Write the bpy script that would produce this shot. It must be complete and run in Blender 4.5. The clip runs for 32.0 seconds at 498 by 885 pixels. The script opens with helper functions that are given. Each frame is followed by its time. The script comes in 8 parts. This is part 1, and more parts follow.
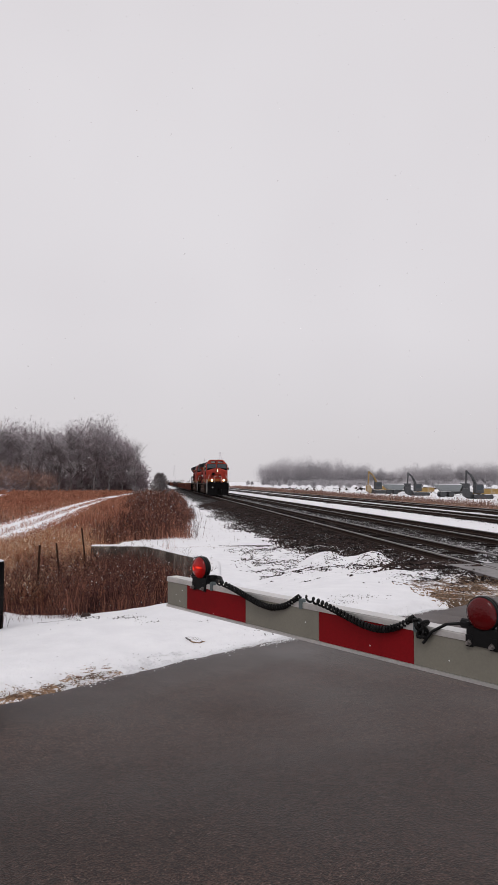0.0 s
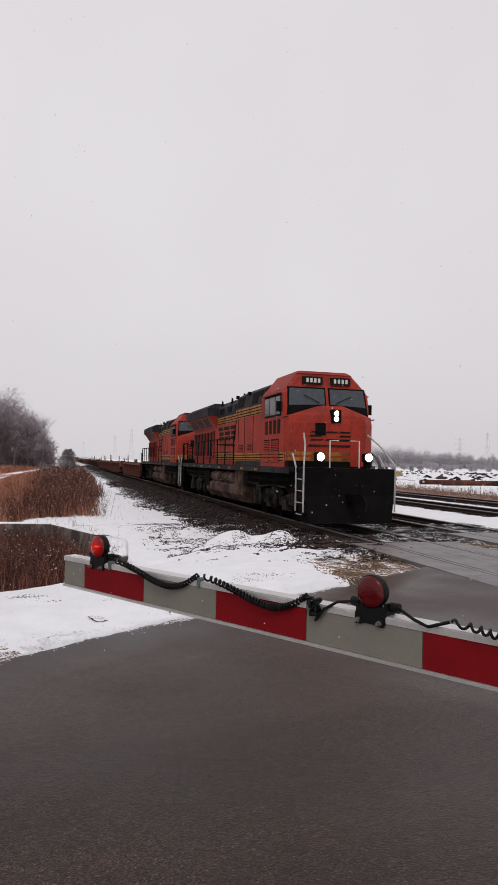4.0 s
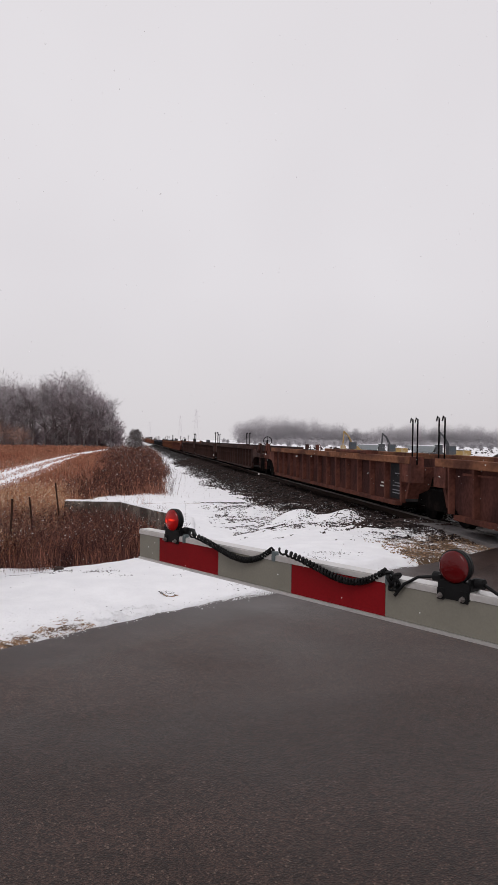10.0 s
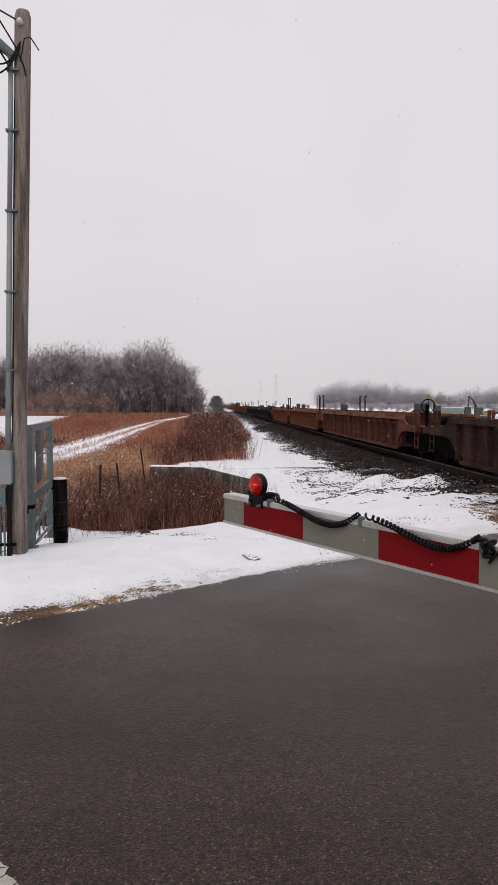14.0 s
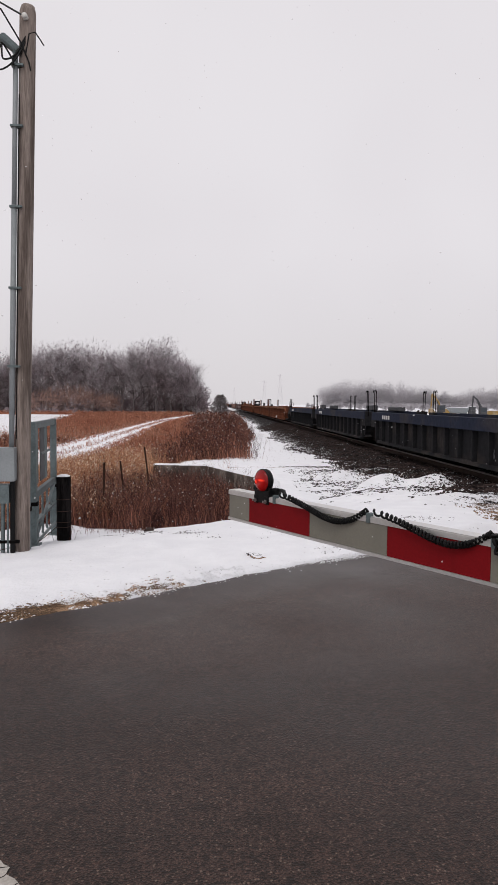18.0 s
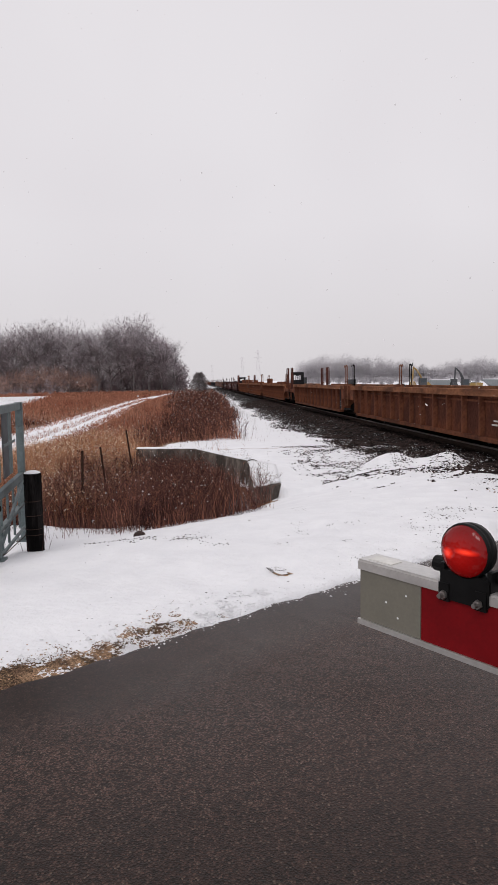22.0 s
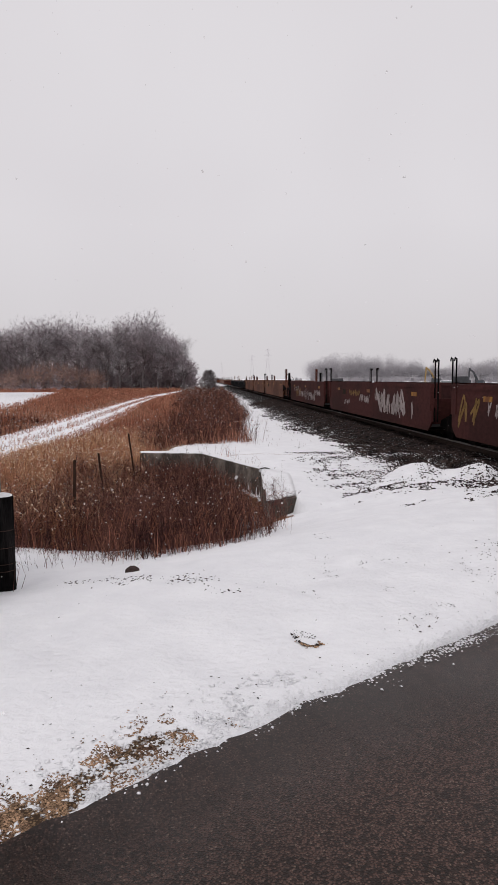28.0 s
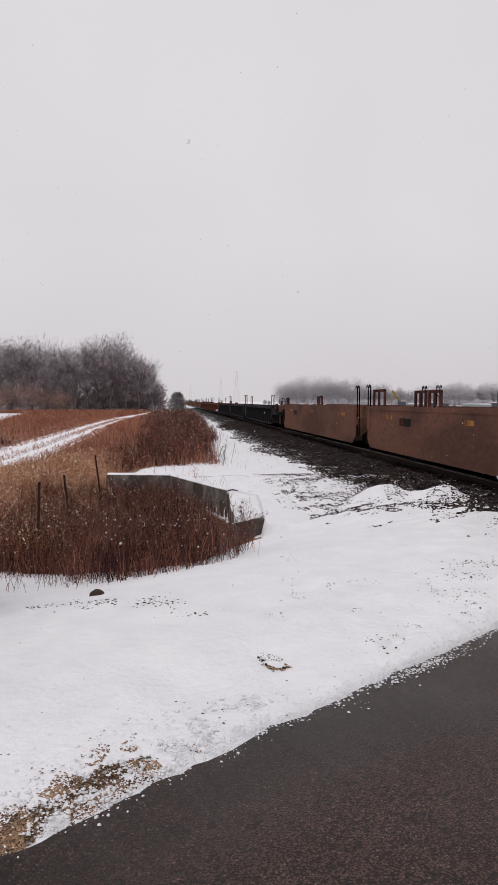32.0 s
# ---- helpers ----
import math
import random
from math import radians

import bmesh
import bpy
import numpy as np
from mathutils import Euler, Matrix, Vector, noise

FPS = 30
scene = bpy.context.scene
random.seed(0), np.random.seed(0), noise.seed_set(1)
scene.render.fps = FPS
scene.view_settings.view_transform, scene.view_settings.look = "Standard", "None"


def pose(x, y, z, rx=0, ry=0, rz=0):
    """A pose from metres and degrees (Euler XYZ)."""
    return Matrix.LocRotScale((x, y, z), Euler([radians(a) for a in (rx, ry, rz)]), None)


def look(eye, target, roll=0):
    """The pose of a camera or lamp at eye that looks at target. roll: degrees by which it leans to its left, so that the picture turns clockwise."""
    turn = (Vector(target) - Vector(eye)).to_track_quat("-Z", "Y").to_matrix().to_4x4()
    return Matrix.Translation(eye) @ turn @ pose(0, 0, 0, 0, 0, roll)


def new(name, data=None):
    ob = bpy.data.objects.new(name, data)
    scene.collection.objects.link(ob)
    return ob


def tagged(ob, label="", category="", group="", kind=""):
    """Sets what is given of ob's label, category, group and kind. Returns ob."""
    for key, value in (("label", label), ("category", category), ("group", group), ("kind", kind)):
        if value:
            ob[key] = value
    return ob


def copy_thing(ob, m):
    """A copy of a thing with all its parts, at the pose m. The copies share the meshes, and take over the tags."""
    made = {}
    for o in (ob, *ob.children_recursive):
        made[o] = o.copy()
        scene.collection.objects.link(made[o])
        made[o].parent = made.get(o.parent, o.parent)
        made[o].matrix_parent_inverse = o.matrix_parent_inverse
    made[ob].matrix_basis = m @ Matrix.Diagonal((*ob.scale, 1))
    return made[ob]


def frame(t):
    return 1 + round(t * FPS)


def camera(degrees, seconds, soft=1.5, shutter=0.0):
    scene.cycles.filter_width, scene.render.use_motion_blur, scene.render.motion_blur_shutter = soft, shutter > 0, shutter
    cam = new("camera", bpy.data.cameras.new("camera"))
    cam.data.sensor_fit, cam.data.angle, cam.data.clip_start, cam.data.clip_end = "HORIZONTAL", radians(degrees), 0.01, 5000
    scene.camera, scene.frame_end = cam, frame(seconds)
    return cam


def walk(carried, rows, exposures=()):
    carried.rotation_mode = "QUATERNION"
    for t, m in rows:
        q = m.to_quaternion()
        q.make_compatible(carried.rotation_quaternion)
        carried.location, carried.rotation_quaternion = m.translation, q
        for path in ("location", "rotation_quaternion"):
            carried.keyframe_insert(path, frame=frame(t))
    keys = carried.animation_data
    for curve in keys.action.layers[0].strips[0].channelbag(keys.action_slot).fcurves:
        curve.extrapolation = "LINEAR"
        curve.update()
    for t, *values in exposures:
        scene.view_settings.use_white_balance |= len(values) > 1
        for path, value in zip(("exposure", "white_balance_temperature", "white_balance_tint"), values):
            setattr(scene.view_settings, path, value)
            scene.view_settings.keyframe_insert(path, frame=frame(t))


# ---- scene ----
cam = camera(41.081, 32.0, soft=1.15)
PATH = [  # seconds, x, y, z, pitch, heading (clockwise from the track), roll
    (0, -0.005, -0.059, 1.798, 3.385, 7.972, 0.038),
    (0.5, 0.002, -0.067, 1.794, 2.554, 8.093, -0.449),
    (1, 0.006, -0.070, 1.793, 2.229, 8.462, -0.426),
    (1.5, 0.011, -0.065, 1.796, 2.132, 8.584, -0.411),
    (2, 0.012, -0.058, 1.796, 2.969, 10.525, 0.832),
    (2.5, 0.018, -0.053, 1.799, 2.749, 12.558, 0.928),
    (3, 0.025, -0.076, 1.803, 2.623, 14.051, 0.988),
    (3.5, 0.038, -0.070, 1.801, 2.308, 15.531, 1.046),
    (5.5, 0.020, 0.011, 1.788, -0.085, 14.796, 1.946),
    (6, 0.007, 0.007, 1.784, 0.105, 11.371, 2.055),
    (6.5, 0.001, 0.009, 1.784, -0.416, 10.207, 2.149),
    (7, 0.002, 0.004, 1.784, -0.819, 8.728, 2.299),
    (7.5, 0.010, 0.011, 1.780, -1.184, 8.001, 2.082),
    (8, 0.013, -0.000, 1.781, -0.652, 7.653, 1.399),
    (8.5, 0.002, 0.003, 1.778, -0.267, 8.179, 1.141),
    (9, 0.000, 0.000, 1.772, 0.012, 8.133, 1.016),
    (9.5, -0.002, 0.011, 1.776, 0.242, 9.267, 1.771),
    (10, 0.006, -0.012, 1.774, -0.197, 10.072, 0.990),
    (10.5, -0.002, -0.009, 1.778, 0.454, 8.817, 1.199),
    (11, 0.002, -0.005, 1.776, 0.398, 8.165, 0.454),
    (11.5, -0.002, 0.001, 1.774, 0.209, 7.716, 0.602),
    (12, -0.014, 0.004, 1.775, 0.031, 6.013, 0.117),
    (12.5, -0.038, -0.003, 1.766, -1.873, -1.527, -0.741),
    (13, -0.059, 0.059, 1.775, -0.870, -7.819, -0.001),
    (13.5, -0.035, 0.068, 1.760, -3.649, -4.113, 0.756),
    (14, -0.002, 0.028, 1.767, -3.248, 3.176, 0.216),
    (14.5, 0.014, -0.003, 1.774, -1.931, 5.623, -1.736),
    (16.5, -0.001, 0.015, 1.749, -3.260, 3.240, 0.552),
    (17, 0.000, 0.023, 1.748, -3.492, 3.296, -0.121),
    (17.5, -0.010, 0.030, 1.750, -3.716, 2.644, -0.304),
    (18, -0.009, 0.071, 1.747, -3.320, 2.862, 0.413),
    (18.5, -0.053, 0.052, 1.757, -3.776, 4.845, -0.753),
    (19, -0.130, 0.083, 1.745, -5.484, 6.072, -0.138),
    (19.5, -0.165, 0.257, 1.722, -6.569, 4.878, 0.183),
    (20, -0.158, 0.607, 1.720, -9.236, 4.648, -0.848),
    (20.5, -0.269, 0.871, 1.734, -6.598, 6.907, -0.875),
    (21, -0.353, 1.118, 1.740, -8.316, 11.805, 0.378),
    (21.5, -0.305, 1.474, 1.736, -6.367, 5.184, 0.117),
    (22, -0.282, 1.792, 1.725, -5.297, 4.650, -0.911),
    (22.5, -0.334, 1.963, 1.738, -8.390, 12.939, -0.569),
    (23, -0.265, 2.264, 1.716, -9.435, 10.374, -2.039),
    (23.5, -0.182, 2.601, 1.740, -8.616, 10.058, 1.079),
    (24, -0.226, 2.971, 1.718, -7.222, 12.444, 0.538),
    (24.5, -0.214, 3.128, 1.786, -7.299, 6.743, 0.003),
    (25, -0.165, 3.402, 1.781, -4.124, 5.443, -0.801),
    (25.5, -0.146, 3.343, 1.814, -3.691, 9.354, 0.437),
    (27.5, -0.224, 3.242, 1.798, -7.629, 8.104, -1.447),
    (28, -0.248, 3.237, 1.803, -5.466, 3.892, -0.227),
    (28.5, -0.276, 3.291, 1.788, -6.417, -0.477, -0.110),
    (29, -0.232, 3.312, 1.781, -6.534, 1.907, -0.398),
    (29.5, -0.217, 3.298, 1.772, -4.202, 5.884, 0.029),
    (30, -0.221, 3.275, 1.783, -4.697, 7.635, -1.197),
    (30.5, -0.239, 3.254, 1.793, -4.167, 7.230, -1.235),
    (31, -0.228, 3.260, 1.796, -3.889, 6.526, -1.746),
    (31.5, -0.230, 3.238, 1.796, -3.691, 6.471, -0.674),
    (32, -0.234, 3.251, 1.791, -3.559, 6.609, 0.096),
]


def eye_pose(x, y, z, pitch, heading, roll):
    return pose(x, y, z, 90 + pitch, 0, -heading) @ pose(0, 0, 0, 0, 0, roll)


EXPOSURE = [(0, 0.02), (4, 0.04), (6, 0.09), (12, 0.06), (17, 0.09), (20, 0.14), (21, 0.13), (23, 0.07), (25, 0.05), (28, 0.0), (32, 0.0)]
walk(cam, [(t, eye_pose(*v)) for t, *v in PATH], EXPOSURE)
# ---- light ----
world = bpy.data.worlds.new("overcast")
scene.world = world
world.use_nodes = True
wn, wl = world.node_tree.nodes, world.node_tree.links
sky = wn.new("ShaderNodeTexSky")
sky.sky_type, sky.sun_disc = "NISHITA", False
sky.sun_elevation, sky.sun_rotation = radians(52), radians(200)
sky.air_density, sky.dust_density = 1.0, 4.0
cloud = wn.new("ShaderNodeTexNoise")
cloud.inputs["Scale"].default_value, cloud.inputs["Detail"].default_value = 1.6, 3.0
ramp = wn.new("ShaderNodeValToRGB")
ramp.color_ramp.elements[0].color, ramp.color_ramp.elements[1].color = (6.9, 6.55, 6.8, 1), (7.6, 7.3, 7.55, 1)
ramp.color_ramp.elements[0].position, ramp.color_ramp.elements[1].position = 0.3, 0.7
cover = wn.new("ShaderNodeMixRGB")
cover.inputs[0].default_value = 0.95
wl.new(cloud.outputs["Fac"], ramp.inputs[0])
wl.new(sky.outputs[0], cover.inputs[1])
aim, split, low, thick = wn.new("ShaderNodeTexCoord"), wn.new("ShaderNodeSeparateXYZ"), wn.new("ShaderNodeMapRange"), wn.new("ShaderNodeMixRGB")
low.inputs[1].default_value, low.inputs[2].default_value, low.inputs[3].default_value, low.inputs[4].default_value = 0.0, 0.22, 0.90, 1.0
thick.blend_type, thick.inputs[0].default_value = "MULTIPLY", 1.0
wl.new(aim.outputs["Generated"], split.inputs[0])
wl.new(split.outputs["Z"], low.inputs[0])
wl.new(ramp.outputs[0], thick.inputs[1])
wl.new(low.outputs[0], thick.inputs[2])
wl.new(thick.outputs[0], cover.inputs[2])
wl.new(cover.outputs[0], wn["Background"].inputs["Color"])
wn["Background"].inputs["Strength"].default_value = 0.1

sun = new("sun", bpy.data.lights.new("sun", "SUN"))
sun.data.energy, sun.data.angle, sun.data.color = 0.85, radians(25), (1.0, 0.97, 0.94)
sun.matrix_world = look((-3.6, -9.7, 13), (0, 0, 0))
# ---- materials ----


def material(name, color, rough=0.7, metal=0.0, vary=0.25, scale=6.0, fine=60.0, bump=0.15, coat=0.0, second=None, mix=0.5, object_random=0.0, stretch=None, island=0.0, thin=0.0, spec=None):
    """A surface with two scales of variation, an optional second colour that breaks through in patches, and fine relief."""
    m = bpy.data.materials.new(name)
    m.use_nodes = True
    n, l = m.node_tree.nodes, m.node_tree.links
    b = n["Principled BSDF"]
    b.inputs["Roughness"].default_value, b.inputs["Metallic"].default_value = rough, metal
    b.inputs["Coat Weight"].default_value = coat
    b.inputs["Specular IOR Level"].default_value = spec if spec is not None else 0.15 if rough >= 0.7 else 0.4
    co = n.new("ShaderNodeTexCoord")
    src = co.outputs["Object"]
    if stretch:
        mp = n.new("ShaderNodeMapping")
        mp.inputs["Scale"].default_value = stretch
        l.new(src, mp.inputs[0])
        src = mp.outputs[0]
    big, small = n.new("ShaderNodeTexNoise"), n.new("ShaderNodeTexNoise")
    for t, s, d in ((big, scale, 4), (small, fine, 3)):
        t.inputs["Scale"].default_value, t.inputs["Detail"].default_value = s, d
        l.new(src, t.inputs["Vector"])
    base = n.new("ShaderNodeMixRGB")
    base.inputs[1].default_value = (*color, 1)
    base.inputs[2].default_value = (*(second or tuple(c * (1 - vary) for c in color)), 1)
    step = n.new("ShaderNodeMapRange")
    step.inputs[1].default_value, step.inputs[2].default_value = 0.62 - 0.35 * mix, 0.78 - 0.35 * mix
    l.new(big.outputs["Fac"], step.inputs[0])
    l.new(step.outputs[0], base.inputs[0])
    grain = n.new("ShaderNodeMixRGB")
    grain.blend_type = "MULTIPLY"
    grain.inputs[0].default_value = 1.0
    tone = n.new("ShaderNodeMapRange")
    tone.inputs[1].default_value, tone.inputs[2].default_value = 0.25, 0.75
    tone.inputs[3].default_value, tone.inputs[4].default_value = 1 - vary, 1 + vary
    l.new(small.outputs["Fac"], tone.inputs[0])
    l.new(base.outputs[0], grain.inputs[1])
    l.new(tone.outputs[0], grain.inputs[2])
    last = grain.outputs[0]
    if island:
        geo, each, r = n.new("ShaderNodeNewGeometry"), n.new("ShaderNodeMixRGB"), n.new("ShaderNodeMapRange")
        each.blend_type, each.inputs[0].default_value = "MULTIPLY", 1.0
        r.inputs[3].default_value, r.inputs[4].default_value = 1 - island, 1 + island
        l.new(geo.outputs["Random Per Island"], r.inputs[0])
        l.new(last, each.inputs[1])
        l.new(r.outputs[0], each.inputs[2])
        last = each.outputs[0]
    if object_random:
        info, hue = n.new("ShaderNodeObjectInfo"), n.new("ShaderNodeMixRGB")
        hue.blend_type, hue.inputs[0].default_value = "MULTIPLY", 1.0
        r = n.new("ShaderNodeMapRange")
        r.inputs[3].default_value, r.inputs[4].default_value = 1 - object_random, 1 + object_random
        l.new(info.outputs["Random"], r.inputs[0])
        l.new(last, hue.inputs[1])
        l.new(r.outputs[0], hue.inputs[2])
        last = hue.outputs[0]
    l.new(last, b.inputs["Base Color"])
    if thin:
        back, both = n.new("ShaderNodeBsdfTranslucent"), n.new("ShaderNodeMixShader")
        both.inputs[0].default_value = thin
        l.new(last, back.inputs[0])
        l.new(b.outputs[0], both.inputs[1])
        l.new(back.outputs[0], both.inputs[2])
        l.new(both.outputs[0], n["Material Output"].inputs["Surface"])
    if bump:
        bp = n.new("ShaderNodeBump")
        bp.inputs["Strength"].default_value, bp.inputs["Distance"].default_value = bump, 0.01
        l.new(small.outputs["Fac"], bp.inputs["Height"])
        l.new(bp.outputs[0], b.inputs["Normal"])
    return m


def glow(name, color, strength, base=(0.3, 0.02, 0.02), facets=0.0):
    m = bpy.data.materials.new(name)
    m.use_nodes = True
    b = m.node_tree.nodes["Principled BSDF"]
    b.inputs["Base Color"].default_value = (*base, 1)
    b.inputs["Roughness"].default_value = 0.15
    b.inputs["Emission Color"].default_value = (*color, 1)
    b.inputs["Emission Strength"].default_value = strength
    if facets:
        n, l = m.node_tree.nodes, m.node_tree.links
        co, cell, bp = n.new("ShaderNodeTexCoord"), n.new("ShaderNodeTexVoronoi"), n.new("ShaderNodeBump")
        cell.inputs["Scale"].default_value = facets
        bp.inputs["Strength"].default_value, bp.inputs["Distance"].default_value = 0.2, 0.003
        b.inputs["Specular IOR Level"].default_value = 0.3
        l.new(co.outputs["Object"], cell.inputs["Vector"])
        l.new(cell.outputs["Distance"], bp.inputs["Height"])
        l.new(bp.outputs[0], b.inputs["Normal"])
    return m


def ground_material():
    """Snow, ballast, soil and gravel, laid by the zones that the sheet carries and broken up by noise."""
    m = bpy.data.materials.new("snowy_ground")
    m.use_nodes = True
    n, l = m.node_tree.nodes, m.node_tree.links
    b = n["Principled BSDF"]
    co = n.new("ShaderNodeTexCoord")

    def noise_tex(scale, detail=5, rough=0.6):
        t = n.new("ShaderNodeTexNoise")
        t.inputs["Scale"].default_value, t.inputs["Detail"].default_value, t.inputs["Roughness"].default_value = scale, detail, rough
        l.new(co.outputs["Object"], t.inputs["Vector"])
        return t.outputs["Fac"]

    def zone(name):
        a = n.new("ShaderNodeAttribute")
        a.attribute_name = name
        return a.outputs["Fac"]

    def maths(op, a, c):
        q = n.new("ShaderNodeMath")
        q.operation = op
        for i, v in enumerate((a, c)):
            if isinstance(v, (int, float)):
                q.inputs[i].default_value = v
            else:
                l.new(v, q.inputs[i])
        return q.outputs[0]

    def step(v, lo, hi, a=0.0, c=1.0):
        r = n.new("ShaderNodeMapRange")
        r.inputs[1].default_value, r.inputs[2].default_value, r.inputs[3].default_value, r.inputs[4].default_value = lo, hi, a, c
        l.new(v, r.inputs[0])
        return r.outputs[0]

    def mixed(f, a, c):
        q = n.new("ShaderNodeMixRGB")
        for i, v in enumerate((f, a, c)):
            if isinstance(v, tuple):
                q.inputs[i].default_value = (*v, 1)
            else:
                l.new(v, q.inputs[i])
        return q.outputs[0]

    cells = n.new("ShaderNodeTexVoronoi")
    cells.inputs["Scale"].default_value = 17.0
    l.new(co.outputs["Object"], cells.inputs["Vector"])
    stone = mixed(step(cells.outputs["Distance"], 0.05, 0.55), (0.046, 0.033, 0.030), (0.0045, 0.0036, 0.0034))
    gravel_cells = n.new("ShaderNodeTexVoronoi")
    gravel_cells.inputs["Scale"].default_value = 75.0
    l.new(co.outputs["Object"], gravel_cells.inputs["Vector"])
    gravel = mixed(step(gravel_cells.outputs["Distance"], 0.0, 0.6), (0.33, 0.215, 0.125), (0.06, 0.038, 0.025))
    soil = mixed(step(noise_tex(9), 0.35, 0.7), (0.13, 0.05, 0.028), (0.27, 0.15, 0.075))
    dirt = mixed(step(zone("ballast"), 0.45, 0.55), soil, stone)
    dirt = mixed(step(zone("gravel"), 0.45, 0.55), dirt, gravel)
    crumble = maths("ADD", maths("MULTIPLY", noise_tex(3.2, 7, 0.78), 0.72), maths("MULTIPLY", noise_tex(34.0, 3), 0.38))
    peep_cells = n.new("ShaderNodeTexVoronoi")
    peep_cells.inputs["Scale"].default_value = 21.0
    l.new(co.outputs["Object"], peep_cells.inputs["Vector"])
    peep_split = n.new("ShaderNodeSeparateColor")
    l.new(peep_cells.outputs["Color"], peep_split.inputs[0])
    peep = maths("MULTIPLY", maths("SUBTRACT", peep_split.outputs[0], 0.5), step(peep_cells.outputs["Distance"], 0.30, 0.46, 0.42, 0.0))
    crumble = maths("SUBTRACT", crumble, maths("MULTIPLY", peep, zone("ballast")))
    snowy = step(maths("ADD", maths("SUBTRACT", zone("snow"), 0.5), maths("SUBTRACT", crumble, 0.55)), -0.03, 0.03)
    dust = mixed(step(noise_tex(2.2), 0.3, 0.7), (0.84, 0.845, 0.87), (0.76, 0.765, 0.795))
    color = mixed(snowy, dirt, dust)
    l.new(color, b.inputs["Base Color"])
    l.new(step(snowy, 0, 1, 0.85, 0.6), b.inputs["Roughness"])
    b.inputs["Specular IOR Level"].default_value = 0.1
    relief = maths("ADD", maths("MULTIPLY", snowy, 0.6), maths("ADD", maths("MULTIPLY", noise_tex(14.0), 0.5), maths("MULTIPLY", cells.outputs["Distance"], maths("SUBTRACT", 1.0, snowy))))
    bp = n.new("ShaderNodeBump")
    bp.inputs["Strength"].default_value, bp.inputs["Distance"].default_value = 0.7, 0.07
    l.new(relief, bp.inputs["Height"])
    l.new(bp.outputs[0], b.inputs["Normal"])
    return m


def asphalt_material():
    """Worn chip seal: dark binder, brown and grey chips a centimetre across, damp patches along the wheel tracks."""
    m = bpy.data.materials.new("damp_asphalt")
    m.use_nodes = True
    n, l = m.node_tree.nodes, m.node_tree.links
    b = n["Principled BSDF"]
    co = n.new("ShaderNodeTexCoord")

    def tex(kind, scale, **more):
        t = n.new(kind)
        t.inputs["Scale"].default_value = scale
        for k, v in more.items():
            t.inputs[k].default_value = v
        l.new(co.outputs["Object"], t.inputs["Vector"])
        return t

    def ranged(v, lo, hi, a, c):
        r = n.new("ShaderNodeMapRange")
        for i, q in enumerate((lo, hi, a, c)):
            r.inputs[i + 1].default_value = q
        l.new(v, r.inputs[0])
        return r.outputs[0]

    def blend(f, a, c, mode="MIX"):
        q = n.new("ShaderNodeMixRGB")
        q.blend_type = mode
        for i, v in enumerate((f, a, c)):
            if isinstance(v, float):
                q.inputs[i].default_value = v
            elif isinstance(v, tuple):
                q.inputs[i].default_value = (*v, 1)
            else:
                l.new(v, q.inputs[i])
        return q.outputs[0]

    chips = tex("ShaderNodeTexVoronoi", 118.0, Randomness=1.0)
    split = n.new("ShaderNodeSeparateColor")
    l.new(chips.outputs["Color"], split.inputs[0])
    patch = tex("ShaderNodeTexNoise", 0.55, Detail=5.0).outputs["Fac"]
    mottle = tex("ShaderNodeTexNoise", 9.0, Detail=4.0).outputs["Fac"]
    lane_map, lanes = n.new("ShaderNodeMapping"), n.new("ShaderNodeTexNoise")
    lane_map.inputs["Rotation"].default_value, lane_map.inputs["Scale"].default_value = (0, 0, -0.6177), (0.10, 1.15, 1.0)
    lanes.inputs["Scale"].default_value, lanes.inputs["Detail"].default_value = 1.0, 3.0
    l.new(co.outputs["Object"], lane_map.inputs[0])
    l.new(lane_map.outputs[0], lanes.inputs["Vector"])
    stone = blend(ranged(split.outputs[2], 0.15, 0.95, 0.0, 1.0), (0.0190, 0.0109, 0.0090), (0.092, 0.0525, 0.0430))
    rare = blend(ranged(split.outputs[1], 0.95, 0.96, 0.0, 0.7), stone, (0.16, 0.115, 0.09))
    pits = blend(ranged(split.outputs[0], 0.74, 0.77, 0.0, 0.92), rare, (0.006, 0.0045, 0.004))
    coarse = tex("ShaderNodeTexVoronoi", 58.0, Randomness=1.0)
    parts = n.new("ShaderNodeSeparateColor")
    l.new(coarse.outputs["Color"], parts.inputs[0])
    pits = blend(ranged(parts.outputs[0], 0.90, 0.91, 0.0, 0.85), pits, (0.006, 0.0045, 0.004))
    bound = blend(ranged(chips.outputs["Distance"], 0.40, 0.62, 0.0, 0.6), pits, (0.009, 0.0065, 0.005))
    tone = blend(1.0, bound, ranged(mottle, 0.3, 0.7, 0.84, 1.16), "MULTIPLY")
    tone = blend(1.0, tone, ranged(patch, 0.3, 0.7, 0.85, 1.15), "MULTIPLY")
    tone = blend(1.0, tone, ranged(lanes.outputs["Fac"], 0.35, 0.65, 0.78, 1.18), "MULTIPLY")
    l.new(tone, b.inputs["Base Color"])
    l.new(ranged(patch, 0.35, 0.65, 0.34, 0.50), b.inputs["Roughness"])
    b.inputs["Specular IOR Level"].default_value = 0.24
    b.inputs["Specular Tint"].default_value = (1.0, 0.84, 0.78, 1)
    bp = n.new("ShaderNodeBump")
    bp.inputs["Strength"].default_value, bp.inputs["Distance"].default_value = 0.4, 0.004
    l.new(chips.outputs["Distance"], bp.inputs["Height"])
    l.new(bp.outputs[0], b.inputs["Normal"])
    return m


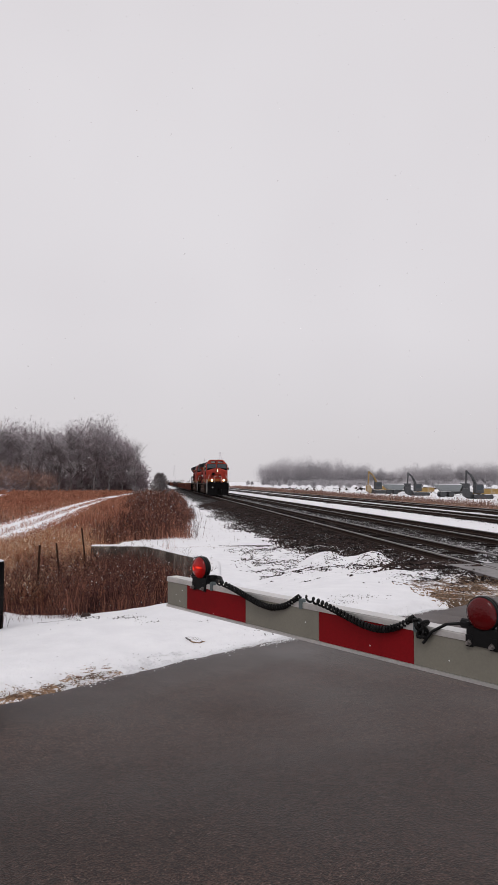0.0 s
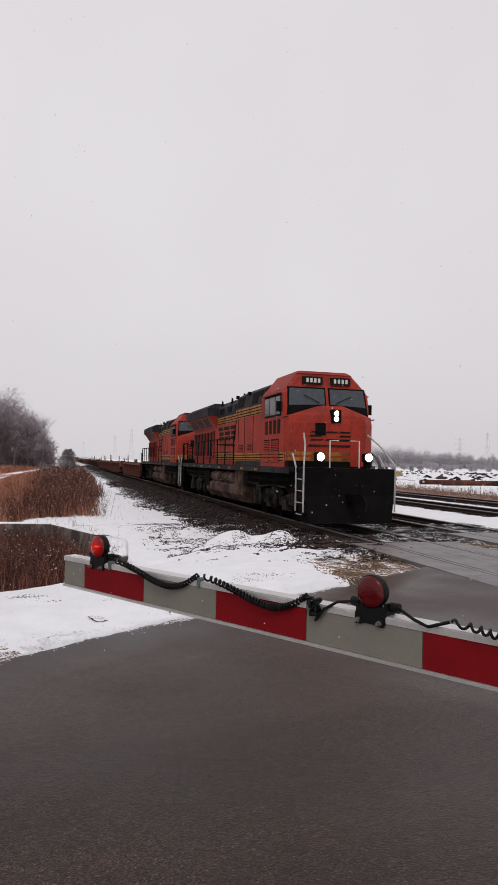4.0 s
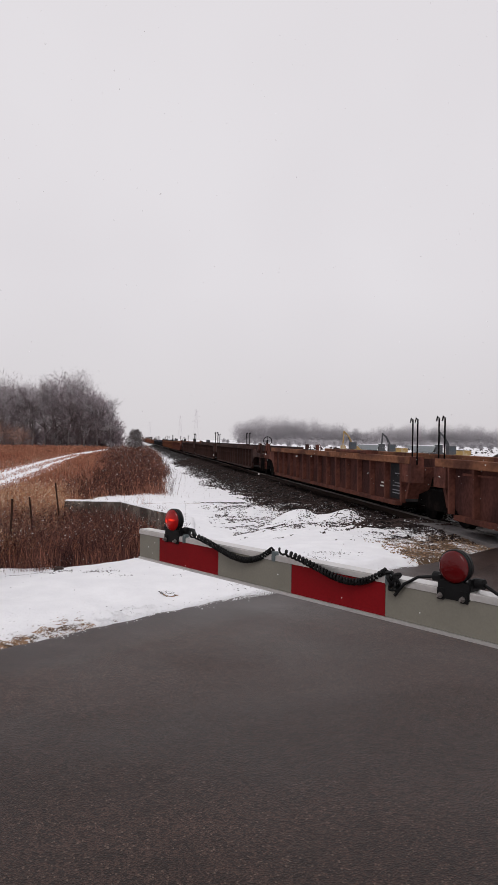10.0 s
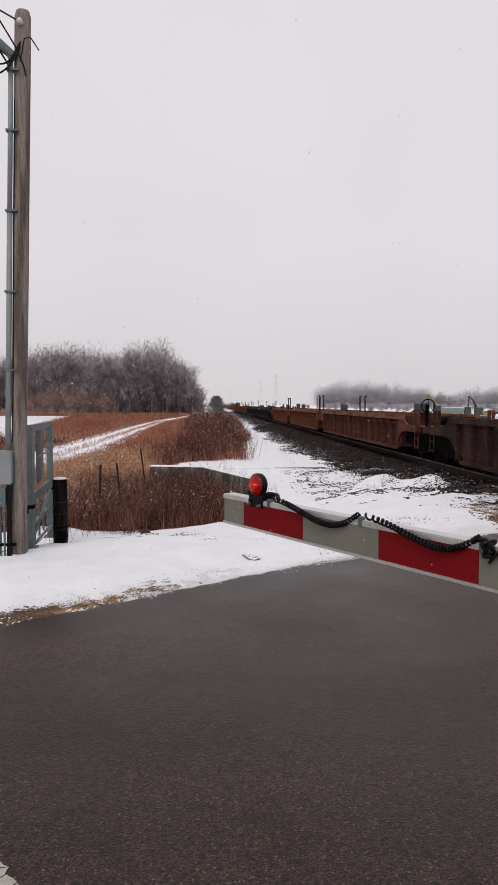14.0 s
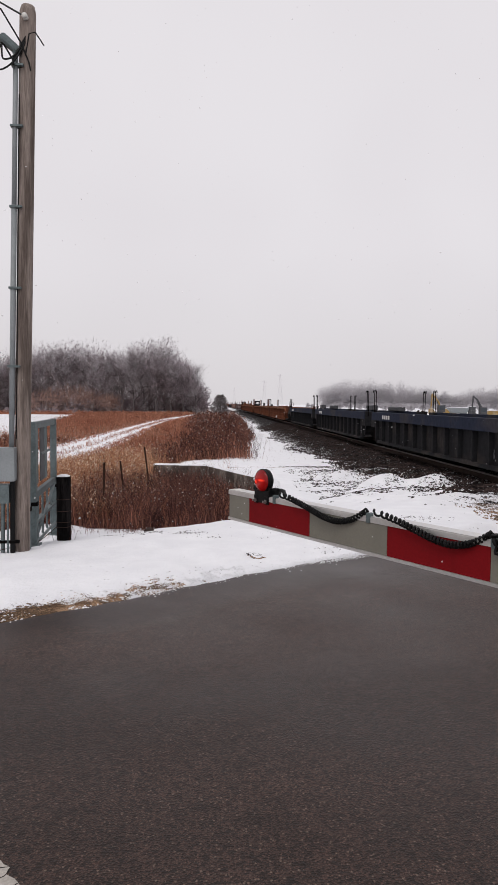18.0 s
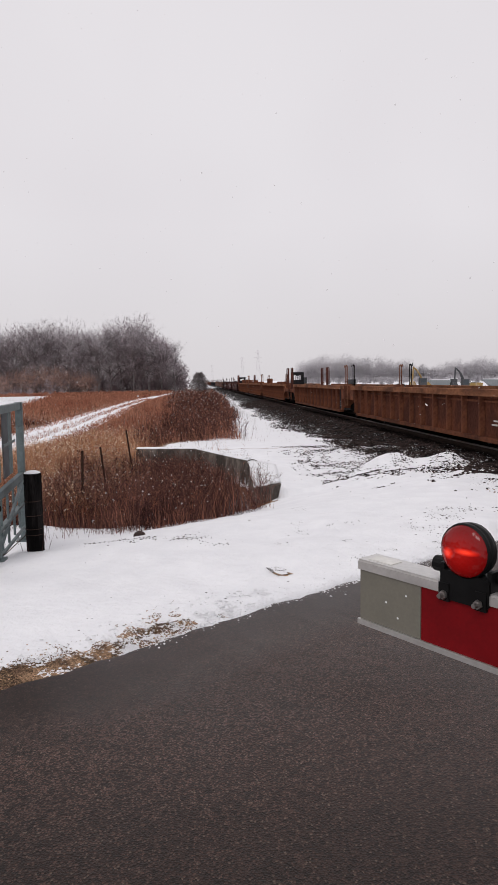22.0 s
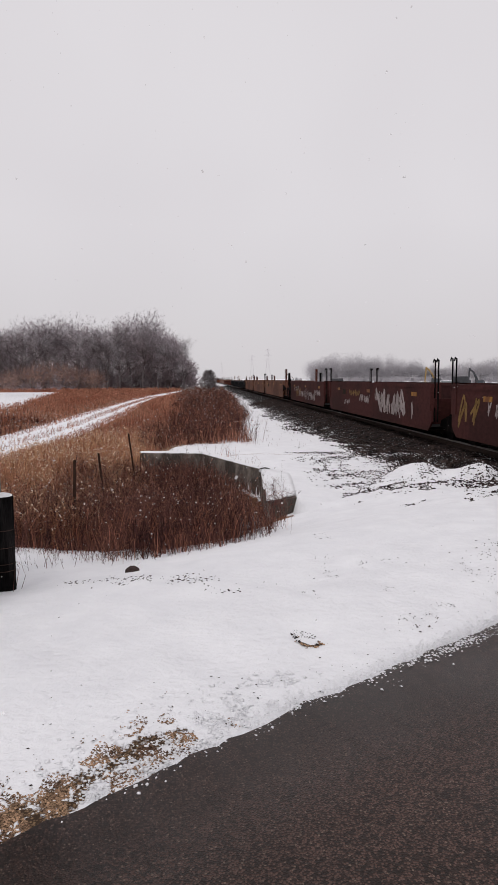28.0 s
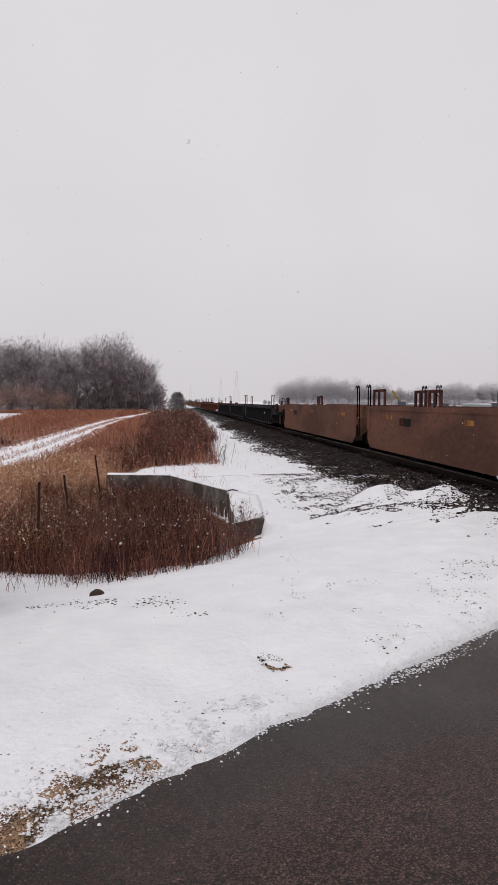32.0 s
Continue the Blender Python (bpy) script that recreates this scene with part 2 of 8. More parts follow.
SNOW = material("fresh_snow", (0.79, 0.795, 0.82), 0.6, vary=0.06, scale=3, fine=30, bump=0.3)
ASPHALT = asphalt_material()
PAINT = material("worn_white_road_paint", (0.42, 0.39, 0.355), 0.7, vary=0.18, scale=8, fine=80, bump=0.3)
CONCRETE = material("stained_old_concrete", (0.19, 0.165, 0.145), 0.9, vary=0.35, scale=3, fine=30, bump=0.5, second=(0.07, 0.06, 0.053), mix=0.6, stretch=(1, 1, 0.4))
PANEL = material("wet_concrete_panel", (0.15, 0.138, 0.138), 0.45, vary=0.2, scale=2, fine=50, bump=0.2, second=(0.10, 0.093, 0.093))
STEEL = material("polished_rail_steel", (0.30, 0.28, 0.27), 0.35, metal=0.9, vary=0.15)
RUST = material("rusty_rail_web", (0.036, 0.022, 0.017), 0.85, vary=0.3, fine=40)
TIE = material("dark_tie_timber", (0.018, 0.013, 0.012), 0.9, vary=0.3, fine=40, stretch=(1, 6, 6), spec=0.04)
ALU = material("brushed_aluminium", (0.62, 0.61, 0.60), 0.38, metal=0.7, vary=0.08, fine=90, bump=0.05)
SHEET_RED = material("red_reflective_sheeting", (0.185, 0.003, 0.006), 0.7, vary=0.12, scale=9, fine=160, bump=0.02)
SHEET_WHITE = material("grey_white_reflective_sheeting", (0.185, 0.175, 0.145), 0.4, vary=0.07, scale=9, fine=160, bump=0.02)
BLACK = material("black_rubber_and_plastic", (0.006, 0.006, 0.0065), 0.5, vary=0.3, bump=0.1, spec=0.15)
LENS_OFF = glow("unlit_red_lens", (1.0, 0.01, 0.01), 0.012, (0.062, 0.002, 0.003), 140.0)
GALV = material("dull_galvanised_steel", (0.125, 0.155, 0.16), 0.5, metal=0.4, vary=0.2, scale=7, fine=40, bump=0.1)
BOXGREY = material("grey_meter_box_enamel", (0.24, 0.26, 0.27), 0.5, vary=0.1, scale=5, fine=50, bump=0.05)
POLEWOOD = material("weathered_pole_timber", (0.245, 0.203, 0.18), 0.9, vary=0.4, scale=2.2, fine=22, bump=0.6, second=(0.12, 0.095, 0.083), stretch=(6, 6, 0.35), spec=0.08)
POSTWOOD = material("black_creosoted_timber", (0.005, 0.0045, 0.0045), 0.9, vary=0.5, scale=4, fine=30, bump=0.6, second=(0.016, 0.014, 0.014), mix=0.4, stretch=(4, 4, 0.5), spec=0.03)
IRON = material("rusty_stake_iron", (0.05, 0.028, 0.022), 0.8, vary=0.3)
STRAW = material("golden_dry_grass", (0.52, 0.295, 0.165), 0.8, vary=0.35, scale=0.8, fine=9, bump=0, second=(0.29, 0.125, 0.07), mix=0.5, island=0.6, spec=0.05)
HEADS = material("frosted_pale_grass_heads", (0.76, 0.60, 0.45), 0.9, vary=0.2, scale=1.5, fine=15, bump=0, second=(0.56, 0.36, 0.23), mix=0.5, island=0.4, spec=0.05)
REDGRASS = material("russet_dry_grass", (0.44, 0.215, 0.145), 0.85, vary=0.3, scale=0.3, fine=5, bump=0, second=(0.29, 0.112, 0.072), mix=0.5, island=0.5, thin=0.25, spec=0.05)
WEED = material("dark_dead_weed_stalk", (0.135, 0.062, 0.050), 0.85, vary=0.45, scale=1.2, fine=9, bump=0, second=(0.042, 0.020, 0.019), mix=0.5, island=0.85, spec=0.03)
BANKGRASS = material("pale_brown_bank_grass", (0.30, 0.20, 0.17), 0.9, vary=0.3, scale=0.5, fine=6, bump=0, second=(0.19, 0.11, 0.09), mix=0.5, island=0.5)
FLUFF = material("snowy_pale_seed_head", (0.72, 0.66, 0.62), 0.9, vary=0.3, scale=2, fine=20, bump=0)
BARK = material("frosted_grey_bark", (0.13, 0.112, 0.115), 0.9, vary=0.3, scale=0.5, fine=5, bump=0, second=(0.55, 0.53, 0.55), mix=0.4, spec=0.05)
# Frosted, and paled further in colour to stand for haze over the wood.
TWIG = material("frosted_haze_paled_twigs", (0.30, 0.255, 0.275), 0.9, vary=0.3, scale=0.3, fine=3, bump=0, second=(0.61, 0.575, 0.61), mix=0.30, island=0.6, thin=0.35, spec=0.05)
# Distance haze is put into the colour: pale, even and translucent twigs.
FARWOOD = material("haze_paled_snowy_far_twigs", (0.54, 0.52, 0.54), 0.95, vary=0.04, scale=0.05, fine=0.8, bump=0, second=(0.44, 0.425, 0.445), mix=0.5, thin=0.5, island=0.08, spec=0.02)
EVERGREEN = material("frosted_cedar_foliage", (0.17, 0.148, 0.148), 0.9, vary=0.35, scale=1, fine=6, bump=0, second=(0.34, 0.32, 0.33), mix=0.35, island=0.4)
STONE = material("dark_ballast_stone", (0.050, 0.036, 0.033), 0.85, vary=0.4, scale=2.5, fine=25, bump=0.2, second=(0.016, 0.012, 0.012), island=0.7, spec=0.05)
GRIT = material("brown_crushed_gravel", (0.30, 0.195, 0.125), 0.9, vary=0.35, scale=9, fine=60, bump=0.2, second=(0.12, 0.075, 0.052), island=0.6, spec=0.08)
# rolling stock
ORANGE = material("faded_orange_loco_paint", (0.33, 0.034, 0.020), 0.6, vary=0.18, scale=0.9, fine=14, bump=0.03, second=(0.215, 0.027, 0.018), mix=0.5, stretch=(1, 1, 0.6), spec=0.15)
LOCOBLACK = material("sooty_black_loco_paint", (0.0065, 0.006, 0.0065), 0.75, vary=0.3, scale=1.5, fine=14, bump=0.05, spec=0.06)
LOCOGREY = material("sooty_dark_grey_loco_paint", (0.024, 0.024, 0.027), 0.7, vary=0.25, scale=1.5, fine=12, bump=0.04, second=(0.010, 0.009, 0.010), mix=0.5, spec=0.12)
# Paler grey paints a reflection into one cab side pane.
TINT = material("reflection_pale_cab_glass", (0.13, 0.125, 0.125), 0.2, vary=0.15, bump=0)
LOCOYELLOW = material("dirty_yellow_stripe", (0.34, 0.16, 0.024), 0.55, vary=0.25, scale=3, fine=20, bump=0.03, second=(0.15, 0.055, 0.018), mix=0.5, stretch=(1, 1, 0.4), spec=0.15)
UNDER = material("grimy_underframe", (0.0045, 0.004, 0.004), 0.9, vary=0.4, scale=2.5, fine=14, bump=0.2, second=(0.014, 0.010, 0.009), mix=0.3, spec=0.03)
TANKGREY = material("dusty_fuel_tank", (0.115, 0.072, 0.055), 0.8, vary=0.25, scale=1.5, fine=12, bump=0.1, second=(0.036, 0.024, 0.020), mix=0.55, spec=0.05)
WINDOW = material("dark_cab_glass", (0.05, 0.06, 0.07), 0.08, vary=0.1, bump=0)
WHITEPAINT = material("off_white_paint", (0.62, 0.61, 0.58), 0.5, vary=0.1, bump=0)
DULLPAINT = material("faded_grey_paint", (0.22, 0.22, 0.24), 0.75, vary=0.4, scale=3, fine=25, bump=0.05)
LETTER = material("dark_green_lettering", (0.020, 0.017, 0.012), 0.8, vary=0.4, scale=2, fine=12, bump=0, second=(0.075, 0.022, 0.014), mix=0.35, spec=0.05)
HEADLIGHT = glow("headlight_glow", (1.0, 0.66, 0.33), 12.0, (0.9, 0.9, 0.8))
RUSTCAR = material("rust_brown_car_paint", (0.122, 0.046, 0.034), 0.8, vary=0.3, scale=1.6, fine=14, bump=0.06, second=(0.066, 0.027, 0.022), mix=0.55, stretch=(1, 1, 0.75), object_random=0.12, spec=0.05)
ORANGECAR = material("orange_rust_car_paint", (0.160, 0.060, 0.034), 0.8, vary=0.28, scale=1.6, fine=14, bump=0.06, second=(0.088, 0.036, 0.024), mix=0.55, stretch=(1, 1, 0.75), object_random=0.12, spec=0.05)
DARKCAR = material("dark_brown_car_paint", (0.052, 0.028, 0.024), 0.75, vary=0.3, scale=0.9, fine=8, bump=0.06, second=(0.024, 0.014, 0.013), mix=0.5, object_random=0.15, spec=0.05)
BLACKCAR = material("grey_black_car_paint", (0.016, 0.016, 0.018), 0.75, vary=0.3, scale=0.9, fine=8, bump=0.06, second=(0.042, 0.036, 0.034), mix=0.35, spec=0.08)
BLUECAR = material("navy_blue_car_paint", (0.017, 0.022, 0.040), 0.75, vary=0.25, scale=0.9, fine=8, bump=0.05, second=(0.035, 0.033, 0.04), mix=0.35, spec=0.08)
MAROONCAR = material("maroon_brown_car_paint", (0.062, 0.022, 0.0205), 0.75, vary=0.25, scale=0.7, fine=9, bump=0.04, second=(0.042, 0.017, 0.016), mix=0.5, stretch=(1, 0.6, 1), spec=0.05)
TANCAR = material("tan_rust_car_paint", (0.158, 0.078, 0.054), 0.75, vary=0.2, scale=0.6, fine=10, bump=0.04, second=(0.098, 0.049, 0.038), mix=0.5, stretch=(1, 0.5, 1), spec=0.06)
# Darker copies of the car paints: recess shade between ribs put into colour.
RUSTPLATE = material("shade_darkened_rust_plate", (0.084, 0.034, 0.028), 0.85, vary=0.3, scale=1.3, fine=14, bump=0.06, second=(0.046, 0.020, 0.018), mix=0.55, stretch=(1, 1, 0.7), spec=0.04)
ORANGEPLATE = material("shade_darkened_orange_plate", (0.135, 0.048, 0.027), 0.85, vary=0.3, scale=1.3, fine=14, bump=0.06, second=(0.072, 0.028, 0.020), mix=0.55, stretch=(1, 1, 0.7), spec=0.04)
# Chord paints, lighter than the main paint of their cars.
RUSTCHORD = material("lighter_rust_chord", (0.20, 0.088, 0.050), 0.8, vary=0.3, scale=1.3, fine=12, bump=0.06, second=(0.085, 0.036, 0.025), mix=0.5, stretch=(1, 0.5, 1), spec=0.06)
ORANGECHORD = material("lighter_orange_chord", (0.225, 0.098, 0.052), 0.8, vary=0.3, scale=1.3, fine=12, bump=0.06, second=(0.105, 0.046, 0.028), mix=0.5, stretch=(1, 0.5, 1), spec=0.06)
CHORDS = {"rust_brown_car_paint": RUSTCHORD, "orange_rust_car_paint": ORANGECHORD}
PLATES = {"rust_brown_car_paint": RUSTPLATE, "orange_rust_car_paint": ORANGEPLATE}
TRUCKGREY = material("dusty_truck_casting", (0.040, 0.033, 0.030), 0.9, vary=0.4, scale=3, fine=20, bump=0.2, second=(0.012, 0.010, 0.009), mix=0.5, spec=0.04)
TAGWHITE = material("pale_spray_paint", (0.42, 0.36, 0.35), 0.7, vary=0.3, scale=5, fine=30, bump=0)
PALERAIL = material("dull_pale_handrail_paint", (0.40, 0.39, 0.37), 0.6, vary=0.2, scale=4, fine=30, bump=0)
TAGGOLD = material("ochre_spray_paint", (0.24, 0.14, 0.045), 0.7, vary=0.3, scale=5, fine=30, bump=0)
DIGYELLOW = material("snowy_yellow_digger_paint", (0.30, 0.20, 0.075), 0.75, vary=0.2, scale=0.8, fine=6, bump=0, second=(0.42, 0.34, 0.25), mix=0.4)
DIGDARK = material("dark_digger_steel", (0.062, 0.064, 0.070), 0.6, vary=0.3, bump=0)
WIRE = material("overhead_wire", (0.03, 0.03, 0.032), 0.5, vary=0.1, bump=0)
# Light grey paints the haze in front of the far pylons.
PYLON = material("haze_paled_galvanised_lattice", (0.62, 0.60, 0.62), 0.7, vary=0.05, bump=0)


def flake_material():
    """Thin snow crystals let light through."""
    m = bpy.data.materials.new("falling_snow")
    m.use_nodes = True
    n, l = m.node_tree.nodes, m.node_tree.links
    a, b, mix = n.new("ShaderNodeBsdfDiffuse"), n.new("ShaderNodeBsdfTranslucent"), n.new("ShaderNodeMixShader")
    a.inputs[0].default_value = b.inputs[0].default_value = (0.98, 0.98, 0.98, 1)
    clear, veil = n.new("ShaderNodeBsdfTransparent"), n.new("ShaderNodeMixShader")
    mix.inputs[0].default_value, veil.inputs[0].default_value = 0.5, 0.5
    l.new(a.outputs[0], mix.inputs[1])
    l.new(b.outputs[0], mix.inputs[2])
    l.new(mix.outputs[0], veil.inputs[1])
    l.new(clear.outputs[0], veil.inputs[2])
    l.new(veil.outputs[0], n["Material Output"].inputs["Surface"])
    return m


FLAKE = flake_material()
# Bark lightened so that its colour carries the distance haze.
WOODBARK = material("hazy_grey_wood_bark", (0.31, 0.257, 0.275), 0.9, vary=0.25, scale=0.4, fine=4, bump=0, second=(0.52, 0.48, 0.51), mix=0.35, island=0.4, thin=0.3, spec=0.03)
SHRUBBARK = material("dark_wet_shrub_bark", (0.060, 0.047, 0.049), 0.9, vary=0.3, scale=1, fine=6, bump=0, second=(0.38, 0.36, 0.37), mix=0.22, spec=0.05)


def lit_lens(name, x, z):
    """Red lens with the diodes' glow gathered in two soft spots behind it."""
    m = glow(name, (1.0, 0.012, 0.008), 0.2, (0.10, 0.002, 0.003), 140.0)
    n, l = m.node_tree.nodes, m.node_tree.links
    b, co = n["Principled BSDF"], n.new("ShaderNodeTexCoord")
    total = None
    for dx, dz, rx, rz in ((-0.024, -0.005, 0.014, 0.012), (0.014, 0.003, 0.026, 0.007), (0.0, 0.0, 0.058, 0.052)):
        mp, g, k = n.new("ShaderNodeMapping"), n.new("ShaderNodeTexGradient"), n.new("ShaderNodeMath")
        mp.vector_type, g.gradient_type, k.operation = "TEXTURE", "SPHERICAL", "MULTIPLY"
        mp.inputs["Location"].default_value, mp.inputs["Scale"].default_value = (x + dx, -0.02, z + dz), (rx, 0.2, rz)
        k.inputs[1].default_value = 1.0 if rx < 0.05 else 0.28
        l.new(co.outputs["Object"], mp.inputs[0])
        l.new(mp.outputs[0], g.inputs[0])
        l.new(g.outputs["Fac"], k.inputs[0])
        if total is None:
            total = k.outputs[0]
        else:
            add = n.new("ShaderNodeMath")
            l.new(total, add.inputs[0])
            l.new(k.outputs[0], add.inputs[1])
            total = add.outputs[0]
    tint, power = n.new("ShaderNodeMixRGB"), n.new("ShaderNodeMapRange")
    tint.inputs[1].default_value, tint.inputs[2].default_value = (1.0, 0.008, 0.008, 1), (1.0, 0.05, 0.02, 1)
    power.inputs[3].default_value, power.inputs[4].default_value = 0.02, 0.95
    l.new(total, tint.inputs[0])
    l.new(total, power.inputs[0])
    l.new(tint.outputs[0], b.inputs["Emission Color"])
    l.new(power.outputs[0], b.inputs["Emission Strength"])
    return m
# ---- building tools ----


class Shape:
    """Collects corners and faces for one mesh."""

    def __init__(self):
        self.v, self.f = [], []

    def add(self, verts, faces):
        o = len(self.v)
        self.v += [tuple(p) for p in verts]
        self.f += [tuple(i + o for i in q) for q in faces]
        return self

    def box(self, x0, x1, y0, y1, z0, z1, chamfer=0.0):
        if chamfer:
            c = chamfer
            ring = [(x0 + c, z0), (x1 - c, z0), (x1, z0 + c), (x1, z1 - c), (x1 - c, z1), (x0 + c, z1), (x0, z1 - c), (x0, z0 + c)]
            return self.prism_y(ring, y0, y1)
        p = [(x, y, z) for x in (x0, x1) for y in (y0, y1) for z in (z0, z1)]
        return self.add(p, [(0, 1, 3, 2), (4, 6, 7, 5), (0, 4, 5, 1), (2, 3, 7, 6), (0, 2, 6, 4), (1, 5, 7, 3)])

    def prism_y(self, ring, y0, y1):
        k = len(ring)
        p = [(x, y0, z) for x, z in ring] + [(x, y1, z) for x, z in ring]
        return self.add(p, [tuple(range(k)), tuple(range(2 * k - 1, k - 1, -1))] + [(i, k + i, k + (i + 1) % k, (i + 1) % k) for i in range(k)])

    def prism_x(self, ring, x0, x1):
        k = len(ring)
        p = [(x0, y, z) for y, z in ring] + [(x1, y, z) for y, z in ring]
        return self.add(p, [tuple(range(k - 1, -1, -1)), tuple(range(k, 2 * k))] + [(i, (i + 1) % k, k + (i + 1) % k, k + i) for i in range(k)])

    def prism_z(self, ring, z0, z1):
        k = len(ring)
        p = [(x, y, z0) for x, y in ring] + [(x, y, z1) for x, y in ring]
        return self.add(p, [tuple(range(k - 1, -1, -1)), tuple(range(k, 2 * k))] + [(i, (i + 1) % k, k + (i + 1) % k, k + i) for i in range(k)])

    def rod(self, a, b, r0, r1=None, sides=8, caps=True):
        a, b = Vector(a), Vector(b)
        r1 = r0 if r1 is None else r1
        d = (b - a).normalized()
        u = d.orthogonal().normalized()
        w = d.cross(u)
        p = [c + (u * math.cos(i * math.tau / sides) + w * math.sin(i * math.tau / sides)) * r for c, r in ((a, r0), (b, r1)) for i in range(sides)]
        f = [(i, (i + 1) % sides, sides + (i + 1) % sides, sides + i) for i in range(sides)]
        if caps:
            f += [tuple(range(sides - 1, -1, -1)), tuple(range(sides, 2 * sides))]
        return self.add(p, f)

    def tube(self, pts, r, sides=6):
        """One unbroken skin along a bent line."""
        pts = [Vector(p) for p in pts]
        n, u, v = len(pts), None, []
        closed = (pts[0] - pts[-1]).length < 1e-6
        for i, p in enumerate(pts):
            a = pts[n - 2] if closed and i == 0 else pts[max(i - 1, 0)]
            b = pts[1] if closed and i == n - 1 else pts[min(i + 1, n - 1)]
            d = (b - a).normalized() if (b - a).length > 1e-9 else Vector((0, 0, 1))
            u = d.orthogonal().normalized() if u is None else u - d * u.dot(d)
            u = u.normalized() if u.length > 1e-6 else d.orthogonal().normalized()
            w = d.cross(u)
            v += [p + (u * math.cos(k * math.tau / sides) + w * math.sin(k * math.tau / sides)) * r for k in range(sides)]
        f = [(j * sides + k, j * sides + (k + 1) % sides, (j + 1) * sides + (k + 1) % sides, (j + 1) * sides + k) for j in range(n - 1) for k in range(sides)]
        if not closed:
            f += [tuple(range(sides - 1, -1, -1)), tuple(range((n - 1) * sides, n * sides))]
        return self.add(v, f)

    def dome(self, c, d, r, h, rings=4, sides=16):
        """A shallow cap round the axis d, bulging by h."""
        c, d = Vector(c), Vector(d).normalized()
        u = d.orthogonal().normalized()
        w = d.cross(u)
        p = []
        for k in range(rings):
            a = k / rings * math.pi / 2
            p += [c + d * (h * math.sin(a)) + (u * math.cos(i * math.tau / sides) + w * math.sin(i * math.tau / sides)) * r * math.cos(a) for i in range(sides)]
        p.append(c + d * h)
        f = [(k * sides + i, k * sides + (i + 1) % sides, (k + 1) * sides + (i + 1) % sides, (k + 1) * sides + i) for k in range(rings - 1) for i in range(sides)]
        f += [((rings - 1) * sides + i, (rings - 1) * sides + (i + 1) % sides, rings * sides) for i in range(sides)]
        return self.add(p, f)

    def blob(self, c, rx, ry, rz, rnd, rough=0.25):
        """A small angular lump."""
        p = [(1, 0, 0), (-1, 0, 0), (0, 1, 0), (0, -1, 0), (0, 0, 1), (0, 0, -1)]
        a = rnd.random() * 6.28
        q = []
        for x, y, z in p:
            k = 1 + rnd.uniform(-rough, rough)
            q.append((c[0] + (x * math.cos(a) * rx - y * math.sin(a) * ry) * k, c[1] + (x * math.sin(a) * rx + y * math.cos(a) * ry) * k, c[2] + z * rz * k + rnd.uniform(-rough, rough) * rz * 0.4))
        return self.add(q, [(0, 2, 4), (2, 1, 4), (1, 3, 4), (3, 0, 4), (2, 0, 5), (1, 2, 5), (3, 1, 5), (0, 3, 5)])

    def mesh(self, name, mat, smooth=False):
        me = bpy.data.meshes.new(name)
        me.from_pydata(self.v, [], self.f)
        me.materials.append(mat)
        if smooth:
            me.polygons.foreach_set("use_smooth", [True] * len(me.polygons))
        me.update()
        return me


def thing(name, label, category, m=None, group="", kind=""):
    ob = tagged(new(name), label, category, group, kind)
    if m is not None:
        ob.matrix_basis = m
    return ob


def part(name, shape, mat, parent, label="", smooth=False, m=None):
    me = shape if isinstance(shape, bpy.types.Mesh) else shape.mesh(name, mat, smooth)
    ob = new(name, me)
    ob.parent = parent
    if m is not None:
        ob.matrix_basis = m
    return tagged(ob, label)


def solid(name, shape, mat, label, category, kind="", smooth=False, group=""):
    """A thing or a piece of the setting that is one mesh."""
    return tagged(new(name, shape.mesh(name, mat, smooth)), label, category, group, kind)


def smoothstep(a, b, x):
    t = min(1.0, max(0.0, (x - a) / (b - a)))
    return t * t * (3 - 2 * t)


def ramp_at(x, pts):
    if x <= pts[0][0]:
        return pts[0][1]
    for (a, u), (b, w) in zip(pts, pts[1:]):
        if x <= b:
            return u + (w - u) * (x - a) / (b - a)
    return pts[-1][1]


def rough_at(x, y, scale, seed=0.0):
    return noise.noise(Vector((x * scale + seed, y * scale - seed, seed)))
# ---- ground, road, tracks ----
ROAD_U, ROAD_N = Vector((0.815, 0.579)), Vector((-0.579, 0.815))
ROAD_EDGE, ROAD_FAR = 5.28, -0.9
TRACKS = (8.58, 12.55, 19.1, 24.0)
RAIL_Z = -0.20
PATHWAY = ((-40, 11), (-20, 18.5), (-12, 22.0), (-8.9, 25.4), (-8.2, 31), (-8.1, 41), (-8.2, 57), (-8.4, 75), (-8.2, 100), (-6.0, 134), (-3.0, 190))


def across(x, y):
    return ROAD_N.x * x + ROAD_N.y * y


def along(x, y):
    return ROAD_U.x * x + ROAD_U.y * y


def road_z(x, y):
    return ramp_at(along(x, y), ((5, 0.02), (10, -0.205), (40, -0.205)))


def road_width(d):
    """How far the asphalt reaches at a place along the road."""
    w = ramp_at(d, ((-8, 5.32), (2, 5.28), (4.6, 5.31), (6.0, 5.36), (7.0, 5.42), (8.4, 5.50), (9.2, 5.55), (30, 5.55)))
    return w + 0.045 * rough_at(d, 3, 1.3, 4) + 0.035 * rough_at(d, 5, 4.0, 6) + 0.028 * rough_at(d, 7, 9.0, 8)


def off_path(x, y):
    best = 99.0
    for (ax, ay), (bx, by) in zip(PATHWAY, PATHWAY[1:]):
        dx, dy = bx - ax, by - ay
        t = min(1, max(0, ((x - ax) * dx + (y - ay) * dy) / (dx * dx + dy * dy)))
        best = min(best, math.hypot(x - ax - t * dx, y - ay - t * dy))
    return best


